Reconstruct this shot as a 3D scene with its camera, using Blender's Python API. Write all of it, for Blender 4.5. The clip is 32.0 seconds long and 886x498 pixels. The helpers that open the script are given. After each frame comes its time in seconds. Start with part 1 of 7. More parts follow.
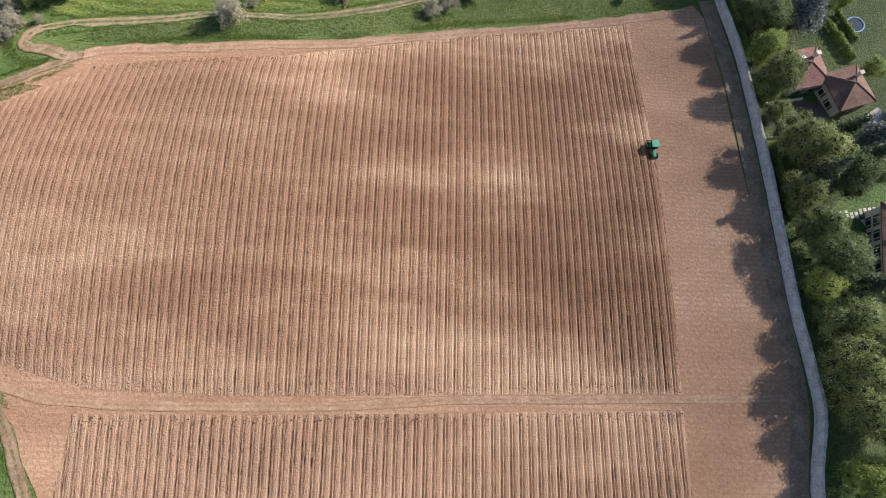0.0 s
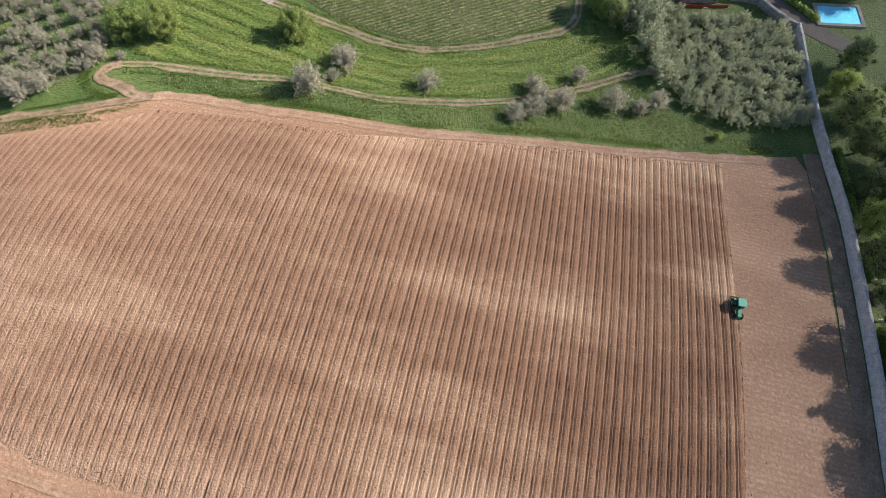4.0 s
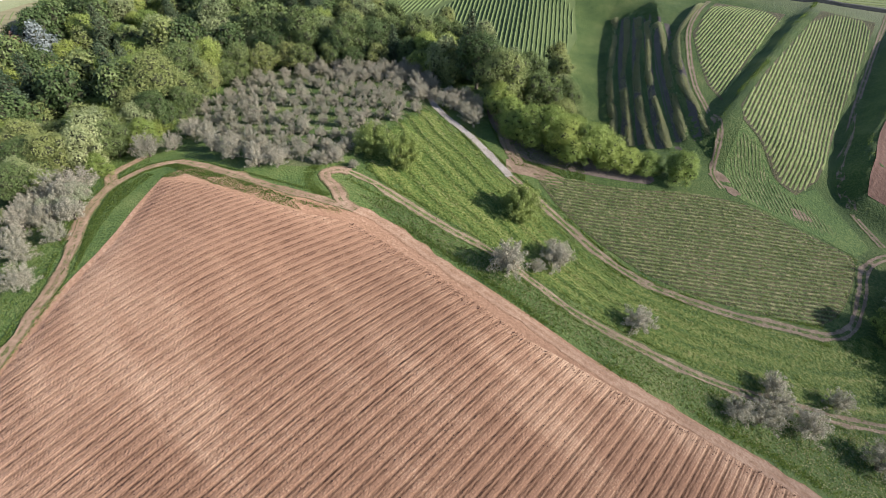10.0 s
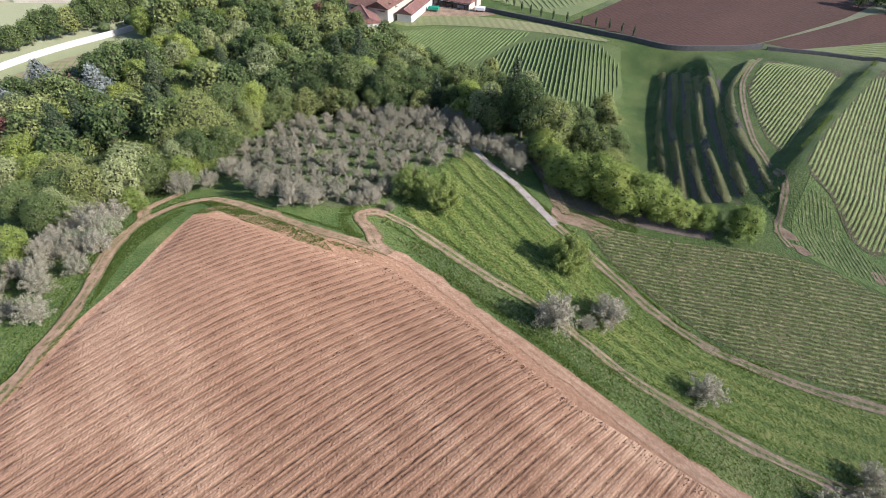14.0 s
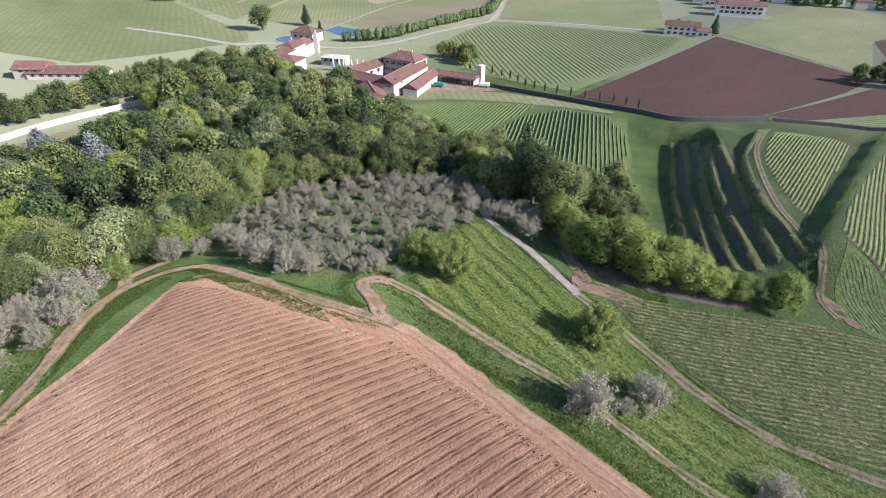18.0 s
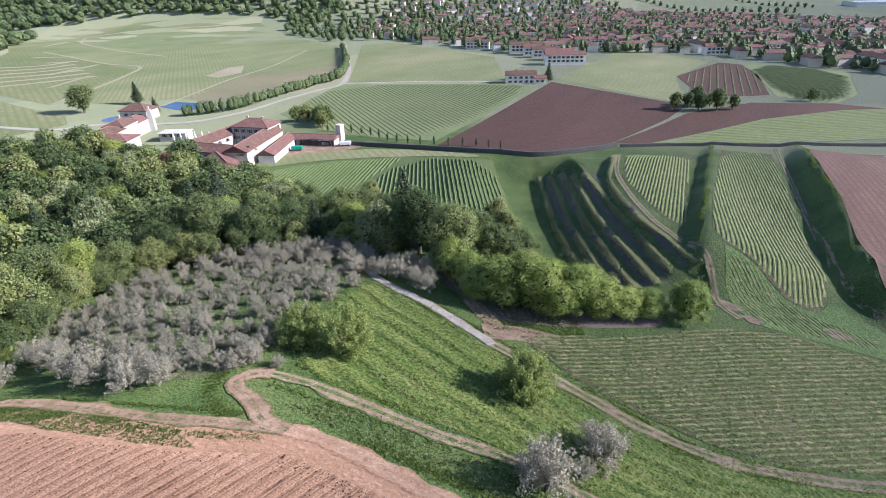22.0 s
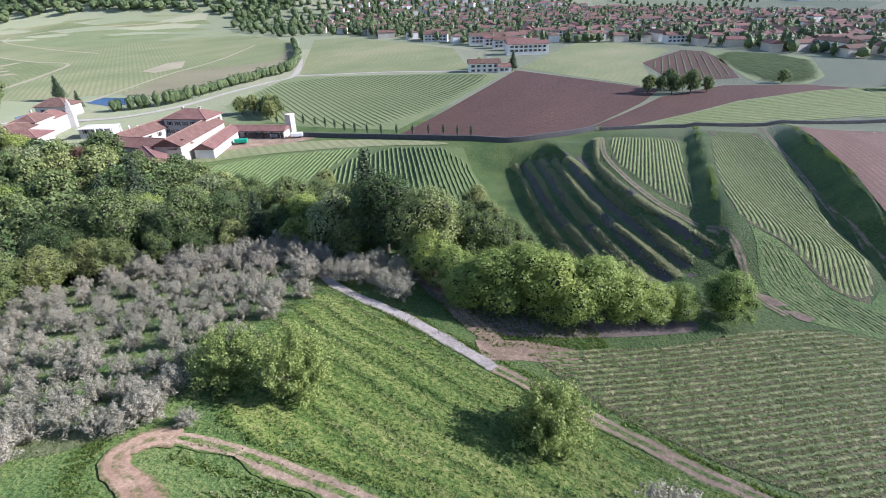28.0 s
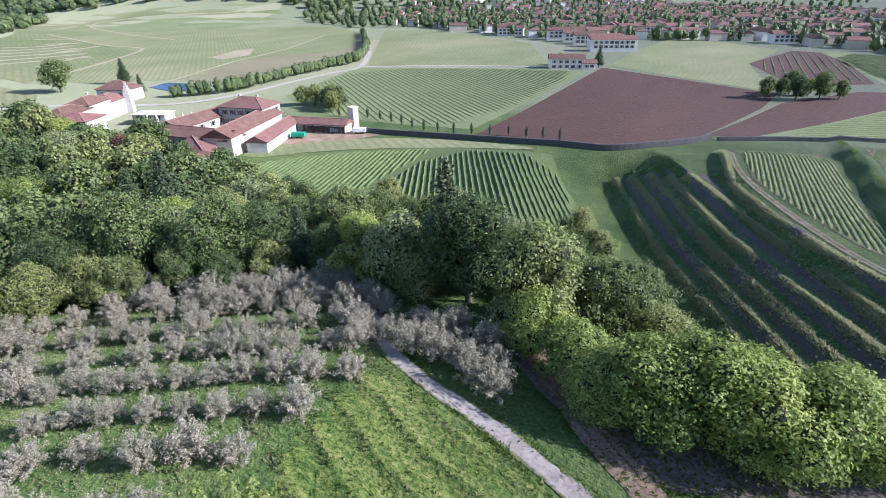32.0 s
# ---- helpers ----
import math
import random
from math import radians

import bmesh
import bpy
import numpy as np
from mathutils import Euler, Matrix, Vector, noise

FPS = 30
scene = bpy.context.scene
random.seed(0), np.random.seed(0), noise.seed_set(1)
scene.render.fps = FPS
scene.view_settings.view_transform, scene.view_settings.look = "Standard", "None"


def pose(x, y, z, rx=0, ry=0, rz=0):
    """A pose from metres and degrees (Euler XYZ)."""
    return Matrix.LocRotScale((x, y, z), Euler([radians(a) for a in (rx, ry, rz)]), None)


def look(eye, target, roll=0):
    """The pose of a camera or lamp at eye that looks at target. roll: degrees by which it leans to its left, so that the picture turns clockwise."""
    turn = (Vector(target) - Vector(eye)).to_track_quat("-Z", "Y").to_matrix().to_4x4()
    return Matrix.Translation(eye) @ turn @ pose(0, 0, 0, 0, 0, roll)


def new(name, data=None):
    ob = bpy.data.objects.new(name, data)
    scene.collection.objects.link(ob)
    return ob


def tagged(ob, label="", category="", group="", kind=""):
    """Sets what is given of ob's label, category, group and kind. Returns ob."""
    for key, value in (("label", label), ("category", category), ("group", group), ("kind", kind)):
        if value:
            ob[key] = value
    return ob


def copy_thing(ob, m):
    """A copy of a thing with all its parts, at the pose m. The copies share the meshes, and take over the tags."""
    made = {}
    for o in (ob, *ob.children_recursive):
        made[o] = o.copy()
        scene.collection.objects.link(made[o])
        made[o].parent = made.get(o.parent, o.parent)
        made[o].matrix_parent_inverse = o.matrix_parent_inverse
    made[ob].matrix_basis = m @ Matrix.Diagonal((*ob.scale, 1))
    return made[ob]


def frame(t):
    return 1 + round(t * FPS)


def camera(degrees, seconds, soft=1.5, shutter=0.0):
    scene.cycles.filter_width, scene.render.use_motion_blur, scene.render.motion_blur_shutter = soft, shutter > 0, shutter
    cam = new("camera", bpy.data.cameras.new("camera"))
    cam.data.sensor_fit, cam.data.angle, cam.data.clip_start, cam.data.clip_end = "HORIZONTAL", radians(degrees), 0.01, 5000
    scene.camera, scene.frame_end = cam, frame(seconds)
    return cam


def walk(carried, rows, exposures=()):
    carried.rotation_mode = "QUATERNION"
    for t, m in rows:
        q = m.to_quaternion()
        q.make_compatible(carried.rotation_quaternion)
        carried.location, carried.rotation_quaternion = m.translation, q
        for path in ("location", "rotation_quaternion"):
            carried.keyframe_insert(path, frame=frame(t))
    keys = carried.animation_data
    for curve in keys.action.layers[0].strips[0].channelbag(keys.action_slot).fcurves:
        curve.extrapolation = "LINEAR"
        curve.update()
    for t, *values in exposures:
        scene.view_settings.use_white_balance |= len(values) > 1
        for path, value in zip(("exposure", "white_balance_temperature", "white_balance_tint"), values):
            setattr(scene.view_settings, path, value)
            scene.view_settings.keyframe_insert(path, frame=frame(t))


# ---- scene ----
cam = camera(80.84, 32.0, soft=0.55)
PATH = [
    (0, (-3.31, 20.75, 104.42), (-3.314, 23.163, 94.714), -0.42),
    (0.5, (-3.62, 21.98, 103.37), (-3.705, 24.505, 93.700), -0.36),
    (1, (-3.95, 23.21, 102.33), (-4.097, 25.861, 92.692), -0.38),
    (1.5, (-4.27, 24.48, 101.22), (-4.476, 27.266, 91.622), -0.33),
    (2, (-4.61, 25.75, 100.10), (-4.892, 28.690, 90.549), -0.31),
    (2.5, (-4.98, 26.95, 99.02), (-5.352, 30.171, 89.560), -0.34),
    (3, (-5.38, 28.05, 97.94), (-5.838, 31.438, 88.540), -0.30),
    (3.5, (-5.79, 29.07, 96.85), (-6.431, 32.619, 87.518), -0.11),
    (5.5, (-7.55, 33.00, 92.25), (-8.555, 37.238, 83.251), -0.30),
    (6, (-8.10, 33.91, 91.06), (-9.253, 38.255, 82.123), -0.29),
    (6.5, (-8.75, 34.80, 89.85), (-10.195, 39.295, 81.032), 0.03),
    (7, (-9.52, 35.69, 88.65), (-11.247, 40.363, 79.977), 0.46),
    (7.5, (-10.46, 36.60, 87.46), (-12.543, 41.411, 78.951), 0.98),
    (8, (-11.54, 37.56, 86.30), (-14.070, 42.486, 77.980), 1.44),
    (8.5, (-12.70, 38.50, 85.19), (-15.806, 43.707, 77.239), 1.69),
    (9, (-13.77, 39.29, 84.15), (-17.301, 44.466, 76.358), 2.01),
    (9.5, (-14.67, 39.91, 83.24), (-18.659, 45.001, 75.612), 2.14),
    (10, (-15.37, 40.35, 82.45), (-19.779, 45.390, 75.030), 2.10),
    (10.5, (-15.91, 40.65, 81.74), (-20.502, 45.615, 74.379), 1.96),
    (11, (-16.38, 40.90, 81.09), (-21.064, 45.799, 73.735), 1.78),
    (11.5, (-16.83, 41.19, 80.45), (-21.571, 46.052, 73.108), 1.55),
    (12, (-17.31, 41.54, 79.79), (-22.104, 46.374, 72.465), 1.31),
    (12.5, (-17.78, 41.90, 79.08), (-22.690, 46.767, 71.853), 1.17),
    (13, (-18.21, 42.19, 78.33), (-23.264, 47.116, 71.247), 1.07),
    (13.5, (-18.60, 42.39, 77.51), (-23.851, 47.445, 70.673), 0.90),
    (14, (-19.01, 42.58, 76.66), (-24.385, 47.706, 69.974), 0.71),
    (14.5, (-19.54, 42.84, 75.83), (-25.036, 48.060, 69.303), 0.61),
    (16.5, (-22.23, 44.36, 72.59), (-28.102, 49.867, 66.655), 0.28),
    (17, (-23.01, 44.80, 71.79), (-28.942, 50.373, 65.985), 0.31),
    (17.5, (-23.81, 45.26, 70.96), (-29.800, 50.898, 65.280), 0.41),
    (18, (-24.63, 45.78, 70.13), (-30.685, 51.488, 64.580), 0.47),
    (18.5, (-25.48, 46.39, 69.34), (-31.554, 52.221, 63.942), 0.36),
    (19, (-26.37, 47.08, 68.56), (-32.440, 53.074, 63.341), 0.21),
    (19.5, (-27.31, 47.86, 67.79), (-33.256, 54.152, 62.791), -0.01),
    (20, (-28.26, 48.72, 66.98), (-34.231, 55.196, 62.244), -0.18),
    (20.5, (-29.27, 49.65, 66.10), (-35.114, 56.353, 61.525), -0.28),
    (21, (-30.38, 50.63, 65.19), (-35.608, 57.826, 60.627), -0.69),
    (21.5, (-31.56, 51.58, 64.29), (-36.384, 59.054, 59.730), -1.09),
    (22, (-32.67, 52.46, 63.38), (-37.312, 60.056, 58.818), -1.23),
    (22.5, (-33.71, 53.31, 62.46), (-38.215, 60.981, 57.907), -1.33),
    (23, (-34.63, 54.13, 61.54), (-39.226, 61.764, 57.001), -1.32),
    (23.5, (-35.48, 54.95, 60.62), (-40.096, 62.581, 56.092), -1.20),
    (24, (-36.32, 55.78, 59.69), (-40.912, 63.426, 55.170), -1.07),
    (24.5, (-37.13, 56.72, 58.77), (-41.685, 64.390, 54.263), -0.98),
    (26.5, (-40.35, 61.52, 55.53), (-44.757, 69.269, 50.993), -1.09),
    (27, (-41.31, 63.10, 54.76), (-45.648, 70.890, 50.222), -1.23),
    (27.5, (-42.46, 64.98, 53.96), (-46.575, 72.882, 49.421), -1.44),
    (28, (-43.77, 67.05, 53.09), (-47.797, 74.988, 48.546), -1.46),
    (28.5, (-45.16, 69.24, 52.21), (-49.285, 77.139, 47.671), -1.40),
    (29, (-46.74, 71.55, 51.41), (-50.884, 79.431, 46.864), -1.44),
    (29.5, (-48.60, 73.87, 50.74), (-52.790, 81.720, 46.182), -1.43),
    (30, (-50.81, 76.36, 50.18), (-55.222, 84.085, 45.610), -1.07),
    (30.5, (-53.27, 78.98, 49.62), (-57.865, 86.593, 45.044), -0.93),
    (31, (-55.90, 81.65, 49.02), (-60.635, 89.176, 44.442), -0.82),
    (31.5, (-58.54, 84.33, 48.33), (-63.387, 91.785, 43.755), -0.73),
    (32, (-61.15, 86.99, 47.58), (-66.067, 94.403, 43.007), -0.73),
]
walk(cam, [(t, look(eye, target, roll)) for t, eye, target, roll in PATH],
     [(0, 0.9, 6500, 12), (4, 0.87, 6450, 12), (10, 0.8, 6250, 14), (17, 0.8, 5900, 18), (24, 0.93, 5600, 20), (28, 0.98, 5550, 20), (32, 1.06, 5500, 21)])

# ---- light ----
SUN_DIR = Vector((0.79, 0.36, 0.485)).normalized()  # towards the sun
world = bpy.data.worlds.new("sky")
scene.world = world
world.use_nodes = True
wn = world.node_tree
sky = wn.nodes.new("ShaderNodeTexSky")
sky.sky_type = "NISHITA"
sky.sun_disc = False
sky.sun_elevation = math.asin(SUN_DIR.z)
sky.sun_rotation = math.atan2(SUN_DIR.x, SUN_DIR.y)
sky.air_density, sky.dust_density = 1.0, 0.6
wn.links.new(sky.outputs[0], wn.nodes["Background"].inputs[0])
wn.nodes["Background"].inputs[1].default_value = 0.1
sun = new("sun", bpy.data.lights.new("sun", "SUN"))
sun.data.energy, sun.data.angle, sun.data.color = 5.0, radians(0.53), (1.0, 0.94, 0.85)
sun.matrix_world = look(SUN_DIR * 500, (0, 0, 0))
scene.view_settings.exposure = 0.8

# ---- terrain ----
# Survey heights of the hill and the plain: x, y, z
HEIGHTS = [(-37, 71, 25), (-60, 75, 20.5), (-14, 48, 22.5), (-74, 55, 26), (-47, 9, 22.5), (37, 14, 12.3), (50, 17, 12.3), (55, 60, 8.5),
           (40, 100, 1.5), (-81, 82, 19.5), (-45, 90, 17.5), (-40, 103, 12), (-23, 97, 13), (2, 146, 4.5), (25, 139, 3.5), (54, 137, 3),
           (-51, 102, 14.5), (-32, 141, 9.5), (-88, 115, 13.5), (-86, 190, 6), (-107, 214, 6), (-136, 220, 5), (-193, 195, 1),
           (-130, 130, 6), (75, 85, 4), (-130, 60, 10), (0, -30, 19), (80, -20, 10), (-200, 100, 2), (-60, -60, 18)]
def _heights():
    p = np.array(HEIGHTS, float)
    d = np.hypot(p[:, None, 0] - p[None, :, 0], p[:, None, 1] - p[None, :, 1]) / 100
    n = len(p)
    a = np.zeros((n + 3, n + 3))
    a[:n, :n] = d * d * np.log(d + 1e-9) + 0.02 * np.eye(n)
    a[:n, n] = a[n, :n] = 1
    a[:n, n + 1:] = p[:, :2] / 100
    a[n + 1:, :n] = p[:, :2].T / 100
    return p, np.linalg.solve(a, np.r_[p[:, 2], 0, 0, 0])
SURVEY, WARP = _heights()
def smooth(a, b, v):
    v = np.clip((v - a) / (b - a), 0, 1)
    return v * v * (3 - 2 * v)
def terrain(x, y):
    """Height of the bare ground."""
    x, y = np.asarray(x, float), np.asarray(y, float)
    d = np.hypot(x[..., None] - SURVEY[:, 0], y[..., None] - SURVEY[:, 1]) / 100
    n = len(SURVEY)
    z = (d * d * np.log(d + 1e-9)) @ WARP[:n] + WARP[n] + x / 100 * WARP[n + 1] + y / 100 * WARP[n + 2]
    far = smooth(120, 230, np.hypot(x + 20, (y - 80) * 0.9))
    hill = 190 * smooth(0, 1, (-x - 480 + 0.55 * (y - 700)) / 700) * smooth(420, 900, y)
    return np.clip(z, -2, 32) * (1 - far) + 2.0 * far + hill

# Banks that drop to the west, crest line north to south: height, slope width, fall-off to the east
BANKS = [
    (3.4, 3.2, 28, [(-46.5, 285), (-44.6, 260), (-41.6, 219.3), (-39.2, 188.8), (-36.7, 162.8)]),
    (5.6, 5.0, 45, [(-18, 300), (-15.6, 280.5), (-12.6, 245.4), (-9.5, 216.8), (-8.5, 189.9), (-6, 172)]),
    (2.2, 3.0, 12, [(-8.2, 182), (-6, 172), (-3.5, 165.6), (5, 165), (16, 165.8), (27, 166)]),
]
# Edges of the stepped terraces, lowest first, and the crest of the strip field above them
STEPS = [
    [(-94.8, 220.6), (-82.4, 196.9), (-70.7, 176.4), (-61.3, 160.5), (-56, 150)],
    [(-91, 221.6), (-76.9, 194.7), (-65.2, 173.7), (-56.7, 158.6), (-51, 149)],
    [(-86.6, 220.3), (-73.1, 194.4), (-60.2, 171.5), (-51.4, 156.6), (-46, 148)],
    [(-81.1, 216), (-69.1, 192.3), (-56.8, 171.8), (-47.4, 157.1), (-42.8, 150.1)],
    [(-76.7, 212.8), (-63.9, 191.9), (-53.1, 174.5), (-45.1, 161.3), (-40.6, 154.2)],
    [(-74.2, 242.5), (-68.7, 212.5), (-60.9, 192.8), (-51.4, 175.5), (-43.9, 165.7), (-36.6, 156.9)],
]
STEP_HIGH = (1.8, 1.8, 1.8, 1.8, 1.8, 2.0)


def line_offset(x, y, line):
    """Signed distance to a polyline, positive on its east side, and how far along it (0 to 1)."""
    best = np.full(np.shape(x), 1e9)
    side = np.zeros(np.shape(x))
    along = np.zeros(np.shape(x))
    p = np.array(line, float)
    for i, (a, b) in enumerate(zip(p[:-1], p[1:])):
        d = b - a
        t = ((x - a[0]) * d[0] + (y - a[1]) * d[1]) / (d @ d)
        c = np.clip(t, 0, 1)
        dist = np.hypot(x - a[0] - c * d[0], y - a[1] - c * d[1])
        s = np.where((x - a[0]) * -d[1] + (y - a[1]) * d[0] > 0, 1.0, -1.0)
        near = dist < best
        best, side, along = np.where(near, dist, best), np.where(near, s, side), np.where(near, (i + t) / (len(p) - 1), along)
    return best * side, along


bare = terrain


def terrain(x, y):
    """Height of the ground with the field banks and terraces on it."""
    x, y = np.asarray(x, float), np.asarray(y, float)
    z = bare(x, y)
    for high, wide, fall, line in BANKS:
        s, along = line_offset(x, y, line)
        f = np.where(s < 0, np.clip(1 + s / wide, 0, 1), np.clip(1 - s / fall, 0, 1))
        z = z + high * f * smooth(-0.12, 0.42, along) * smooth(-0.12, 0.06, 1 - along)
    rise = -7.0
    for high, line in zip(STEP_HIGH, STEPS):
        s, along = line_offset(x, y, line)
        rise = rise + high * np.clip(1 + s / (2.2 if high < 2.5 else 3.5), 0, 1)
    top = s
    s, along = line_offset(x, y, STEPS[2])
    return z + rise * (1 - smooth(12, 40, -s)) * (1 - smooth(10, 42, top)) * smooth(-0.2, 0.02, along) * smooth(-0.15, 0.1, 1 - along)


def inside(x, y, poly):
    x, y = np.asarray(x, float), np.asarray(y, float)
    hit = np.zeros(x.shape, bool)
    p = np.array(poly, float)
    for (x0, y0), (x1, y1) in zip(p, np.roll(p, -1, 0)):
        if y0 == y1:
            continue
        hit ^= ((y0 > y) != (y1 > y)) & (x < (x1 - x0) * (y - y0) / (y1 - y0) + x0)
    return hit


def nearest_on(x, y, poly):
    p = np.array(poly, float)
    best = np.full(x.shape, 1e9)
    bx, by = x.copy(), y.copy()
    for a, b in zip(p, np.roll(p, -1, 0)):
        d = b - a
        t = np.clip(((x - a[0]) * d[0] + (y - a[1]) * d[1]) / (d @ d + 1e-12), 0, 1)
        qx, qy = a[0] + t * d[0], a[1] + t * d[1]
        e = np.hypot(x - qx, y - qy)
        m = e < best
        best, bx, by = np.where(m, e, best), np.where(m, qx, bx), np.where(m, qy, by)
    return bx, by, best


def rounded(poly, times=2):
    """The outline with its corners cut off, as a furrow or a mower leaves it."""
    p = np.array(poly, float)
    for _ in range(times):
        q = np.roll(p, -1, 0)
        p = np.stack([0.75 * p + 0.25 * q, 0.25 * p + 0.75 * q], 1).reshape(-1, 2)
    return p


def flowing(line, step):
    """Points at even steps along a smooth curve through the line."""
    p = np.array(line, float)
    p = np.vstack([2 * p[0] - p[1], p, 2 * p[-1] - p[-2]])
    out = []
    for i in range(1, len(p) - 2):
        n = max(2, int(np.hypot(*(p[i + 1] - p[i])) / step))
        t = np.linspace(0, 1, n, endpoint=False)[:, None]
        a, b, c, d = p[i - 1], p[i], p[i + 1], p[i + 2]
        out.append(0.5 * (2 * b + (c - a) * t + (2 * a - 5 * b + 4 * c - d) * t**2 + (3 * b - a - 3 * c + d) * t**3))
    return np.vstack(out + [p[-2:-1]])


# ---- meshes ----
def mesh_of(name, verts, faces, material, smooth_faces=True):
    me = bpy.data.meshes.new(name)
    me.from_pydata(np.asarray(verts).tolist(), [], faces if isinstance(faces, list) else faces.tolist())
    for m in material if isinstance(material, (list, tuple)) else [material]:
        me.materials.append(m)
    if smooth_faces:
        me.polygons.foreach_set("use_smooth", np.ones(len(me.polygons), bool))
    me.update()
    return me


def part(name, data, parent, label="", m=None):
    """One mesh object under a thing or a part; data: a mesh."""
    ob = new(name, data)
    ob.parent = parent
    if m is not None:
        ob.matrix_basis = m
    if label:
        ob["label"] = label
    return ob


def thing(name, label, category, m=None, group="", kind=""):
    ob = new(name)
    ob.empty_display_size = 0.3
    if m is not None:
        ob.matrix_basis = m
    return tagged(ob, label, category, group, kind)


def ground_at(x, y, turn=0.0, sink=0.0):
    return pose(x, y, float(terrain(x, y)) - sink, 0, 0, turn)


def box(bm, cx, cy, cz, sx, sy, sz, bevel=0.0, turn=0.0):
    r = bmesh.ops.create_cube(bm, size=1, matrix=pose(cx, cy, cz, 0, 0, turn) @ Matrix.Diagonal((sx, sy, sz, 1)))
    if bevel:
        bmesh.ops.bevel(bm, geom=list({e for v in r["verts"] for e in v.link_edges}), offset=bevel, segments=1, affect="EDGES")
    return r


def done(bm, name, material, smooth_faces=False):
    me = bpy.data.meshes.new(name)
    bm.normal_update()
    bm.to_mesh(me)
    bm.free()
    me.materials.append(material)
    if smooth_faces:
        me.polygons.foreach_set("use_smooth", np.ones(len(me.polygons), bool))
    return me


def patch(name, poly, step, lift, material, label, category="", turn=0.0, along=1.0, relief=None, kind="structure", cut=1):
    """A sheet that follows the ground inside an outline. step: across; along: stretch of the cells in the turned y."""
    poly = rounded(poly, cut)
    c, s = math.cos(radians(turn)), math.sin(radians(turn))
    u, v = poly[:, 0] * c + poly[:, 1] * s, -poly[:, 0] * s + poly[:, 1] * c
    uu = np.arange(u.min() - step, u.max() + 2 * step, step)
    vv = np.arange(v.min() - step * along, v.max() + 2 * step * along, step * along)
    gu, gv = np.meshgrid(uu, vv)
    x, y = gu * c - gv * s, gu * s + gv * c
    ins = inside(x, y, poly)
    bx, by, dist = nearest_on(x, y, poly)
    cell = ins[:-1, :-1] | ins[1:, :-1] | ins[:-1, 1:] | ins[1:, 1:]
    x, y = np.where(ins, x, bx), np.where(ins, y, by)
    z = terrain(x, y) + lift
    if relief is not None:
        z = z + relief(x, y, gu, gv, np.where(ins, dist, 0))
    n = gu.shape[1]
    idx = np.arange(gu.size).reshape(gu.shape)
    q = np.stack([idx[:-1, :-1], idx[:-1, 1:], idx[1:, 1:], idx[1:, :-1]], -1)[cell]
    used = np.zeros(gu.size, bool)
    used[q.ravel()] = True
    remap = np.cumsum(used) - 1
    verts = np.stack([x.ravel(), y.ravel(), z.ravel()], 1)[used]
    ob = new(name, mesh_of(name, verts, remap[q], material))
    return tagged(ob, label, category or name.replace("_", " "), "", kind)


def strip(name, line, width, lift, material, label, category="track", step=1.2, crown=0.05, ragged=0.25, kind="structure", seed=1):
    """A track along a curved line, with ruts and ragged edges."""
    rng = np.random.default_rng(seed)
    p = flowing(line, step)
    d = np.gradient(p, axis=0)
    d /= np.hypot(d[:, 0], d[:, 1])[:, None] + 1e-9
    nrm = np.stack([-d[:, 1], d[:, 0]], 1)
    offs = np.array([-0.5, -0.36, -0.22, 0, 0.22, 0.36, 0.5])
    drop = np.array([-0.05, 0.02, -0.05, 0.05, -0.05, 0.02, -0.05]) * crown / 0.05
    k = np.ones((len(p), 7))
    for e in (0, 6):
        slow = np.arange(0, len(p) + 5, 5)
        k[:, e] += np.interp(np.arange(len(p)), slow, rng.normal(0, 0.4 * ragged, len(slow))) + rng.normal(0, 0.06 * ragged, len(p))
    k[:, 1], k[:, 5] = 0.4 + 0.6 * k[:, 0], 0.4 + 0.6 * k[:, 6]
    q = p[:, None] + nrm[:, None] * (offs * width * k)[..., None]
    z = terrain(q[..., 0], q[..., 1]) + lift + drop
    verts = np.concatenate([q, z[..., None]], -1).reshape(-1, 3)
    i = np.arange(len(p) * 7).reshape(-1, 7)
    f = np.stack([i[:-1, :-1], i[1:, :-1], i[1:, 1:], i[:-1, 1:]], -1).reshape(-1, 4)
    me = mesh_of(name, verts, f[:, ::-1], material)
    vi = np.zeros(len(me.loops), int)
    me.loops.foreach_get("vertex_index", vi)
    length = np.r_[0, np.cumsum(np.hypot(*np.diff(p, axis=0).T))]
    uv = np.stack([np.broadcast_to(offs, (len(p), 7)), np.broadcast_to(length[:, None], (len(p), 7))], -1).reshape(-1, 2)
    me.uv_layers.new(name="UVMap").data.foreach_set("uv", uv[vi].ravel())
    return tagged(new(name, me), label, category, "", kind)


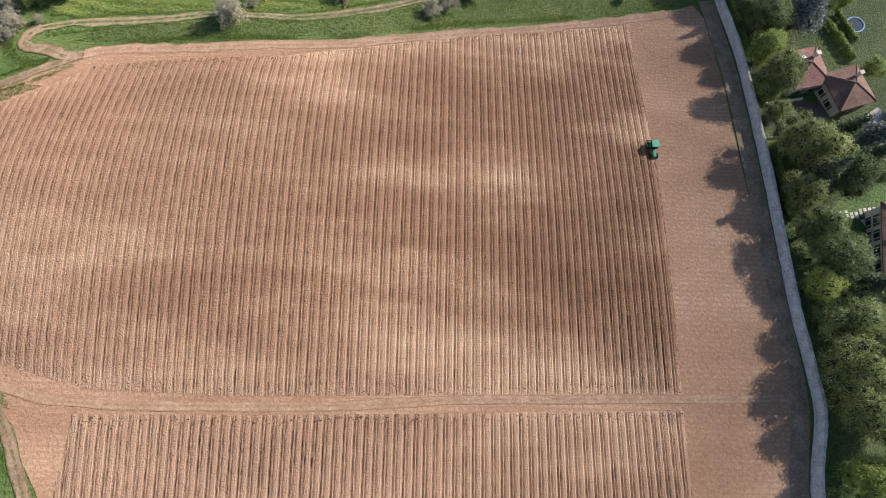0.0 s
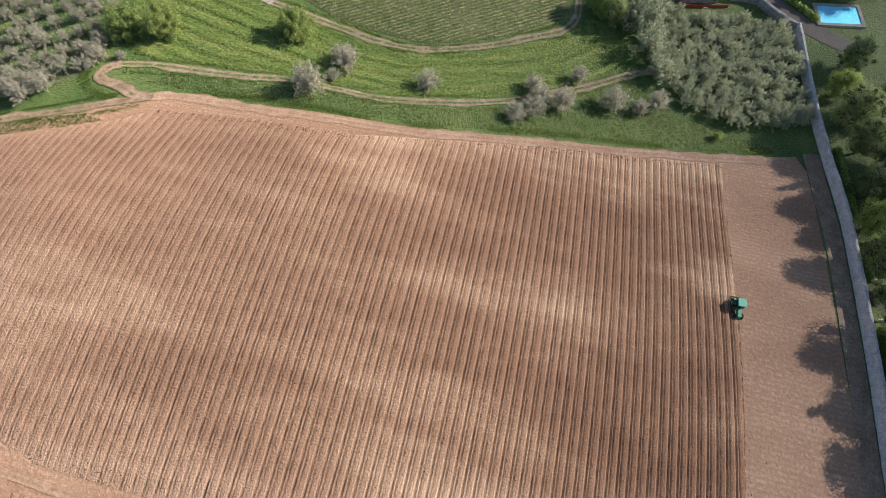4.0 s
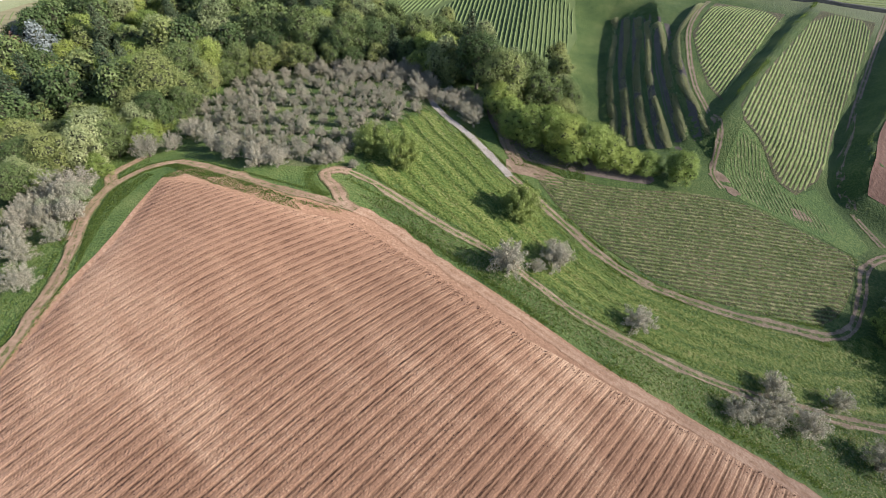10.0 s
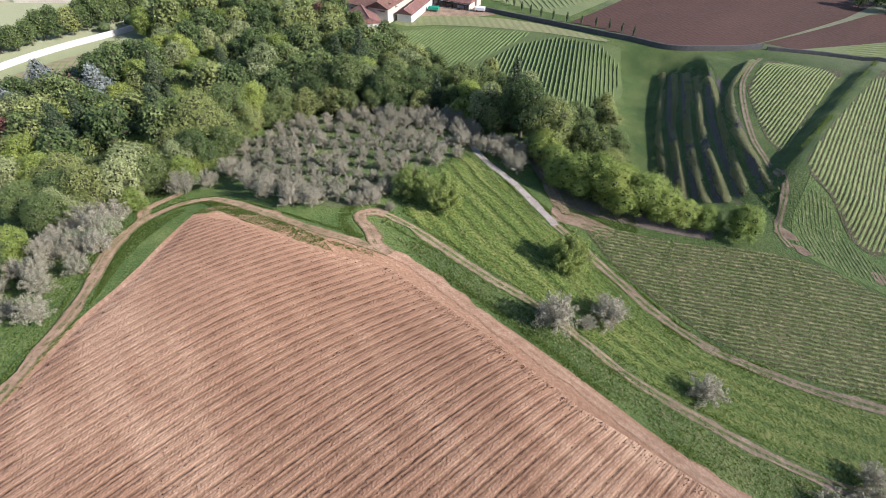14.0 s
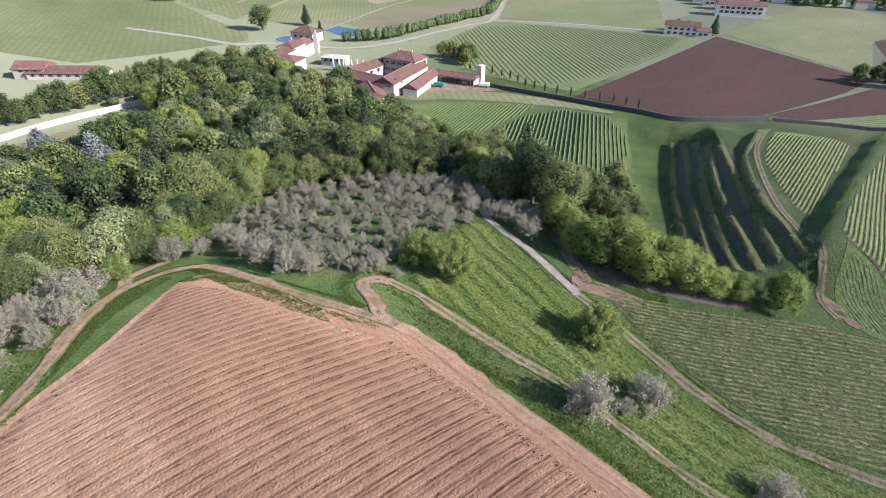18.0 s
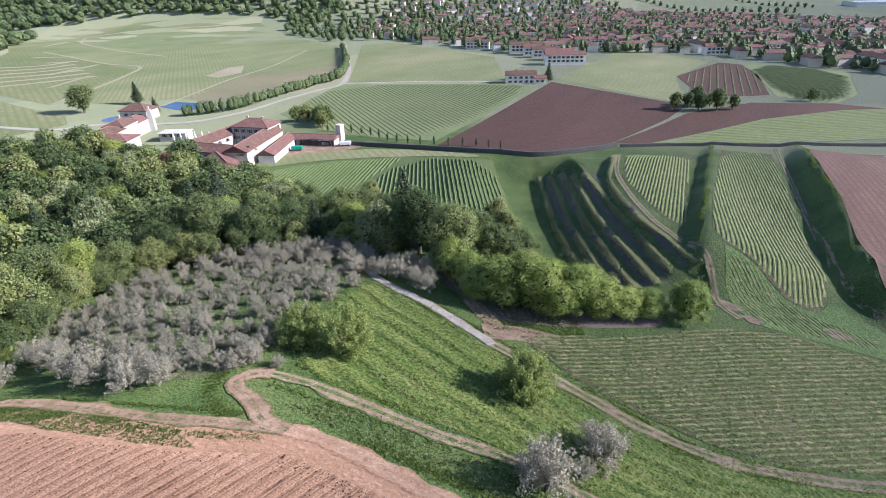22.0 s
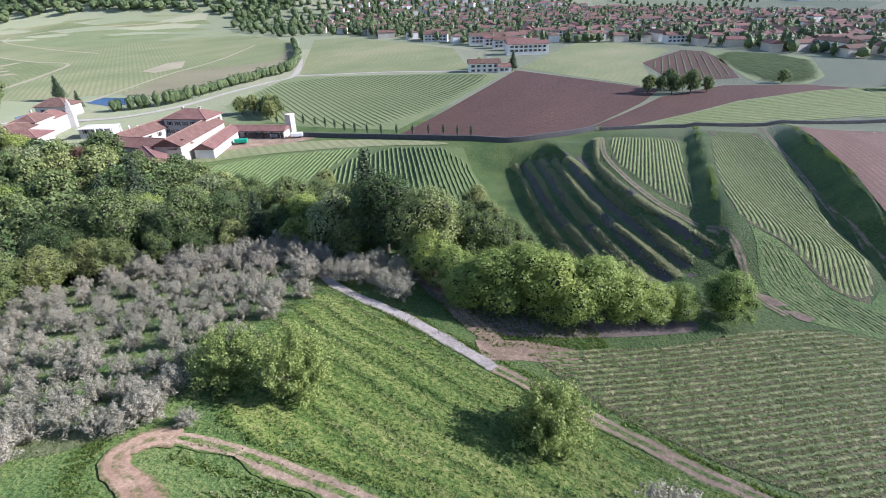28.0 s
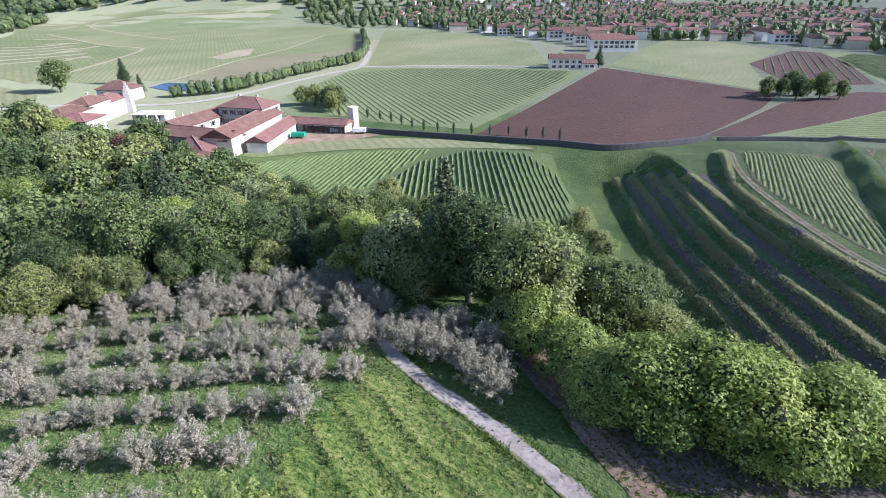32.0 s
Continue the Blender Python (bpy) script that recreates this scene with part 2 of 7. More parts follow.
# ---- materials ----
def surface(name, colours, scale=1.0, fine=12.0, mix=0.5, bump=0.3, bump_size=0.05, rough=0.9, stretch=(1, 1, 1), turn=0.0, metal=0.0,
            stops=None, random_tint=0.0, spec=0.3, furrow=None, uv=False, dusty=1.0, lines=None):
    """A rough natural surface: colours blended by a coarse and a fine noise, with relief. scale and fine: waves per metre."""
    m = bpy.data.materials.new(name)
    m.use_nodes = True
    nt = m.node_tree
    n, link = nt.nodes, nt.links.new
    b = n["Principled BSDF"]
    b.inputs["Roughness"].default_value, b.inputs["Metallic"].default_value = rough, metal
    b.inputs["Specular IOR Level"].default_value = spec
    b.inputs["Diffuse Roughness"].default_value = dusty if rough > 0.8 else 0.0
    geo = n.new("ShaderNodeNewGeometry")
    mp = n.new("ShaderNodeMapping")
    mp.inputs["Scale"].default_value, mp.inputs["Rotation"].default_value = stretch, (0, 0, radians(turn))
    if uv:
        tc = n.new("ShaderNodeUVMap")
        link(tc.outputs[0], mp.inputs[0])
    else:
        link(geo.outputs["Position"], mp.inputs[0])
    a, f = n.new("ShaderNodeTexNoise"), n.new("ShaderNodeTexNoise")
    a.inputs["Scale"].default_value, a.inputs["Detail"].default_value, a.inputs["Roughness"].default_value = scale, 5, 0.6
    f.inputs["Scale"].default_value, f.inputs["Detail"].default_value, f.inputs["Roughness"].default_value = fine, 3, 0.6
    link(mp.outputs[0], a.inputs[0])
    link(geo.outputs["Position"], f.inputs[0])
    mx = n.new("ShaderNodeMix")
    mx.inputs[0].default_value = mix
    link(a.outputs[0], mx.inputs[2])
    link(f.outputs[0], mx.inputs[3])
    ramp = n.new("ShaderNodeValToRGB")
    el = ramp.color_ramp.elements
    stops = stops or [0.34 + 0.32 * i / max(1, len(colours) - 1) for i in range(len(colours))]
    while len(el) < len(colours):
        el.new(0.5)
    for e, s, c in zip(el, stops, colours):
        e.position, e.color = s, (*c, 1)
    link(mx.outputs[0], ramp.inputs[0])
    colour = ramp.outputs[0]
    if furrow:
        # Damp, freshly turned soil along the plough cuts, with groove shade put into its colour
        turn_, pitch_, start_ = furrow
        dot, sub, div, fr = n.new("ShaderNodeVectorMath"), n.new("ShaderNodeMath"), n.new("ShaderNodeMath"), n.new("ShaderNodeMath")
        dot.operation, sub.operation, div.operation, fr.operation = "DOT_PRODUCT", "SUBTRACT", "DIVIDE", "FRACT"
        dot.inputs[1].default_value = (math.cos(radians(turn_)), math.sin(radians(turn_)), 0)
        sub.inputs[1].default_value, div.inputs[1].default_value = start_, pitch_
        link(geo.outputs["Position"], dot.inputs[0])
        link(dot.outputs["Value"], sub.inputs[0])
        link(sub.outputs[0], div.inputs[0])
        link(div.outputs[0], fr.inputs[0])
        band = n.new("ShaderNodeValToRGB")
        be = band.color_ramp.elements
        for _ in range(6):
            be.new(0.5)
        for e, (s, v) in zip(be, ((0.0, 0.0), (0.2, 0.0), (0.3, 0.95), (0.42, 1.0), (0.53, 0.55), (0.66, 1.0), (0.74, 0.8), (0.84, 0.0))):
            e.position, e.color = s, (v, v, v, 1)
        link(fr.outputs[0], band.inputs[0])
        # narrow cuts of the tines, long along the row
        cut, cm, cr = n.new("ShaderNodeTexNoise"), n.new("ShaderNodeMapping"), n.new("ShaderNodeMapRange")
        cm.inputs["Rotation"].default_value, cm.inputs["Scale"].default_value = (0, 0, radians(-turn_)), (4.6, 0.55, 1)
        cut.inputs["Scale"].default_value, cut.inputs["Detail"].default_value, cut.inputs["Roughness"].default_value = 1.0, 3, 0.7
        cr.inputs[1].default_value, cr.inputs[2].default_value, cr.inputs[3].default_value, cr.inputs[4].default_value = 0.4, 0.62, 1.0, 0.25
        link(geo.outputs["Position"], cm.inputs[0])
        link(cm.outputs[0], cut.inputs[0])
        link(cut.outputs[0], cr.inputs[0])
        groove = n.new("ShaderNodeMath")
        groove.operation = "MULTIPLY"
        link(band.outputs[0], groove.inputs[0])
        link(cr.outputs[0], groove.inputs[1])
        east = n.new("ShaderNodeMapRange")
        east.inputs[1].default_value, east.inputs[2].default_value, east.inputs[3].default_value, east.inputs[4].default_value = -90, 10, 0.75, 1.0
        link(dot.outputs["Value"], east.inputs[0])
        wet_shade = n.new("ShaderNodeMath")
        wet_shade.operation = "MULTIPLY"
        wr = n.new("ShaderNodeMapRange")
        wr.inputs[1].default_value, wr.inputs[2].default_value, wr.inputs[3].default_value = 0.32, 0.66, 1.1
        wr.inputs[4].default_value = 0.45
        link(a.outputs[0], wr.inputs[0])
        link(east.outputs[0], wet_shade.inputs[0])
        link(wr.outputs[0], wet_shade.inputs[1])
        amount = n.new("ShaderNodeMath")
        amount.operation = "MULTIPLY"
        link(wet_shade.outputs[0], amount.inputs[0])
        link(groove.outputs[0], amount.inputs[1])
        damp_shade = n.new("ShaderNodeMix")
        damp_shade.data_type = "RGBA"
        damp_shade.inputs[7].default_value = (0.066, 0.029, 0.014, 1)
        link(amount.outputs[0], damp_shade.inputs[0])
        # down-sun brightness put into the soil colour: paler western rows, darker east
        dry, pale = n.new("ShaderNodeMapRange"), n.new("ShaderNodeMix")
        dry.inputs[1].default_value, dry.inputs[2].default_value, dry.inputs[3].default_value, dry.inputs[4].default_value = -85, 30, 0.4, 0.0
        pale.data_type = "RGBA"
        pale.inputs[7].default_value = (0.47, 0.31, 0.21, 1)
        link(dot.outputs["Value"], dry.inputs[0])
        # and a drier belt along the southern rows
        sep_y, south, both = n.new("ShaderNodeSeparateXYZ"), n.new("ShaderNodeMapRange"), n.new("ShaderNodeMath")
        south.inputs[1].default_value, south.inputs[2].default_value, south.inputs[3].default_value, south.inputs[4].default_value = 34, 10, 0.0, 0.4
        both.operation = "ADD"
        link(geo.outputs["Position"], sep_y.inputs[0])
        link(sep_y.outputs[1], south.inputs[0])
        link(dry.outputs[0], both.inputs[0])
        link(south.outputs[0], both.inputs[1])
        link(both.outputs[0], pale.inputs[0])
        link(colour, pale.inputs[6])
        link(pale.outputs[2], damp_shade.inputs[6])
        colour = damp_shade.outputs[2]
    if lines:
        # drilled rows: a darker or paler line every so many metres, broken by the coarse noise
        angle, pitch_, tone, strength = lines
        dot, sc, sn, mr, ml, lm = (n.new("ShaderNodeVectorMath"), n.new("ShaderNodeMath"), n.new("ShaderNodeMath"), n.new("ShaderNodeMapRange"), n.new("ShaderNodeMath"), n.new("ShaderNodeMix"))
        dot.operation, sc.operation, sn.operation, ml.operation = "DOT_PRODUCT", "MULTIPLY", "SINE", "MULTIPLY"
        dot.inputs[1].default_value = (math.cos(radians(angle)), math.sin(radians(angle)), 0)
        sc.inputs[1].default_value = 2 * math.pi / pitch_
        mr.inputs[1].default_value, mr.inputs[2].default_value, mr.inputs[4].default_value = -0.2, 0.8, strength
        lm.data_type = "RGBA"
        lm.inputs[7].default_value = (*tone, 1)
        nr = n.new("ShaderNodeMapRange")
        nr.inputs[1].default_value, nr.inputs[2].default_value = 0.35, 0.55
        link(geo.outputs["Position"], dot.inputs[0])
        link(dot.outputs["Value"], sc.inputs[0])
        link(sc.outputs[0], sn.inputs[0])
        link(sn.outputs[0], mr.inputs[0])
        link(f.outputs[0], nr.inputs[0])
        link(mr.outputs[0], ml.inputs[0])
        link(nr.outputs[0], ml.inputs[1])
        link(ml.outputs[0], lm.inputs[0])
        link(colour, lm.inputs[6])
        colour = lm.outputs[2]
    if random_tint:
        info, hsv, rng = n.new("ShaderNodeObjectInfo"), n.new("ShaderNodeHueSaturation"), n.new("ShaderNodeMapRange")
        rng.inputs[3].default_value, rng.inputs[4].default_value = 1 - random_tint, 1 + random_tint
        link(info.outputs["Random"], rng.inputs[0])
        link(rng.outputs[0], hsv.inputs["Value"])
        r2 = n.new("ShaderNodeMapRange")
        r2.inputs[3].default_value, r2.inputs[4].default_value = 0.5 + 0.06 * random_tint, 0.5 - 0.06 * random_tint
        link(info.outputs["Random"], r2.inputs[0])
        link(r2.outputs[0], hsv.inputs["Hue"])
        link(colour, hsv.inputs["Color"])
        colour = hsv.outputs[0]
    link(colour, b.inputs["Base Color"])
    if bump:
        bp = n.new("ShaderNodeBump")
        bp.inputs["Strength"].default_value, bp.inputs["Distance"].default_value = bump, bump_size
        link(f.outputs[0], bp.inputs["Height"])
        link(bp.outputs[0], b.inputs["Normal"])
    return m


def leafy(name, dark, light, translucent=0.25, tint=0.25):
    """Foliage: leaf clumps that differ one by one and from tree to tree, with some light through them."""
    m = bpy.data.materials.new(name)
    m.use_nodes = True
    nt = m.node_tree
    n, link = nt.nodes, nt.links.new
    b = n["Principled BSDF"]
    b.inputs["Roughness"].default_value, b.inputs["Specular IOR Level"].default_value = 0.6, 0.25
    geo, info = n.new("ShaderNodeNewGeometry"), n.new("ShaderNodeObjectInfo")
    ramp = n.new("ShaderNodeValToRGB")
    el = ramp.color_ramp.elements
    el[0].color, el[1].color = (*dark, 1), (*light, 1)
    link(geo.outputs["Random Per Island"], ramp.inputs[0])
    hsv, v, h = n.new("ShaderNodeHueSaturation"), n.new("ShaderNodeMapRange"), n.new("ShaderNodeMapRange")
    v.inputs[3].default_value, v.inputs[4].default_value = 1 - tint, 1 + tint
    h.inputs[3].default_value, h.inputs[4].default_value = 0.5 + 0.018 * tint / 0.25, 0.5 - 0.02 * tint / 0.25
    link(info.outputs["Random"], v.inputs[0])
    link(info.outputs["Random"], h.inputs[0])
    link(v.outputs[0], hsv.inputs["Value"])
    link(h.outputs[0], hsv.inputs["Hue"])
    link(ramp.outputs[0], hsv.inputs["Color"])
    link(hsv.outputs[0], b.inputs["Base Color"])
    tr = n.new("ShaderNodeBsdfTranslucent")
    link(hsv.outputs[0], tr.inputs[0])
    ms = n.new("ShaderNodeMixShader")
    ms.inputs[0].default_value = translucent
    link(b.outputs[0], ms.inputs[1])
    link(tr.outputs[0], ms.inputs[2])
    link(ms.outputs[0], n["Material Output"].inputs[0])
    return m


def rutted(name, soil, green, centre=0.35, edge=0.0):
    """A wheel track: bare soil in two ruts, grass between and beside them. centre, edge: how bare the crown and the verge are."""
    m = surface(name, soil, 0.35, 2.5, 0.5, 0.8, 0.1)
    n, link = m.node_tree.nodes, m.node_tree.links.new
    tc, sep, ab, ramp = n.new("ShaderNodeUVMap"), n.new("ShaderNodeSeparateXYZ"), n.new("ShaderNodeMath"), n.new("ShaderNodeValToRGB")
    ab.operation = "ABSOLUTE"
    link(tc.outputs[0], sep.inputs[0])
    link(sep.outputs[0], ab.inputs[0])
    link(ab.outputs[0], ramp.inputs[0])
    el = ramp.color_ramp.elements
    for _ in range(4):
        el.new(0.5)
    for e, (at, v) in zip(el, ((0.0, centre), (0.1, centre), (0.17, 0.95), (0.3, 0.95), (0.4, 0.4 + 0.4 * edge), (0.5, edge))):
        e.position, e.color = at, (v, v, v, 1)
    geo, big, fine, add, ease, grass, mix = (n.new("ShaderNodeNewGeometry"), n.new("ShaderNodeTexNoise"), n.new("ShaderNodeTexNoise"), n.new("ShaderNodeMath"), n.new("ShaderNodeMapRange"),
                                             n.new("ShaderNodeValToRGB"), n.new("ShaderNodeMix"))
    big.inputs["Scale"].default_value, big.inputs["Detail"].default_value, big.inputs["Roughness"].default_value = 0.7, 6, 0.75
    fine.inputs["Scale"].default_value, fine.inputs["Detail"].default_value = 3.0, 3
    link(geo.outputs["Position"], big.inputs[0])
    link(geo.outputs["Position"], fine.inputs[0])
    add.operation = "MULTIPLY_ADD"
    add.inputs[1].default_value = 2.2
    link(big.outputs[0], add.inputs[0])
    link(ramp.outputs[0], add.inputs[2])
    ease.inputs[1].default_value, ease.inputs[2].default_value = 1.42, 1.78
    link(add.outputs[0], ease.inputs[0])
    grass.color_ramp.elements[0].position, grass.color_ramp.elements[1].position = 0.36, 0.64
    grass.color_ramp.elements[0].color, grass.color_ramp.elements[1].color = (*green[0], 1), (*green[1], 1)
    link(fine.outputs[0], grass.inputs[0])
    mix.data_type = "RGBA"
    b = n["Principled BSDF"]
    link(ease.outputs[0], mix.inputs[0])
    link(grass.outputs[0], mix.inputs[6])
    link(b.inputs["Base Color"].links[0].from_socket, mix.inputs[7])
    link(mix.outputs[2], b.inputs["Base Color"])
    return m


GRASS = surface("meadow_grass", [(0.026, 0.058, 0.014), (0.07, 0.116, 0.03), (0.15, 0.178, 0.06)], 0.05, 2.4, 0.6, 1.0, 0.35, dusty=0.25)
SOIL = surface("dry_soil", [(0.22, 0.122, 0.072), (0.31, 0.185, 0.115), (0.44, 0.29, 0.195)], 0.06, 1.9, 0.5, 0.9, 0.2, stretch=(0.55, 1.5, 1), lines=(88, 0.9, (0.23, 0.13, 0.08), 0.4))
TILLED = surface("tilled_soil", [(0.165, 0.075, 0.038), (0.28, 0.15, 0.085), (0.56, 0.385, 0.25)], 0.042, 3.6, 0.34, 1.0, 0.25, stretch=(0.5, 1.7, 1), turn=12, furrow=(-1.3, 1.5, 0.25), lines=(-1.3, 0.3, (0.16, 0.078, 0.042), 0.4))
BARE_TRACK = surface("track_earth", [(0.13, 0.09, 0.058), (0.22, 0.155, 0.104), (0.34, 0.25, 0.175)], 0.35, 2.5, 0.5, 0.8, 0.1)
TRACK = rutted("rutted_track", [(0.14, 0.1, 0.066), (0.23, 0.168, 0.115), (0.36, 0.27, 0.19)], ((0.03, 0.062, 0.01), (0.13, 0.165, 0.04)))
SOIL_TRACK = rutted("rutted_soil_track", [(0.22, 0.135, 0.087), (0.31, 0.2, 0.132), (0.42, 0.29, 0.2)], ((0.21, 0.12, 0.07), (0.31, 0.19, 0.12)), 0.45, 0.0)
MIXED_TRACK = rutted("worn_edge_track", [(0.15, 0.098, 0.064), (0.225, 0.15, 0.1), (0.32, 0.225, 0.158)], ((0.05, 0.075, 0.018), (0.18, 0.13, 0.07)), 0.5, 0.05)
PALE_LANE = rutted("worn_pale_lane", [(0.2, 0.17, 0.145), (0.3, 0.265, 0.23), (0.41, 0.37, 0.325)], ((0.05, 0.08, 0.02), (0.17, 0.17, 0.06)), 0.95, 0.3)
LANE = surface("lane_earth", [(0.08, 0.068, 0.058), (0.135, 0.115, 0.098)], 0.3, 3, 0.5, 0.4, 0.05)
CONCRETE = surface("pale_concrete", [(0.17, 0.15, 0.13), (0.28, 0.255, 0.23), (0.39, 0.36, 0.325)], 0.5, 3, 0.55, 0.4, 0.03)
CROP = surface("thin_crop_soil", [(0.03, 0.036, 0.014), (0.066, 0.062, 0.03), (0.14, 0.11, 0.068)], 0.12, 2.6, 0.55, 0.9, 0.25, dusty=0.25)
CROP_ROW = surface("crop_green", [(0.034, 0.06, 0.014), (0.085, 0.11, 0.035), (0.23, 0.21, 0.11)], 0.7, 2.2, 0.5, 0.9, 0.2, dusty=0.25)
STRIP_ROW = surface("strip_crop_green", [(0.07, 0.11, 0.028), (0.135, 0.178, 0.055), (0.26, 0.265, 0.12)], 0.6, 2.2, 0.5, 0.9, 0.2, dusty=0.25)
VINE_SOIL = surface("vineyard_grass", [(0.12, 0.155, 0.062), (0.2, 0.22, 0.1)], 0.03, 0.8, 0.5, 0.4, 0.2, dusty=0.25)
VINE_FAR = surface("far_vine_leaves", [(0.135, 0.17, 0.062), (0.21, 0.24, 0.1)], 0.4, 2.0, 0.5, 0.6, 0.2, dusty=0.25)
VINE_GRASS = surface("grass_between_vines", [(0.07, 0.1, 0.032), (0.115, 0.145, 0.05)], 0.1, 1.2, 0.5, 0.5, 0.2, dusty=0.25)
VINE = surface("vine_leaves", [(0.07, 0.108, 0.034), (0.15, 0.19, 0.07)], 0.4, 2.0, 0.5, 0.8, 0.2, dusty=0.25)
RED_SOIL = surface("red_soil", [(0.05, 0.025, 0.017), (0.105, 0.054, 0.038)], 0.03, 0.7, 0.45, 0.9, 0.3, stretch=(1, 0.3, 1), turn=-25, dusty=0.1, lines=(62, 2.2, (0.045, 0.022, 0.015), 0.6))
NORTH_SOIL = surface("north_field_soil", [(0.08, 0.042, 0.03), (0.13, 0.074, 0.053), (0.19, 0.12, 0.09)], 0.05, 1.0, 0.4, 0.9, 0.3, stretch=(1, 0.25, 1), turn=-10, dusty=0.25, lines=(8, 1.9, (0.085, 0.044, 0.03), 0.7))
PALE_GREEN = surface("pale_green_field", [(0.12, 0.145, 0.058), (0.19, 0.203, 0.09), (0.29, 0.262, 0.14)], 0.014, 0.4, 0.35, 0.3, 0.2, stretch=(1, 0.5, 1), dusty=0.25, lines=(55, 3.0, (0.11, 0.14, 0.055), 0.55))
PALE_ROAD = surface("pale_gravel", [(0.3, 0.275, 0.225), (0.4, 0.37, 0.31)], 0.1, 2, 0.5, 0.2, 0.02, dusty=0.2)
STONE = surface("rubble_stone", [(0.1, 0.095, 0.088), (0.25, 0.235, 0.215), (0.42, 0.4, 0.37)], 0.9, 4, 0.6, 0.9, 0.08)
DARK_STONE = surface("mossy_stone", [(0.065, 0.065, 0.062), (0.14, 0.135, 0.13)], 0.9, 4, 0.6, 0.8, 0.06)
PLASTER = surface("weathered_plaster", [(0.42, 0.37, 0.31), (0.6, 0.55, 0.48)], 0.2, 2, 0.4, 0.2, 0.02, random_tint=0.15, dusty=0.25)
WHITE = surface("white_plaster", [(0.6, 0.57, 0.53), (0.75, 0.73, 0.69)], 0.2, 2, 0.4, 0.2, 0.02, dusty=0.25)
TILE = surface("terracotta_tiles", [(0.075, 0.045, 0.036), (0.155, 0.084, 0.065), (0.27, 0.165, 0.13)], 0.5, 5, 0.7, 0.8, 0.06, random_tint=0.25, dusty=0.25)
BARK = surface("bark", [(0.08, 0.065, 0.05), (0.17, 0.14, 0.11)], 2, 12, 0.5, 0.8, 0.04)
GLASS = surface("dark_glass", [(0.02, 0.025, 0.03), (0.035, 0.04, 0.05)], 1, 3, 0.5, 0, 0.0, rough=0.1, spec=0.5)
WOOD = surface("grey_wood", [(0.12, 0.085, 0.06), (0.2, 0.15, 0.11)], 1, 6, 0.5, 0.4, 0.02)
WATER = surface("pond_water", [(0.02, 0.06, 0.16), (0.03, 0.09, 0.22)], 0.05, 0.6, 0.5, 0.08, 0.02, rough=0.12, spec=0.6)
POOL = surface("pool_water", [(0.1, 0.45, 0.65), (0.2, 0.6, 0.78)], 0.2, 2, 0.5, 0.1, 0.02, rough=0.1, spec=0.5)
OLIVE = leafy("olive_leaves", (0.205, 0.192, 0.13), (0.445, 0.412, 0.315), 0.25, 0.12)
GREEN_OLIVE = leafy("green_olive_leaves", (0.18, 0.205, 0.12), (0.42, 0.44, 0.28), 0.25, 0.12)
PALE_GRASS = leafy("dry_grass_blades", (0.25, 0.27, 0.13), (0.45, 0.44, 0.25), 0.5, 0.0)
TAN_FIELD = surface("tan_field", [(0.17, 0.155, 0.085), (0.25, 0.22, 0.13)], 0.02, 0.4, 0.4, 0.3, 0.2, dusty=0.25, lines=(140, 3.0, (0.13, 0.13, 0.06), 0.6))
BROADLEAF = leafy("broad_leaves", (0.095, 0.135, 0.04), (0.215, 0.265, 0.094), 0.3, 0.45)
BRIGHT = leafy("young_leaves", (0.145, 0.2, 0.038), (0.34, 0.41, 0.108), 0.33, 0.18)
PALE_LEAF = leafy("pale_leaves", (0.17, 0.205, 0.08), (0.37, 0.41, 0.2), 0.3, 0.2)
CONIFER = leafy("conifer_needles", (0.04, 0.065, 0.03), (0.105, 0.14, 0.07), 0.2, 0.2)
BLUE_CONIFER = leafy("grey_needles", (0.11, 0.13, 0.12), (0.24, 0.27, 0.26), 0.15, 0.15)
COPPER = leafy("copper_leaves", (0.12, 0.066, 0.045), (0.25, 0.14, 0.095), 0.2, 0.2)
BLADES = leafy("grass_blades", (0.06, 0.12, 0.02), (0.2, 0.25, 0.06), 0.5, 0.0)

SPARSE_LEAF = leafy("walnut_leaves", (0.12, 0.17, 0.04), (0.33, 0.385, 0.12), 0.4, 0.1)
FAR_LEAF = leafy("far_leaves", (0.055, 0.085, 0.032), (0.14, 0.18, 0.07), 0.15, 0.2)
MOWN = surface("mown_meadow", [(0.027, 0.06, 0.01), (0.072, 0.118, 0.02), (0.145, 0.176, 0.04), (0.245, 0.238, 0.09)], 1.0, 1.9, 0.55, 1.0, 0.4, stretch=(0.05, 0.6, 1), uv=True, stops=[0.33, 0.45, 0.55, 0.68])
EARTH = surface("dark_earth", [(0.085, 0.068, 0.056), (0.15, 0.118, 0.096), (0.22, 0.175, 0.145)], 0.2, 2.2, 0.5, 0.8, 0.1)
WALL_STONE = surface("limewashed_stone", [(0.22, 0.21, 0.2), (0.42, 0.4, 0.38), (0.6, 0.58, 0.55)], 0.8, 4, 0.6, 0.9, 0.08)
HEDGE_LEAF = leafy("hedge_leaves", (0.09, 0.145, 0.03), (0.27, 0.35, 0.09), 0.3, 0.2)
# dark tone for the shade inside crowns, put into colour
CROWN_SHADE = surface("crown_shade", [(0.026, 0.03, 0.014), (0.055, 0.058, 0.026)], 2, 8, 0.5, 0.5, 0.05)

DRY_STRIP = surface("dry_field_strip", [(0.24, 0.21, 0.125), (0.34, 0.3, 0.2)], 0.05, 1, 0.5, 0.3, 0.1, dusty=0.25)

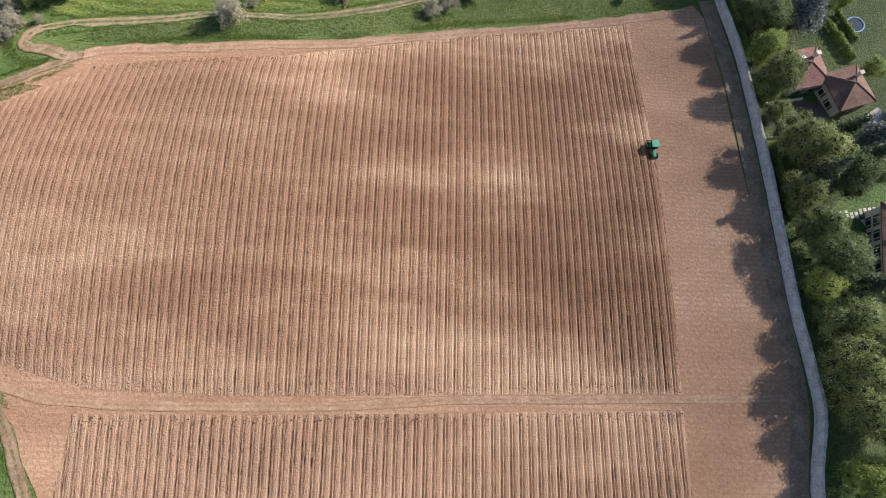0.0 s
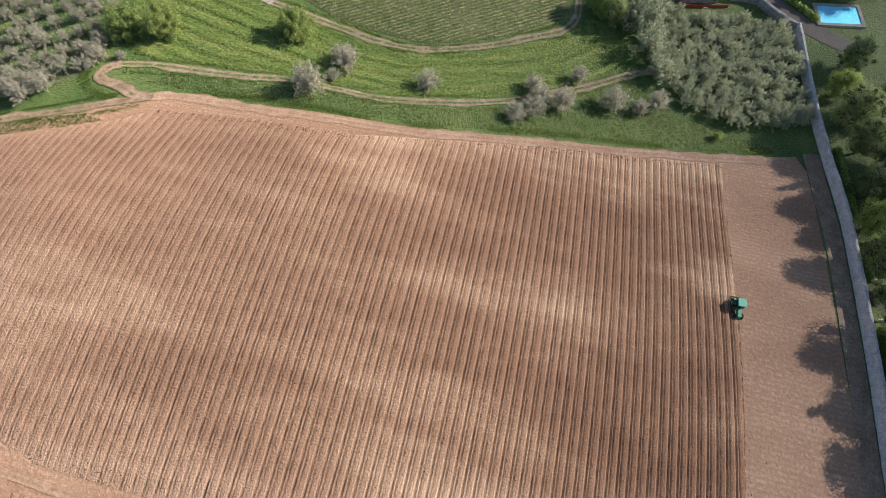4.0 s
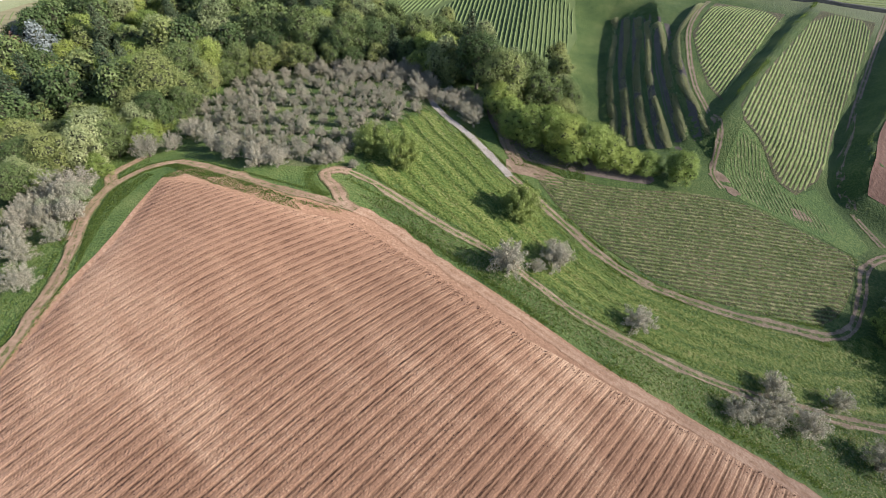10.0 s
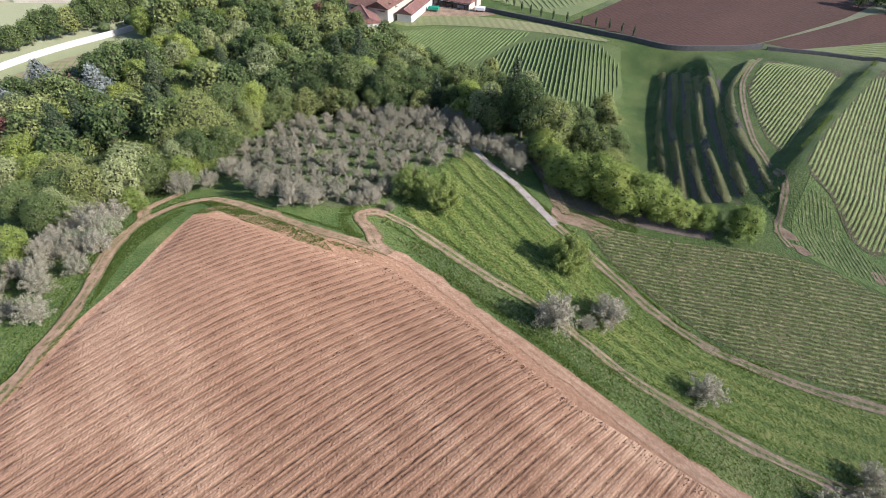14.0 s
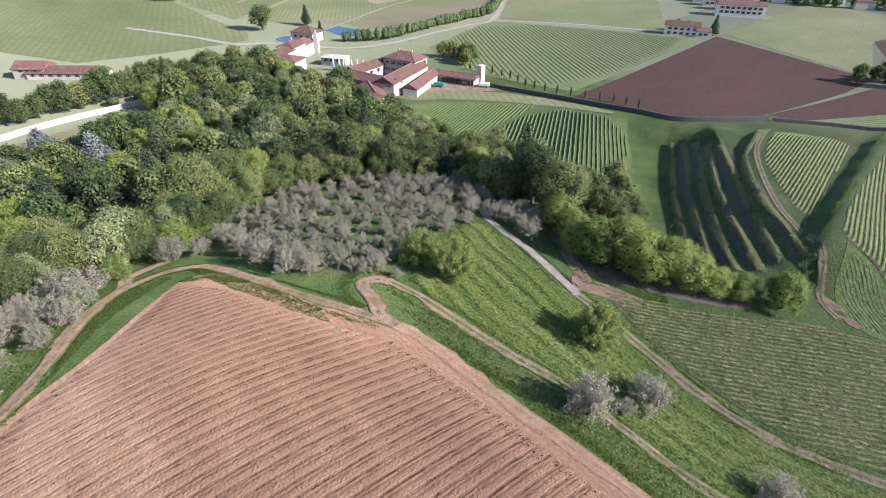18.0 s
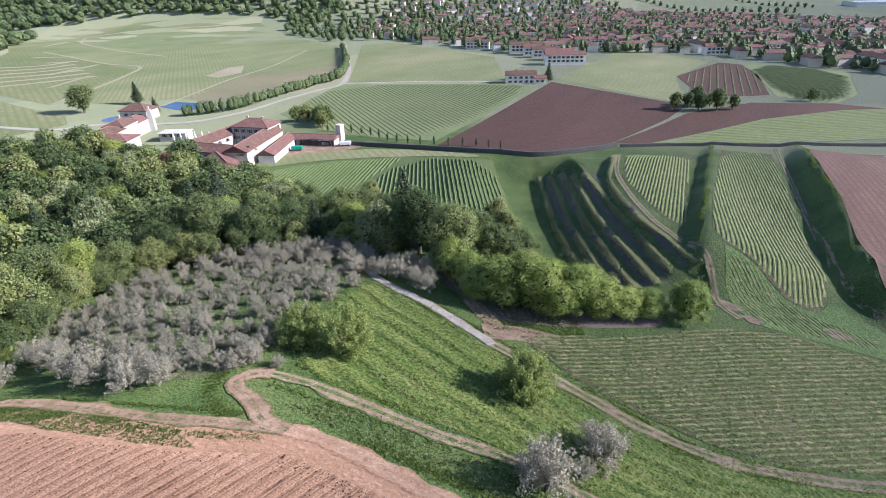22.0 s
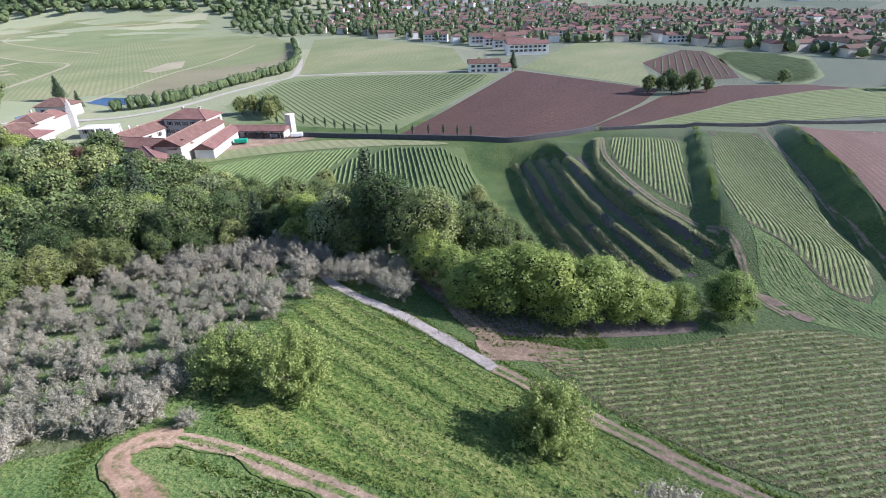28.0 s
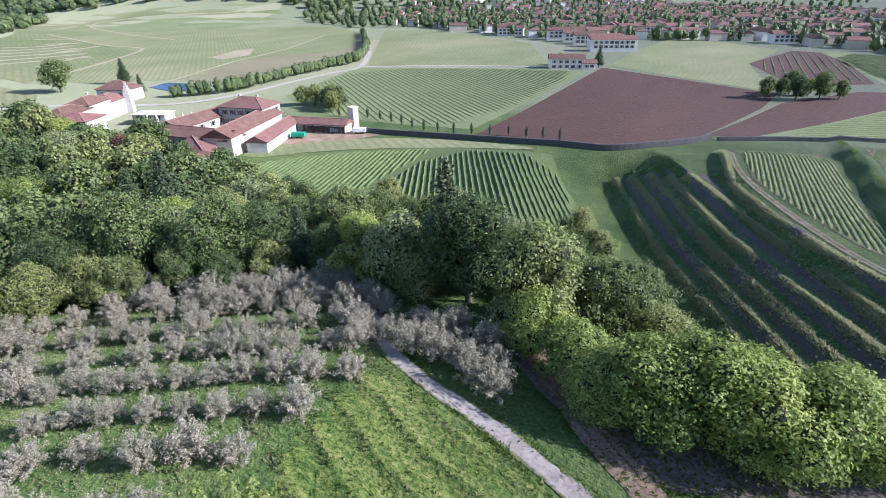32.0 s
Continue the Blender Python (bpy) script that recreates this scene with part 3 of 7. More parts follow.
GROVE_GRASS = surface("dry_grove_grass", [(0.05, 0.075, 0.024), (0.1, 0.12, 0.048), (0.19, 0.18, 0.095)], 0.3, 2.2, 0.5, 1.0, 0.3, dusty=0.25)

# ---- ground ----
def ground_axis(lo, hi, step, reach):
    core = np.arange(lo, hi + step, step)
    out = np.cumsum(step * 1.16 ** np.arange(1, 60))
    out = out[out < reach]
    return np.concatenate([lo - out[::-1], core, hi + out])


LOWER_LINE = [(-110, 134), (-97, 126), (-90.5, 121), (-77.5, 116.9), (-60, 111.4), (-36, 107.4), (-28, 107.6), (-20, 110.3), (-4, 120.4), (2, 124.4)]
UPPER_LINE = [(-78, 86), (-69.6, 86.9), (-50.7, 89.5), (-33, 89.3), (-21, 92.3), (-10, 97), (0, 103.4), (9, 109.3), (17.5, 115.8)]


def terraced_meadow(x, y):
    """Low mown terraces between the two tracks."""
    s, along = line_offset(x, y, LOWER_LINE)
    t, _ = line_offset(x, y, UPPER_LINE)
    m = smooth(1.6, 3.4, -s) * smooth(1.4, 3.0, t) * smooth(-0.1, 0.1, along) * smooth(0.0, 0.2, 1 - along)
    w = s + 0.5 * np.sin(along * 23) + 0.3 * np.sin(along * 61)
    return m * (0.42 * (smooth(0.0, 0.3, (w / 3.4) % 1.0) - (w / 3.4) % 1.0) + 0.16 * (smooth(0.0, 0.3, (w / 1.13 + 0.4) % 1.0) - (w / 1.13 + 0.4) % 1.0))


gx, gy = np.meshgrid(ground_axis(-150, 100, 1.7, 4600), ground_axis(-20, 240, 1.7, 4800))
gz = terrain(gx, gy) + terraced_meadow(gx, gy)
TERRACES = [(-96, 224), (-84, 226), (-76, 216), (-64, 194), (-52, 174), (-38.5, 154), (-45, 146), (-54, 147), (-60, 155), (-72, 174), (-84, 195)]
gz = gz - 1.4 * inside(gx, gy, [(-93, 221), (-85, 222.5), (-77.5, 214), (-65.5, 193), (-53.5, 173), (-41, 154), (-45.5, 149), (-53, 149.5), (-58.5, 156), (-70.5, 175), (-82.5, 196)])
MEADOW = [(-92, 119), (-77.5, 115.4), (-60, 109.9), (-36, 105.9), (-28, 106), (-19.5, 108.9), (-3.4, 118.8), (4, 124.5), (7.5, 131), (15, 128), (19, 119.5), (8.6, 110.9), (-0.5, 104.8), (-10.5, 98.3), (-21, 93.6), (-33, 90.7), (-50.7, 90.8),
          (-60, 89.6), (-69.6, 88.3), (-77, 87.8), (-82, 92), (-86, 99), (-89, 106)]
gz = gz - 0.7 * inside(gx, gy, [(-88, 116), (-77.5, 113), (-60, 107.6), (-36, 103.6), (-28, 103.6), (-18.5, 106.5), (-3, 116), (5, 123), (9, 128), (13.5, 126), (16, 119.5), (7.5, 113), (-1.5, 107), (-11.5, 100.6), (-21.5, 96),
                               (-33, 93), (-50.7, 93), (-69.6, 90.6), (-76, 90.3), (-80, 94), (-84, 101), (-86.5, 107)])
gi = np.arange(gx.size).reshape(gx.shape)
gq = np.stack([gi[:-1, :-1], gi[:-1, 1:], gi[1:, 1:], gi[1:, :-1]], -1).reshape(-1, 4)


def ground_material():
    """Meadow on the hill; on the plain a patchwork of fields."""
    m = surface("ground_cover", [(0.028, 0.06, 0.014), (0.074, 0.118, 0.028), (0.155, 0.18, 0.058)], 0.09, 2.4, 0.55, 1.0, 0.4)
    n, link = m.node_tree.nodes, m.node_tree.links.new
    geo = n.new("ShaderNodeNewGeometry")
    vor = n.new("ShaderNodeTexVoronoi")
    vor.inputs["Scale"].default_value = 0.0065
    mp = n.new("ShaderNodeMapping")
    mp.inputs["Rotation"].default_value, mp.inputs["Scale"].default_value = (0, 0, radians(25)), (1, 0.6, 1)
    link(geo.outputs["Position"], mp.inputs[0])
    link(mp.outputs[0], vor.inputs["Vector"])
    ramp = n.new("ShaderNodeValToRGB")
    el = ramp.color_ramp.elements
    for c in range(3):
        el.new(0.5)
    # field tones lifted and greyed, with distance haze put into the colours
    for e, s, c in zip(el, (0.1, 0.3, 0.5, 0.7, 0.9), ((0.19, 0.21, 0.12), (0.25, 0.26, 0.15), (0.15, 0.18, 0.1), (0.28, 0.275, 0.17), (0.22, 0.235, 0.14))):
        e.position, e.color = s, (*c, 1)
    sep = n.new("ShaderNodeSeparateColor")
    link(vor.outputs["Color"], sep.inputs[0])
    link(sep.outputs[0], ramp.inputs[0])
    xyz = n.new("ShaderNodeSeparateXYZ")
    link(geo.outputs["Position"], xyz.inputs[0])
    r = n.new("ShaderNodeMapRange")
    r.inputs[1].default_value, r.inputs[2].default_value = 255, 300
    link(xyz.outputs[1], r.inputs[0])
    r2 = n.new("ShaderNodeMapRange")
    r2.inputs[1].default_value, r2.inputs[2].default_value = -190, -260
    link(xyz.outputs[0], r2.inputs[0])
    mx = n.new("ShaderNodeMath")
    mx.operation = "MAXIMUM"
    link(r.outputs[0], mx.inputs[0])
    link(r2.outputs[0], mx.inputs[1])
    mix = n.new("ShaderNodeMix")
    mix.data_type = "RGBA"
    old = n["Principled BSDF"].inputs["Base Color"].links[0].from_socket
    link(mx.outputs[0], mix.inputs[0])
    link(old, mix.inputs[6])
    link(ramp.outputs[0], mix.inputs[7])
    link(mix.outputs[2], n["Principled BSDF"].inputs["Base Color"])
    return m


tagged(new("ground", mesh_of("ground", np.stack([gx.ravel(), gy.ravel(), gz.ravel()], 1), gq, ground_material())),
       "green meadow hill running out into a patchwork plain", "ground", "", "structure")



def mown(x, y, u, v, inner):
    rng = np.random.default_rng(15)
    return (terraced_meadow(x, y) + rng.normal(0, 0.035, x.shape)) * np.clip(inner / 1.2, 0, 1)


meadow = patch("meadow", MEADOW, 0.42, 0.07, MOWN, "green meadow mown in long curving lines", "meadow", 0.0, 1.0, mown)
co = np.zeros(len(meadow.data.vertices) * 3)
meadow.data.vertices.foreach_get("co", co)
co = co.reshape(-1, 3)
side, along = line_offset(co[:, 0], co[:, 1], LOWER_LINE)
vi = np.zeros(len(meadow.data.loops), int)
meadow.data.loops.foreach_get("vertex_index", vi)
layer = meadow.data.uv_layers.new(name="UVMap")
layer.data.foreach_set("uv", np.stack([co[:, 0] + 0.3 * co[:, 1], side + 0.5 * np.sin(along * 23)], 1)[vi].ravel())

# ---- the ploughed hill ----
FIELD = [(-106.5, 63.5), (-97.5, 69.6), (-87, 71.6), (-78, 74.4), (-71, 78.2), (-59.5, 80.5), (-47, 81), (-35, 81.8), (-23, 83.5), (-12, 87), (0, 90.6),
         (13, 94), (33, 99.4), (49.6, 102.4), (56, 104), (57.2, 87.7), (55.8, 60), (56.1, 45), (56.5, 31), (56.3, 18), (54.3, 1.5), (52, -25), (20, -34),
         (-50, -30), (-57, -8), (-62.5, 4.4), (-67, 11.5), (-71, 19), (-74.5, 25), (-78.5, 31), (-83, 37.5), (-88, 46), (-98, 55)]
ROWS = [(-103, 60.5), (-95, 64), (-84, 66.5), (-75, 70), (-66, 76.3), (-52, 77.2), (-40.6, 77), (-32, 77.6), (-19, 82), (-9.8, 85.2), (0, 88.7), (11, 91.9),
        (22.3, 94.5), (38.8, 98.2), (38.4, 61), (37, 17.9), (16.5, 18.2), (-10.8, 18.2), (-36, 18.4), (-57, 19.6), (-71, 23.5), (-76.5, 31), (-81, 37.6), (-87, 46.5), (-96, 55)]
LOWER = [(-58.3, 15.9), (-35.8, 15.6), (-10.8, 15.5), (16.3, 15.4), (37, 15.2), (36.5, 0), (35, -26), (-52, -24), (-60.3, 4.4)]
ROW_TURN = -1.3  # rows run almost due north
PITCH = 1.5


def furrows(x, y, u, v, inner):
    """A ridge and a cut furrow every metre and a half, with clods."""
    ph = (u - 0.25) / PITCH
    ph = ph - np.floor(ph)
    deep = np.exp(-((ph - 0.36) / 0.065) ** 2) * 0.24 + np.exp(-((ph - 0.68) / 0.065) ** 2) * 0.2
    heap = np.exp(-((ph - 0.52) / 0.08) ** 2) * 0.05 + np.exp(-((ph - 0.04) / 0.17) ** 2) * 0.06
    rng = np.random.default_rng(5)
    east = np.clip((u + 85) / 110, 0.18, 1)
    rough = rng.normal(0, 0.05, x.shape) * (0.15 + 4.6 * deep)
    clod = (rng.random(x.shape) > 0.985) * rng.uniform(0.03, 0.12, x.shape)
    wob = 0.9 + 0.2 * np.sin(v * 0.23 + np.floor((u - 0.25) / PITCH) * 1.7) * np.sin(v * 0.07 + u * 0.3)
    return 0.24 * np.clip(inner / 2.5, 0, 1) + (heap - deep) * np.clip(inner / 0.8, 0, 1) * wob * (0.2 + 1.0 * east) + rough * 0.8 + clod * np.clip(inner, 0, 1)


def harrowed(x, y, u, v, inner):
    rng = np.random.default_rng(9)
    return (0.02 * np.sin(u * 4.2) + rng.normal(0, 0.018, x.shape)) * np.clip(inner, 0, 1)


patch("bare_field", FIELD, 0.9, 0.06, SOIL, "dry pale-brown harrowed soil on the hilltop", "field", ROW_TURN, 1.3, harrowed)
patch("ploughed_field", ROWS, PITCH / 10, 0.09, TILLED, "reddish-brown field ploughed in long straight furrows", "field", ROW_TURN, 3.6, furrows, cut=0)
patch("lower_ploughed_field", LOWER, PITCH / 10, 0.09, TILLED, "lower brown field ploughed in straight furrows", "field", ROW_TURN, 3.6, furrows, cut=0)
strip("farm_track", [(-75, 21.5), (-68, 19.6), (-61, 17.8), (-44, 17), (-19, 16.8), (-2, 17.4), (16.4, 17.3), (44.2, 17), (55, 17.2)], 1.5, 0.14, SOIL_TRACK,
      "pale wheel track across the ploughed field", "track", ragged=0.5, crown=0.03)
WALL_LINE = [(54, -30), (57.2, 1.4), (60.2, 13.8), (60.2, 21.3), (59.5, 32.7), (59.8, 48.5), (60.5, 63.2), (61.6, 87.6), (60, 104), (58.5, 114), (56.5, 128.1), (55.1, 138.1)]
strip("lane", [(51.5, -30), (54.8, 1.4), (57.2, 13.8), (57.6, 21.3), (57.3, 32.7), (57.4, 48.4), (58, 63), (59, 86), (57.6, 104.7)], 3.4, 0.17, BARE_TRACK,
      "compacted earth lane along the stone wall", "lane", ragged=0.1)

# ---- meadow tracks ----
strip("meadow_track", [(-81, 84.6), (-79, 85.9), (-72.1, 87), (-63, 87.5), (-55, 88.2), (-47.8, 89.4), (-40.5, 89.5), (-33, 89.3), (-27.9, 90.2), (-21, 92.3), (-10, 97),
       (0, 103.4), (9, 109.3), (17.5, 115.8), (24, 119)], 2.3, 0.14, TRACK, "brown earth track winding through the meadow", "track", ragged=0.55, step=0.5, seed=2)
strip("edge_track", [(-70, 78.6), (-75, 76), (-80, 73.6), (-87, 71.1), (-96, 69.2), (-103, 68), (-109.5, 65.4), (-112, 60), (-109, 52.6), (-103, 47.8), (-96.7, 44.4), (-86.6, 38.5), (-81.5, 33.5),
       (-77, 28.4), (-73.7, 23.5), (-70.5, 18), (-66, 8), (-60, -10), (-54, -30)], 2.1, 0.15, MIXED_TRACK, "earth track round the edge of the ploughed field", "track", ragged=0.55, step=0.5, seed=3)
strip("field_edge_track", [(-72.5, 77.4), (-68, 79.4), (-63, 80.2), (-55.4, 80.2), (-47, 79.8), (-35, 80.4), (-23, 82.2), (-12, 85.6), (0, 89.3), (13, 92.8), (33, 98.2), (48, 101.4)], 2.4, 0.13, SOIL_TRACK,
      "pale wheel track on the soil along the meadow", "track", ragged=0.5, step=0.5, seed=31)
strip("junction_track", [(-69, 78.8), (-72.6, 78.5), (-75.2, 79.7), (-78, 80.6), (-80.6, 81.3), (-81.7, 82.6), (-81, 84.6), (-79.2, 85.8)], 2.7, 0.17, MIXED_TRACK, "worn earth loop where two tracks meet", "track", ragged=0.55, step=0.5, seed=4)
strip("lower_track", [(-60, 111.4), (-51.7, 110), (-43.8, 108.7), (-35.8, 107.5), (-28, 107.6), (-20, 110.3), (-11.9, 114.7), (-3.7, 120.4), (2, 124.4), (4.8, 130), (4.2, 140), (3, 148),
       (5.8, 155.2), (12.4, 158.8), (22, 160)], 2.5, 0.14, TRACK, "brown earth track round the crop field", "track", ragged=0.55, step=0.5, seed=5)
strip("concrete_lane", [(-110, 134), (-97, 126), (-90.5, 121), (-84, 118.4), (-77.5, 116.9), (-71.5, 115.2), (-60, 111.4)], 2.0, 0.14, PALE_LANE, "pale concrete lane down the olive slope", "lane", ragged=0.3, step=0.5, seed=6)
strip("grove_track", [(-131, 99), (-122.8, 103.6), (-118, 106.4), (-107.6, 114.1), (-101, 118.4), (-94, 123.4)], 2.2, 0.12, TRACK, "pale earth track through the olive grove", "track", ragged=0.55, step=0.5, seed=21)
strip("wood_track", [(-86, 141), (-83.3, 136), (-78, 130), (-72.5, 124.8), (-68, 121), (-62, 116.5)], 3.0, 0.1, BARE_TRACK, "bare earth track at the foot of the wood", "track", seed=22)
# bare earth, its dark tone also standing for the shade under the trees
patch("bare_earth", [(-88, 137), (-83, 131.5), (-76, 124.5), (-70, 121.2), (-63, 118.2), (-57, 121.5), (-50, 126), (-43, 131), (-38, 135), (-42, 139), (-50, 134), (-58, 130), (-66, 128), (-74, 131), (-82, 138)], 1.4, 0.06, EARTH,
      "bare earth darkened in colour for the shade of the hedge", "ground")
strip("spur_track", [(-95, 43.2), (-100.5, 46), (-106, 49.5), (-111, 54), (-116.5, 56), (-119, 63.5)], 2.6, 0.13, MIXED_TRACK, "pale earth track leading into the wood", "track", seed=23)
strip("worn_ground", [(-63, 114), (-58, 117.5), (-52, 119)], 4.5, 0.1, BARE_TRACK, "bare worn earth beside the lane", "ground", seed=7)


def rows_on(name, poly, turn, pitch, high, wide, material, label, seg=1.3, seed=1, gap=0.04, even=0.0, base_lift=0.02):
    """Leafy rows: ridges of uneven height and width along parallel lines inside an outline."""
    rng = np.random.default_rng(seed)
    poly = rounded(poly, 1)
    c, s = math.cos(radians(turn)), math.sin(radians(turn))
    u, v = poly[:, 0] * c + poly[:, 1] * s, -poly[:, 0] * s + poly[:, 1] * c
    verts, faces = [], []
    base = 0
    for uu in np.arange(u.min() + pitch / 2, u.max(), pitch):
        vv = np.arange(v.min(), v.max(), seg)
        x, y = uu * c - vv * s, uu * s + vv * c
        ok = inside(x, y, poly) & (rng.random(len(vv)) > gap)
        n = len(vv)
        if ok.sum() < 3:
            continue
        w = wide * (rng.uniform(0.6, 1.35, n) * (1 - even) + even) / 2
        h = high * (rng.uniform(0.55, 1.25, n) * (1 - even) + even)
        j = rng.normal(0, 0.06 * wide, n)
        run = np.flatnonzero(inside(x, y, poly))
        h = h * np.clip((np.minimum(np.arange(n) - run[0], run[-1] - np.arange(n))) / 2.0, 0.05, 1)
        ring = []
        for off, up in ((-1, 0.0), (-0.75, 0.65), (0.0, 1.0), (0.75, 0.65), (1, 0.0)):
            px, py = x + (w * off + j) * c, y + (w * off + j) * s
            ring.append(np.stack([px, py, up * h * rng.uniform(0.85, 1.15, n)], 1))
        ring = np.stack(ring, 1)
        verts.append(ring.reshape(-1, 3))
        i = base + np.arange(n * 5).reshape(n, 5)
        k = ok[:-1] & ok[1:]
        faces.append(np.stack([i[:-1, :-1], i[:-1, 1:], i[1:, 1:], i[1:, :-1]], -1)[k].reshape(-1, 4))
        base += n * 5
    verts, faces = np.concatenate(verts), np.concatenate(faces)
    verts[:, 2] += terrain(verts[:, 0], verts[:, 1]) + base_lift
    return tagged(new(name, mesh_of(name, verts, faces, material, False)), label, name.replace("_", " "), "", "stuff")


# ---- crop fields, terraces and vineyards ----
CROP_AREA = [(-58, 116.5), (-52, 121.5), (-42, 128.5), (-33.5, 137), (-23, 145), (-15, 147), (-6, 148.5), (1, 149.4), (2.3, 140), (2.3, 131), (0.5, 126), (-5, 121.6), (-14.5, 115.4),
             (-20.5, 112.2), (-28, 109.9), (-36, 110), (-47, 111.5)]
patch("crop_field", CROP_AREA, 2.0, 0.06, CROP, "field of thin green crop with straw-coloured gaps", "field")
rows_on("crop_rows", CROP_AREA, 130, 0.95, 0.3, 0.5, CROP_ROW, "low green rows of a young crop", 0.5, 3, 0.0)
FIELD_A = [(-72, 250), (-50.5, 260.5), (-46.8, 217), (-43, 188), (-41, 175), (-47.3, 180.5), (-56.5, 195.6), (-64, 209)]
FIELD_B = [(-41.8, 271), (-25.4, 279), (-20.6, 234), (-17.2, 200), (-14.8, 182), (-13, 166), (-15, 158), (-20.2, 159), (-33, 165.5), (-35.8, 170.4), (-38.3, 198)]
FIELD_C = [(-14.5, 281), (-11.9, 245.4), (-8.8, 216.8), (-7.8, 190), (-5.6, 172), (-3.5, 166.6), (5.5, 166.8), (16, 167), (25.5, 167), (27, 181), (50, 250), (52, 318), (12, 299)]
patch("strip_field", FIELD_A, 1.6, 0.06, CROP, "narrow green crop field between grass banks", "field", cut=0)
rows_on("strip_field_rows", FIELD_A, 7, 0.95, 0.26, 0.66, STRIP_ROW, "green crop rows running down the strip", 0.9, 4, 0.0, even=0.5)
patch("strip_field", FIELD_B, 1.6, 0.06, CROP, "wide green crop field between grass banks", "field", cut=0)
rows_on("strip_field_rows", FIELD_B, 9, 0.95, 0.26, 0.66, STRIP_ROW, "green crop rows running down the wide field", 0.9, 5, 0.0, even=0.5)
patch("headland", [(-33, 165), (-20, 158.5), (-15, 157.5), (-12.5, 164), (-6, 160), (2, 154.5), (0.5, 149.8), (-8, 149), (-16, 147.6), (-24, 146), (-28, 149), (-31, 155)], 1.6, 0.06, GRASS, "green headland with tyre marks", "ground", cut=0)
rows_on("headland_rows", [(-32, 164), (-20, 158), (-15, 157), (-8, 156), (-2, 152), (-14, 148.2), (-24, 146.6), (-28, 150), (-31, 156)], 42, 0.8, 0.14, 0.45, CROP_ROW, "curving green crop rows at the field's end", 0.7, 6, 0.0)
for cx, cy, r in ((-30, 149.5, 2.4), (-25.5, 147, 1.8), (-12, 152.5, 2.2)):
    patch("bare_spot", [(cx + r * math.cos(k) * (1 + 0.35 * math.sin(3 * k + cx) + 0.25 * math.sin(7 * k)), cy + 0.7 * r * math.sin(k)) for k in np.arange(0, 6.2, 0.5)], 0.4, 0.1, BARE_TRACK, "bare spot of red-brown soil", "ground")
patch("red_field", FIELD_C, 2.0, 0.06, NORTH_SOIL, "bare reddish harrowed field above a bank", "field", 10, 1.2, harrowed, cut=0)
strip("bank_track", [(-74.5, 250), (-71, 232), (-66.5, 212.5), (-59, 195.5), (-49.6, 178), (-42.2, 168), (-35, 158), (-31, 149), (-27.5, 146)], 1.8, 0.1, TRACK, "earth track along the field edge", "track", seed=8)
strip("bank_track", [(-24, 291), (-19.5, 246.8), (-15.2, 209), (-12.6, 190), (-10.4, 173), (-4, 163), (4, 157)], 1.8, 0.1, TRACK, "earth track at the foot of a dark grass bank", "track", seed=9)
patch("terraced_bank", TERRACES, 0.7, 0.04, GRASS, "stepped grass terraces in the shade of the bank", "terrace")
for k, edge in enumerate(STEPS[:5]):
    strip("terrace_path", [(x + 2.3, y + 1.15) for x, y in edge], 1.6, 0.1, LANE, "grey earth tread of a grass terrace", "terrace", seed=10 + k)
VINES_A = [(-254, 250), (-285, 334), (-184, 383), (-160, 380), (-150, 240), (-192, 232), (-222, 235)]
VINES_B = [(-192, 172), (-175, 196), (-152, 212), (-114, 222.5), (-97, 199), (-88, 174), (-92, 162), (-120, 158), (-160, 158)]
VINES_C = [(-70, 271), (-31, 345), (3, 384), (60, 420), (75, 340), (13.5, 329), (-19.6, 303)]
VINES_D = [(-53, 548), (15, 524), (13, 432), (1, 400), (-26, 409)]
patch("vineyard", VINES_A, 4, 0.08, VINE_SOIL, "broad green vineyard on the plain", "vineyard", cut=0)
rows_on("vine_rows", VINES_A, 55, 2.6, 0.3, 1.3, VINE_FAR, "straight green vine rows on the plain", 2.6, 12, 0.0, even=0.5, base_lift=0.1)
patch("vineyard", VINES_B, 3, 0.08, VINE_GRASS, "green vineyard below the farm wall", "vineyard", cut=0)
rows_on("vine_rows", [(-190, 172.5), (-175, 196), (-152, 211.5), (-146, 213), (-139, 160), (-165, 159)], 22, 1.45, 0.5, 0.6, VINE, "green vine rows beside the lawn", 1.6, 13, 0.0, even=0.7)
rows_on("vine_rows", [(-145, 214), (-114, 221.5), (-98, 199), (-89, 174), (-93, 163), (-120, 159), (-138, 160)], 33, 1.45, 0.5, 0.6, VINE, "green vine rows below the farm wall", 1.6, 17, 0.0, even=0.7)
patch("vineyard", VINES_C, 4, 0.08, VINE_SOIL, "sunlit vineyard above the bank", "vineyard", cut=0)
rows_on("vine_rows", VINES_C, 128, 2.6, 0.3, 1.0, VINE_FAR, "vine rows above the bank", 2.6, 14, 0.0, even=0.5, base_lift=0.15)
patch("vineyard", VINES_D, 4, 0.08, VINE_SOIL, "far sloping vineyard beside the mound", "vineyard", cut=0)
rows_on("vine_rows", VINES_D, 62, 2.8, 0.3, 1.0, VINE_FAR, "far vine rows", 3.2, 15, 0.0, even=0.5, base_lift=0.2)
RED_FIELD = [(-145, 234), (-158, 403), (-67, 363), (-70, 329), (-83, 262), (-101, 238)]
patch("dark_red_field", RED_FIELD, 3, 0.08, RED_SOIL, "large dark reddish-brown ploughed field", "field", cut=0)
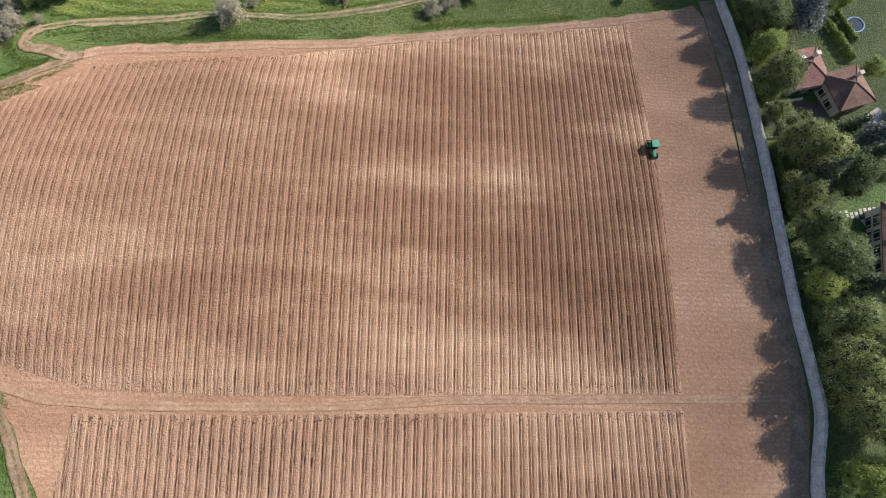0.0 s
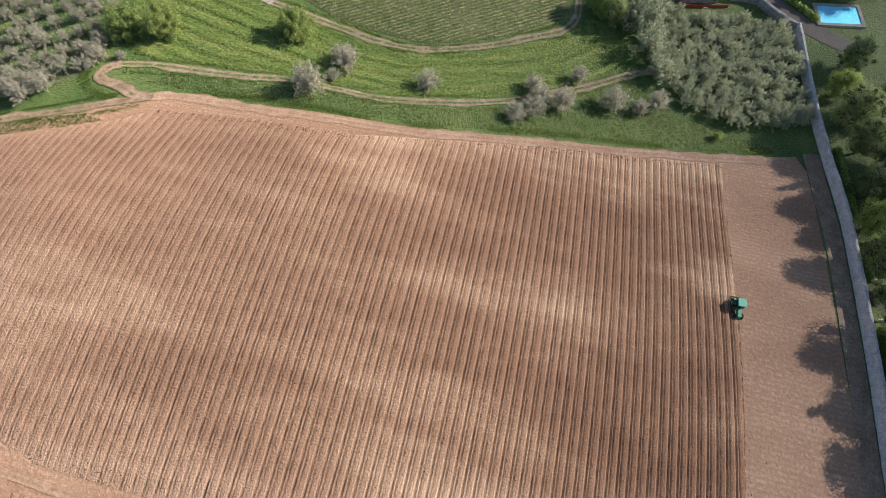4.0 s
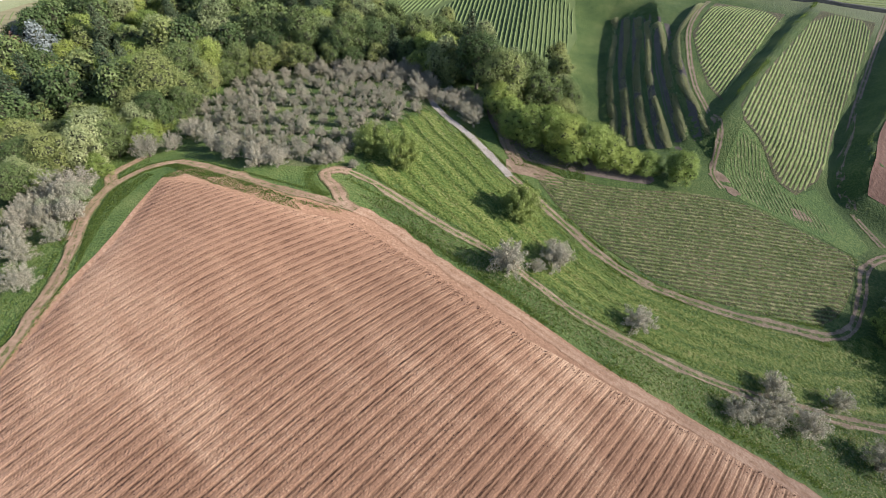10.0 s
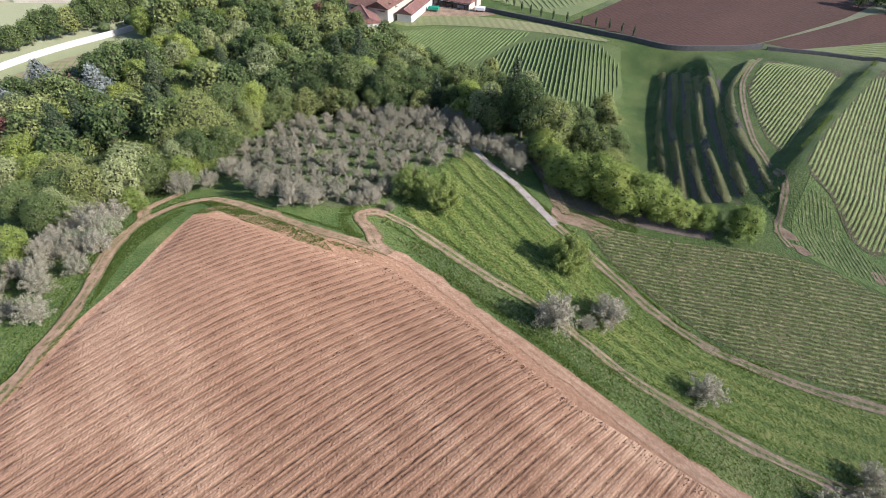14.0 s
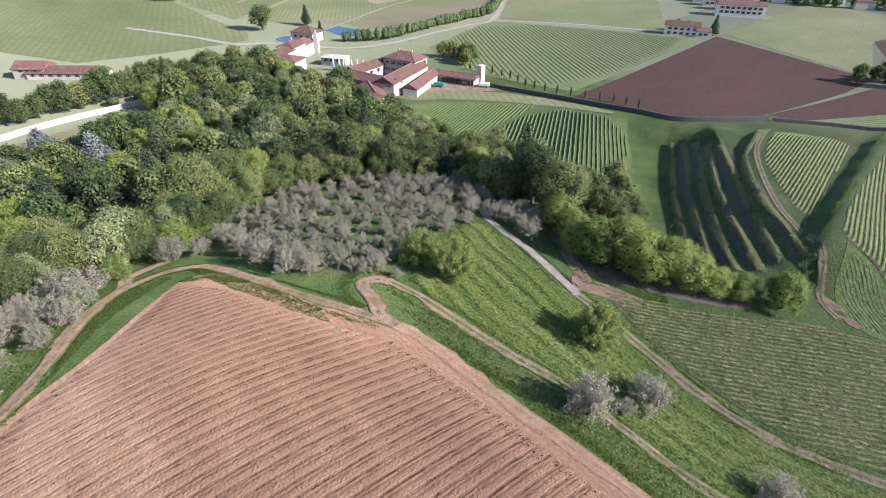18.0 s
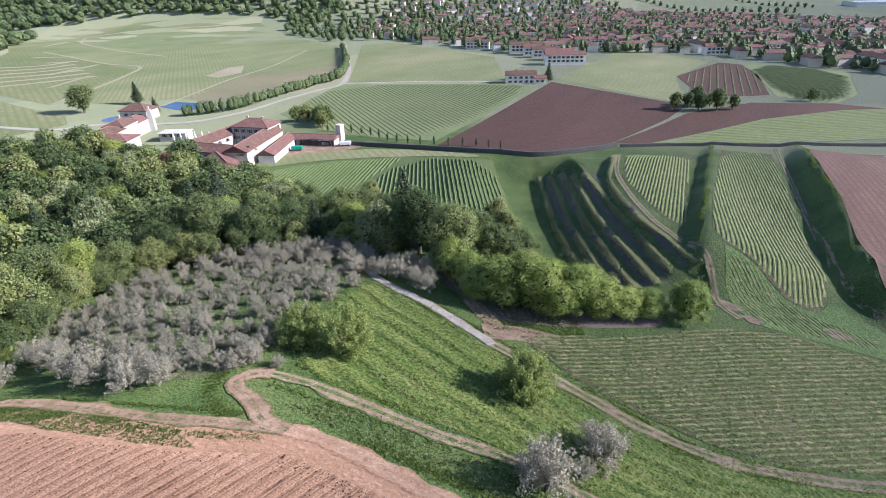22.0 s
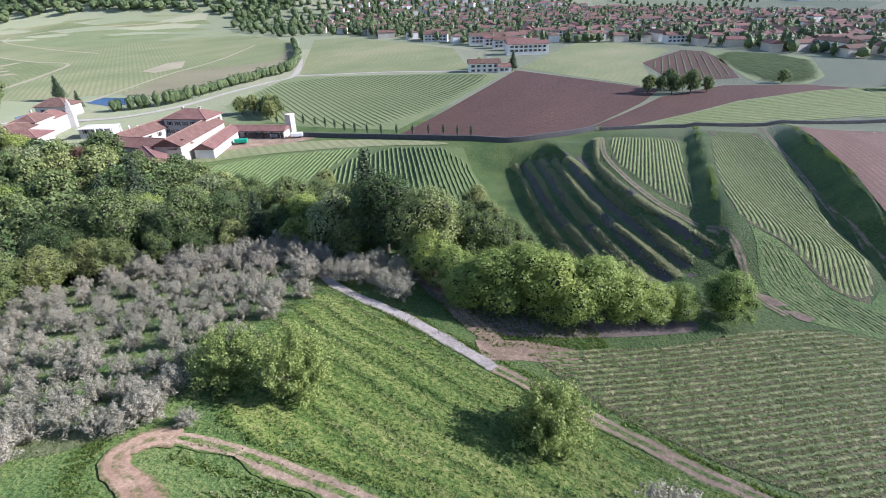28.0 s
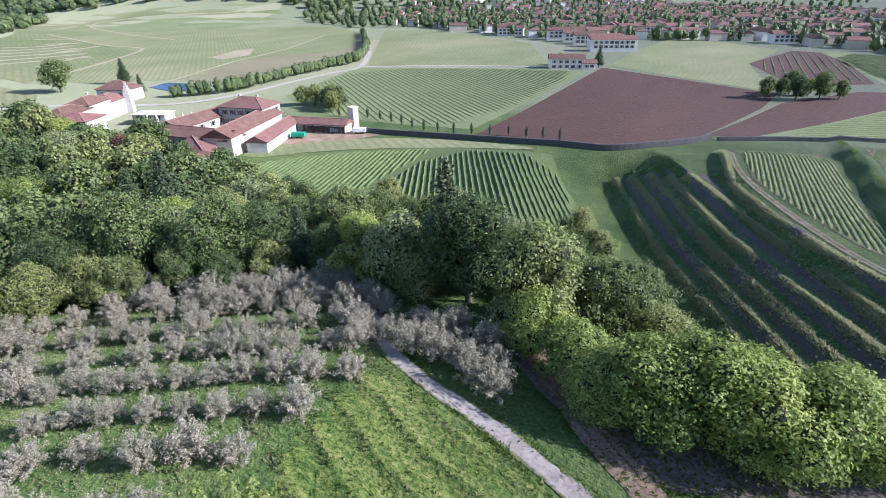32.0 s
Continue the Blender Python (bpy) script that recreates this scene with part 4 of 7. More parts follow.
patch("dark_red_field", [(-81, 269), (-64, 343), (-37.5, 385), (0, 400), (30, 396), (-30, 346), (-68, 272)], 3, 0.07, RED_SOIL, "narrow reddish-brown ploughed strip", "field", cut=0)
patch("mound_field", [(-88, 460), (-69, 542), (-52.6, 536), (-39, 487), (-29.7, 412), (-46.7, 399), (-65, 396)], 3, 0.08, RED_SOIL, "brown and green striped field on a low mound", "field", cut=0)
rows_on("mound_rows", [(-86, 460), (-69, 540), (-53, 534), (-40, 487), (-31, 413), (-46, 400), (-64, 398)], 6, 4.5, 0.4, 1.0, CROP_ROW, "green strips across the mound", 3, 16, 0.0)
patch("pale_field", [(-159, 413), (-162, 594), (-113, 579), (-77, 541), (-87, 453), (-68, 366)], 4, 0.07, PALE_GREEN, "flat pale green grass field", "field", cut=0)
patch("pale_field", [(-285, 343), (-432, 541), (-412, 580), (-251, 506), (-188, 397)], 4, 0.07, PALE_GREEN, "pale green field beyond the white road", "field", cut=0)
patch("pale_field", [(-488, 200), (-560, 250), (-953, 407), (-941, 516), (-725, 645), (-507, 553), (-455, 530), (-345, 395), (-305, 330), (-300, 262), (-341, 255), (-372, 221)], 8, 0.07, PALE_GREEN,
      "wide pale green farmland below the wooded hill", "field", cut=0)
patch("lawn", [(-200, 186), (-186, 207), (-160, 222), (-130, 226), (-114, 224), (-150, 213.5), (-177, 197), (-192, 178)], 3, 0.1, PALE_GREEN, "mown green lawn beside the farmyard", "lawn")
patch("yard", [(-207, 196), (-200, 212), (-188, 220), (-172, 221), (-176, 213), (-198, 190)], 2, 0.12, BARE_TRACK, "dusty farmyard of trodden earth", "yard")
strip("white_road", [(-286, 337), (-237, 369), (-185, 391)], 3.5, 0.2, PALE_ROAD, "straight pale gravel road", "road", step=4, seed=17)
strip("white_road", [(-420, 140), (-370, 160), (-332, 172), (-322, 188), (-285, 211), (-276, 240), (-281, 280), (-284, 313), (-286, 337), (-331, 398), (-400, 476), (-454, 538)], 3.5, 0.2, PALE_ROAD,
      "pale gravel road between the fields", "road", step=4, seed=18)
patch("farmland_strip", [(-336, 252), (-380, 330), (-351, 387), (-399, 468), (-388, 455), (-342, 399), (-311, 348), (-301, 290), (-316, 256)], 6, 0.12, TAN_FIELD, "tan-brown vineyard block on the plain", "field", cut=0)
patch("farmland_strip", [(-409, 319), (-430, 358), (-429, 374), (-395, 342), (-392, 317)], 5, 0.16, DRY_STRIP, "bare pale patch in the farmland", "field", cut=0)
patch("farmland_strip", [(-768, 420), (-805, 516), (-696, 594), (-634, 572), (-631, 500), (-662, 416)], 10, 0.12, VINE_SOIL, "darker green block of vines below the forest", "field", cut=0)
for line, wide in (([(-740, 356), (-679, 346), (-564, 328), (-512, 329), (-468, 288), (-429, 241), (-403, 206)], 3.0), ([(-862, 465), (-802, 430), (-662, 398), (-559, 386)], 3.0),
                   ([(-870, 469), (-836, 522), (-744, 590), (-725, 632)], 4.0), ([(-333, 232), (-376, 315), (-401, 380), (-458, 480)], 2.4), ([(-538, 266), (-565, 321)], 6.0),
                   ([(-627, 306), (-609, 327)], 7.0), ([(-690, 322), (-655, 345)], 6.0), ([(-894, 425), (-892, 459)], 7.0), ([(-810, 387), (-842, 431)], 6.0), ([(-470, 236), (-500, 280)], 4.0)):
    strip("field_path", line, wide, 0.17, DRY_STRIP, "pale dry strip across the farmland", "path", step=6, seed=19)

PASTURE = surface("grazed_pasture", [(0.095, 0.125, 0.045), (0.15, 0.172, 0.068), (0.23, 0.22, 0.11)], 0.01, 0.3, 0.4, 0.3, 0.2, stretch=(0.4, 1.2, 1), turn=20, dusty=0.25, lines=(70, 4.0, (0.11, 0.135, 0.05), 0.5))
patch("pasture", [(-845, 170), (-812, 205), (-825, 248), (-625, 217), (-495, 199), (-413, 193), (-359, 192), (-336, 182), (-337, 134), (-345, 95), (-420, 60), (-700, 60)], 8, 0.1, PASTURE, "sloping green pasture below the wooded hill", "pasture", cut=0)
patch("striped_vineyard", [(-668, 266), (-810, 357), (-630, 340), (-497, 315), (-400, 204), (-505, 206)], 8, 0.11, PASTURE, "young vineyard terraces with pale bare strips", "vineyard", cut=0)
for k in range(6):
    strip("field_path", [(-512 - 26 * k, 214 + 9 * k), (-500 - 22 * k, 246 + 9 * k), (-492 - 24 * k, 280 + 8 * k)], 7.0, 0.24, DRY_STRIP, "pale bare strip across the young vineyard", "path", step=5, seed=40 + k)
strip("white_road", [(-770, 160), (-850, 215), (-930, 258), (-1100, 285), (-1300, 298)], 8.0, 0.3, PALE_ROAD, "pale drive to the white house on the hill", "road", step=8, seed=47)

# ---- trees ----
def leaves(rng, centres, radii, count, size, flat=0.75, slim=0.7):
    """Leaf clumps: small pointed blades scattered over and in a set of soft balls, ragged at the rim."""
    k = rng.choice(len(centres), count, p=radii**2 / (radii**2).sum())
    d = rng.normal(size=(count, 3))
    d[:, 2] += 0.25
    d /= np.linalg.norm(d, axis=1)[:, None]
    r = radii[k] * (0.5 + 0.5 * rng.random(count) ** 0.6 + np.abs(rng.normal(0, 0.2, count)))
    p = centres[k] + d * r[:, None] * np.array([1, 1, flat])
    nrm = d + rng.normal(0, 0.42, (count, 3)) + np.array([0.1, 0.03, 0.25])
    nrm /= np.linalg.norm(nrm, axis=1)[:, None]
    t = np.cross(nrm, rng.normal(size=(count, 3)))
    t /= np.linalg.norm(t, axis=1)[:, None] + 1e-9
    b = np.cross(nrm, t)
    s = size * rng.uniform(0.6, 1.5, count)[:, None]
    q = np.stack([p - b * s * slim, p + b * s * slim - t * s * 0.2, p + t * s * 1.5 + nrm * s * 0.3], 1)
    return q.reshape(-1, 3), np.arange(count * 3).reshape(-1, 3)


bm = bmesh.new()
bmesh.ops.create_icosphere(bm, subdivisions=1, radius=1)
BALL_V = np.array([x.co[:] for x in bm.verts])
BALL_F = np.array([[x.index for x in y.verts] for y in bm.faces])
bm.free()


def ball(centre, radius, rng, flat=0.75):
    """A lumpy dark heart of a crown."""
    return BALL_V * radius * rng.uniform(0.7, 1.0, (len(BALL_V), 1)) * np.array([1, 1, flat]) + centre, BALL_F


def branch(bm, a, b, r0, r1, sides=6):
    a, b = Vector(a), Vector(b)
    q = (b - a).to_track_quat("Z", "Y").to_matrix()
    rings = []
    for p, r in ((a, r0), (b, r1)):
        rings.append([bm.verts.new(p + q @ Vector((math.cos(i * 2 * math.pi / sides) * r, math.sin(i * 2 * math.pi / sides) * r, 0))) for i in range(sides)])
    for i in range(sides):
        bm.faces.new((rings[0][i], rings[0][(i + 1) % sides], rings[1][(i + 1) % sides], rings[1][i]))


def trunk_mesh(name, rng, high, r, limbs, spread, lean=0.1):
    bm = bmesh.new()
    top = Vector((rng.normal(0, lean), rng.normal(0, lean), high))
    mid = top * 0.5 + Vector((rng.normal(0, lean), rng.normal(0, lean), 0))
    branch(bm, (0, 0, -0.5), (0, 0, 0.15), r * 1.5, r * 1.15, 7)
    branch(bm, (0, 0, 0.15), mid, r * 1.15, r * 0.9, 7)
    branch(bm, mid, top, r * 0.9, r * 0.65, 7)
    for i in range(limbs):
        a = 2 * math.pi * (i + rng.uniform(-0.3, 0.3)) / limbs
        s = spread * rng.uniform(0.6, 1.0)
        e = top + Vector((math.cos(a) * s, math.sin(a) * s, s * rng.uniform(0.6, 1.2)))
        f = mid.lerp(top, rng.uniform(0.5, 1))
        branch(bm, f, e, r * 0.5, r * 0.2, 5)
        for _ in range(2):
            g = e + Vector((rng.normal(0, 0.4), rng.normal(0, 0.4), rng.uniform(0.2, 0.7))) * s
            branch(bm, f.lerp(e, 0.8), g, r * 0.22, r * 0.06, 4)
    return done(bm, name, BARK, True)


def crown_mesh(name, rng, base, high, wide, blobs, count, size, material, shape="round", flat=0.8, heart=0.62):
    """The crown from base to base + high, up to wide across."""
    cs, rs = [], []
    for i in range(blobs):
        h = (i + 0.5) / blobs
        if shape == "spray":
            # upright leafy twigs fanning out of the fork
            a, up = i * 2.399 + rng.uniform(-0.5, 0.5), h ** 0.7 * rng.uniform(0.8, 1.1)
            tip = np.array([math.cos(a), math.sin(a), 0]) * wide * 0.5 * math.sqrt(max(0.03, 1 - min(up, 0.97) ** 2)) * rng.uniform(0.6, 1.15)
            tip[2] = high * (0.25 + 0.75 * up) * rng.uniform(0.8, 1.05)
            for k in (0.5, 0.72, 0.9, 1.05):
                droop = np.array([0, 0, -0.12 * k * k * (1 - up) * high])
                cs.append(np.array([0, 0, base]) + tip * k + droop + rng.normal(0, 0.06, 3))
                rs.append(wide * rng.uniform(0.045, 0.085) * (1.25 - 0.45 * k))
            continue
        if shape == "cone":
            reach, rad = (1 - h) * wide * 0.36, wide * (0.1 + 0.24 * (1 - h))
        elif shape == "column":
            reach, rad = wide * 0.12, wide * 0.42 * math.sin(math.pi * (0.15 + 0.8 * h)) + 0.1
        else:
            reach = wide * 0.42 * math.sqrt(max(0.02, 1 - (1.75 * h - 0.75) ** 2))
            rad = wide * rng.uniform(0.07, 0.24)
        a = i * 2.399 + rng.uniform(-0.4, 0.4)
        reach *= rng.uniform(0.3, 1.2)
        cs.append((math.cos(a) * reach, math.sin(a) * reach, base + rad * flat + h * max(0.1, high - 2 * rad * flat)))
        rs.append(rad)
    cs, rs = np.array(cs), np.array(rs)
    v, f = leaves(rng, cs, rs, count, size, flat)
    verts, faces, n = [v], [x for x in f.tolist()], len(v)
    # dark balls in the clumps stand for the shade between the leaves
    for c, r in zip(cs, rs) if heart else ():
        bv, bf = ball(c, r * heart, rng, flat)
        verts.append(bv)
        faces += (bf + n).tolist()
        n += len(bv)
    me = mesh_of(name, np.vstack(verts), faces, [material, CROWN_SHADE], False)
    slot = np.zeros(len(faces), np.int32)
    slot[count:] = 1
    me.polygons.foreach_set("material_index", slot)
    return me


def tree_kind(name, label, category, seed, trunk, crown, group):
    rng = np.random.default_rng(seed)
    t = thing(name, label, category, pose(0, 0, -400), group)
    part("trunk", trunk_mesh("trunk", rng, **trunk), t)
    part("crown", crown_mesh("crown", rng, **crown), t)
    return t


KINDS = {}


def kind_of(key, name, label, category, group, trunk, crown, versions):
    KINDS[key] = [tree_kind(name, label, category, 100 * len(KINDS) + i, trunk, dict(crown), group) for i in range(versions)]


OLIVE_TRUNK = dict(high=1.0, r=0.19, limbs=5, spread=1.15, lean=0.18)
kind_of("olive", "olive_tree", "silvery grey-green olive tree with a gnarled trunk", "olive tree", "olive trees",
        OLIVE_TRUNK, dict(base=0.7, high=3.3, wide=4.4, blobs=46, count=5200, size=0.08, material=OLIVE, shape="spray", flat=1.3, heart=0), 7)
kind_of("green_olive", "olive_tree", "grey-green olive tree in a dense plantation", "olive tree", "olive trees",
        OLIVE_TRUNK, dict(base=0.7, high=3.4, wide=4.4, blobs=44, count=4600, size=0.085, material=GREEN_OLIVE, shape="spray", flat=1.3, heart=0), 5)
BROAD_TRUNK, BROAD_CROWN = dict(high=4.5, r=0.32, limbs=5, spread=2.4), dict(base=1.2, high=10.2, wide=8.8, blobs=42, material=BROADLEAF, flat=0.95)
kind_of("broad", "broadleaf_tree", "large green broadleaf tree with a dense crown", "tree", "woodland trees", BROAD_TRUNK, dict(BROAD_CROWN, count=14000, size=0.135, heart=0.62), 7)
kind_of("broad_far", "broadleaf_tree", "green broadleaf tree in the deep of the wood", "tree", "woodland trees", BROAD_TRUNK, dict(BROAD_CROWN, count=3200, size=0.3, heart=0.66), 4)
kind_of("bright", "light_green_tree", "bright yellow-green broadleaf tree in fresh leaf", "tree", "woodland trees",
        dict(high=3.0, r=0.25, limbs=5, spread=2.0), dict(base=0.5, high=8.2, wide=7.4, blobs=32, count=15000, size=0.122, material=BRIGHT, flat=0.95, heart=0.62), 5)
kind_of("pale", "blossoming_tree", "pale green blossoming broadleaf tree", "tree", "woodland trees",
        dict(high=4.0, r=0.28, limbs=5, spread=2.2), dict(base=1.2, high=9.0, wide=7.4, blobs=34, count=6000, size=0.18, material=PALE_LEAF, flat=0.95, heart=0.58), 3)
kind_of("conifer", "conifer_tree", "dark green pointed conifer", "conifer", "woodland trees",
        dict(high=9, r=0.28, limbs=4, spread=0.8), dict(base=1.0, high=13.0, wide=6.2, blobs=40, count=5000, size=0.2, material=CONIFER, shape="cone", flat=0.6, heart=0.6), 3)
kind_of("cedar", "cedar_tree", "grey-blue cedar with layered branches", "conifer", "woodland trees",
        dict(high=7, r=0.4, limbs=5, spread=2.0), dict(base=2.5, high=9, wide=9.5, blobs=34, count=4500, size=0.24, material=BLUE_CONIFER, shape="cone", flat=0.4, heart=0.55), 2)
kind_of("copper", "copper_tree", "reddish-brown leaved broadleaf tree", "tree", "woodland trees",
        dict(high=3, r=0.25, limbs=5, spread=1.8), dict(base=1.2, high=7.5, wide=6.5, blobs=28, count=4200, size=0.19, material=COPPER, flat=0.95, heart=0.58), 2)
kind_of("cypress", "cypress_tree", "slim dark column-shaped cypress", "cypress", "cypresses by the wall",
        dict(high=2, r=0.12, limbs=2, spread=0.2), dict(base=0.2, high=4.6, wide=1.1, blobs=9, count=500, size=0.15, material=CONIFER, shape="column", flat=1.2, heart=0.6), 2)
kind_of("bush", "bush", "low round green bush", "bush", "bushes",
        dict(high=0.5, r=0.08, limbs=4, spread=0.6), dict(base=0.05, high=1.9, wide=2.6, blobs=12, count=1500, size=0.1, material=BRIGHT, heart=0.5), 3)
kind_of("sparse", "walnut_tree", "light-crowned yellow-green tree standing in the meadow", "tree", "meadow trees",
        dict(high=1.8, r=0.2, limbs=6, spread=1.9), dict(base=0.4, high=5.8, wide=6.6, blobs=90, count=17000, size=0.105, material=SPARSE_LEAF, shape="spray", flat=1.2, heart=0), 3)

PLANTED = []


def plant(key, x, y, size=1.0, rng=None, label="", sink=0.05, tall=1.0):
    rng = rng or np.random.default_rng(int(abs(x * 31 + y * 17)) + 7)
    ks = KINDS[key]
    src = ks[int(rng.integers(len(ks)))]
    m = ground_at(x, y, rng.uniform(0, 360), sink) @ Matrix.Diagonal((size * rng.uniform(0.92, 1.08), size * rng.uniform(0.92, 1.08), size * tall * rng.uniform(0.9, 1.12), 1))
    t = copy_thing(src, m)
    if label:
        t["label"] = label
    PLANTED.append((x, y))
    return t


def spread_in(poly, gap, rng, tries=4000, jitter=1.0):
    """Places inside an outline that keep a distance from one another."""
    p = np.array(poly, float)
    lo, hi = p.min(0), p.max(0)
    trial = rng.uniform(lo, hi, (tries, 2))
    trial = trial[inside(trial[:, 0], trial[:, 1], p)]
    keep = rng.uniform(0.8, 1.2, len(trial)) * gap
    out, n = np.zeros((len(trial), 2)), 0
    for q, g in zip(trial, keep):
        d = out[:n] - q
        if n and (d * d).sum(1).min() < g * g:
            continue
        out[n] = q
        n += 1
    return out[:n]


# Olive grove on the slope, planted in rows along the contour
rng = np.random.default_rng(21)
GROVE = [(-121, 72.5), (-113, 75), (-105, 77), (-96, 76), (-88, 78.5), (-84, 84), (-82, 90), (-88, 96), (-90, 106), (-88.5, 113), (-92, 121), (-97, 129), (-108, 132), (-121, 124.5), (-134, 113.5),
         (-141, 101.8), (-137, 88), (-132, 79)]
GA = radians(34)
for row in np.arange(-60, 60, 5.7):
    for k in np.arange(-60, 60, 3.3):
        x = -108 + k * math.cos(GA) - row * math.sin(GA) + rng.normal(0, 0.35)
        y = 100 + k * math.sin(GA) + row * math.cos(GA) + rng.normal(0, 0.35)
        if bool(inside(x, y, GROVE)) and rng.random() > 0.06:
            plant("olive", x, y, rng.uniform(0.62, 0.88), rng)
for x, y in spread_in([(-94, 121.5), (-98, 130), (-110, 133), (-122, 126), (-136, 114), (-131, 111), (-118, 119), (-106, 125)], 3.5, rng, 900):
    plant("olive", x, y, rng.uniform(0.85, 1.1), rng, "dense silvery olive tree at the edge of the wood")
for x, y in spread_in([(-93, 123.5), (-91, 127.6), (-87.4, 128.3), (-82, 127.6), (-75.9, 122.1), (-77, 119.6), (-83, 121)], 2.6, rng, 300):
    plant("olive", x, y, rng.uniform(0.8, 1.0), rng)
# Dense olive plantation by the ruin
NE = [(12, 150), (17.9, 150.5), (23.5, 138), (33.5, 136), (45, 138), (51.5, 136.5), (54.3, 127.8), (56.5, 111.8), (49.1, 109.6), (39, 108.6), (31, 110.6), (24, 117), (20.5, 130.9)]
for x, y in spread_in(NE, 2.35, rng, 7000):
    plant("green_olive", x, y, rng.uniform(0.72, 0.95), rng)
# Old olives along the lower edge of the grove
for x, y, s in ((-121, 74.5, 1.1), (-116.5, 68.5, 1.0), (-112.5, 74.8, 1.0), (-107, 73.6, 0.95), (-103.5, 75.5, 1.0), (-100, 73.4, 1.05), (-96, 76.2, 0.9), (-92.5, 74.8, 1.0), (-90, 77.5, 0.9), (-93, 80.5, 0.8), (-89.5, 82.5, 0.85),
                (-84.6, 84.6, 0.8), (-86, 87.5, 0.75), (-98, 79, 0.8), (-80, 87.4, 0.5)):
    plant("olive", x, y, s, rng, "old spreading olive tree at the lower edge of the grove")
# Single olives on the meadow
for x, y, s in ((-42.6, 87.3, 1.15), (-44, 88.8, 0.9), (-40.2, 92.6, 0.5), (-40.5, 98.6, 0.9), (-38.8, 96.8, 1.0), (-23, 96.5, 0.95), (-5.1, 94.4, 0.85), (-1.8, 96.8, 0.9), (-0.9, 100.6, 0.95), (-2.5, 104, 0.85),
                (3.8, 101.2, 1.0), (6.6, 110.3, 0.85), (14.4, 105.2, 1.15), (20.4, 106.0, 0.7), (24, 108.9, 1.0), (-118, 64, 1.0), (-111, 49, 1.2), (-108, 46.5, 1.1), (-114, 46, 1.15)):
    plant("olive", x, y, s * 1.25, rng, "single silvery olive tree standing in the grass")
for x, y, s in ((-51.3, 103, 1.2), (-82.4, 94.6, 1.15), (-75, 96, 1.1)):
    plant("sparse", x, y, s, rng)
plant("bush", 38, 104.8, 0.9, rng)
# Left slope: olives and scrub beside the edge track
for x, y in spread_in([(-92, 26), (-86, 34), (-95, 42), (-104, 44), (-112, 40), (-104, 28)], 4.2, rng, 200):
    plant("olive", x, y, rng.uniform(0.8, 1.1), rng, "olive tree on the rough grass beside the track")
# Hedge of bright trees at the foot of the wood
for x, y, s in ((-67, 127.5, 1.3), (-62.5, 129, 1.4), (-58, 129.6, 1.3), (-54, 131, 1.3), (-50, 133.2, 1.1), (-47, 135.8, 0.95), (-43, 139, 0.85), (-37, 142, 1.05), (-60, 134, 1.2), (-52, 137, 0.9), (-70, 127, 1.0), (-74, 130.5, 1.1), (-64, 134, 1.0), (-79, 133, 1.1), (-55, 136, 0.8)):
    plant("bright", x + 1.2, y - 2.6, s * 0.95, rng, tall=0.84)
for x, y in ((-43, 140), (-40, 139), (-48, 137.5), (-34.5, 143.5)):
    plant("bush", x, y, 1.0, rng)
# The wood between the grove and the villa
for x, y in flowing([(-131, 77), (-136, 81), (-140, 90), (-143, 100), (-138, 112), (-128, 122), (-118, 129), (-106, 135), (-95, 134)], 4.6):
    plant("broad", x + rng.normal(0, 1), y + rng.normal(0, 1), rng.uniform(0.55, 0.95), rng)
WOOD_AREA = [(-130, 42), (-128, 52), (-128, 62), (-127, 72), (-138, 79), (-143, 90), (-147, 102), (-139, 115), (-126, 127), (-108, 136), (-94, 136), (-84, 130), (-78, 137), (-66, 139), (-62, 146), (-72, 160), (-85, 174), (-92, 181),
             (-103, 170), (-135, 166), (-178, 168), (-205, 162), (-240, 157), (-270, 154), (-277, 130), (-249, 98), (-226, 102), (-208, 66), (-196, 40), (-180, 34), (-150, 30)]
for x, y in spread_in(WOOD_AREA, 6.1, rng, 9000):
    if y > 161 and x > -190:
        continue
    west = x < -170
    roll = rng.random()
    key = "broad"
    if roll > 0.86:
        key = "copper" if west and roll > 0.95 else "bright"
    elif roll > 0.74:
        key = "pale"
    elif roll > 0.69:
        key = "conifer"
    elif roll > 0.56 and x < -110 and y < 125:
        key = "bright"
    if key == "broad" and math.hypot(x + 75, y - 105) > 75:
        key = "broad_far"
    plant(key, x, y, rng.uniform(0.75, 1.35) * (0.66 if y > 146 and x > -200 else 1.0), rng)
for x, y in flowing([(-67, 142), (-72, 151), (-79, 161), (-87, 170)], 4.2):
    plant(("broad", "broad", "pale")[int(rng.integers(3))], x, y, rng.uniform(0.6, 0.9), rng)
for x, y in ((-143, 83), (-141, 87), (-146, 91), (-136, 80), (-131, 76), (-128, 71), (-149, 86), (-124, 66)):
    plant("bright", x, y, rng.uniform(0.65, 0.9), rng)
for x, y in ((-204, 50), (-199, 57), (-190, 68), (-196, 47), (-210, 58), (-203, 66)):
    plant("cedar", x, y, rng.uniform(0.9, 1.2), rng)
for x, y in flowing([(-262, 40), (-265, 60), (-268, 80), (-272, 100), (-277, 118)], 5):
    plant("broad_far", x + rng.normal(0, 1.5), y, rng.uniform(0.8, 1.2), rng, "tree in the belt behind the white wall")
for x, y in spread_in([(-88, 20), (-126, 44), (-124, 60), (-112, 56), (-118, 40), (-104, 22)], 5.5, rng, 300):
    plant("broad" if rng.random() > 0.4 else "bright", x, y, rng.uniform(0.55, 0.9), rng)
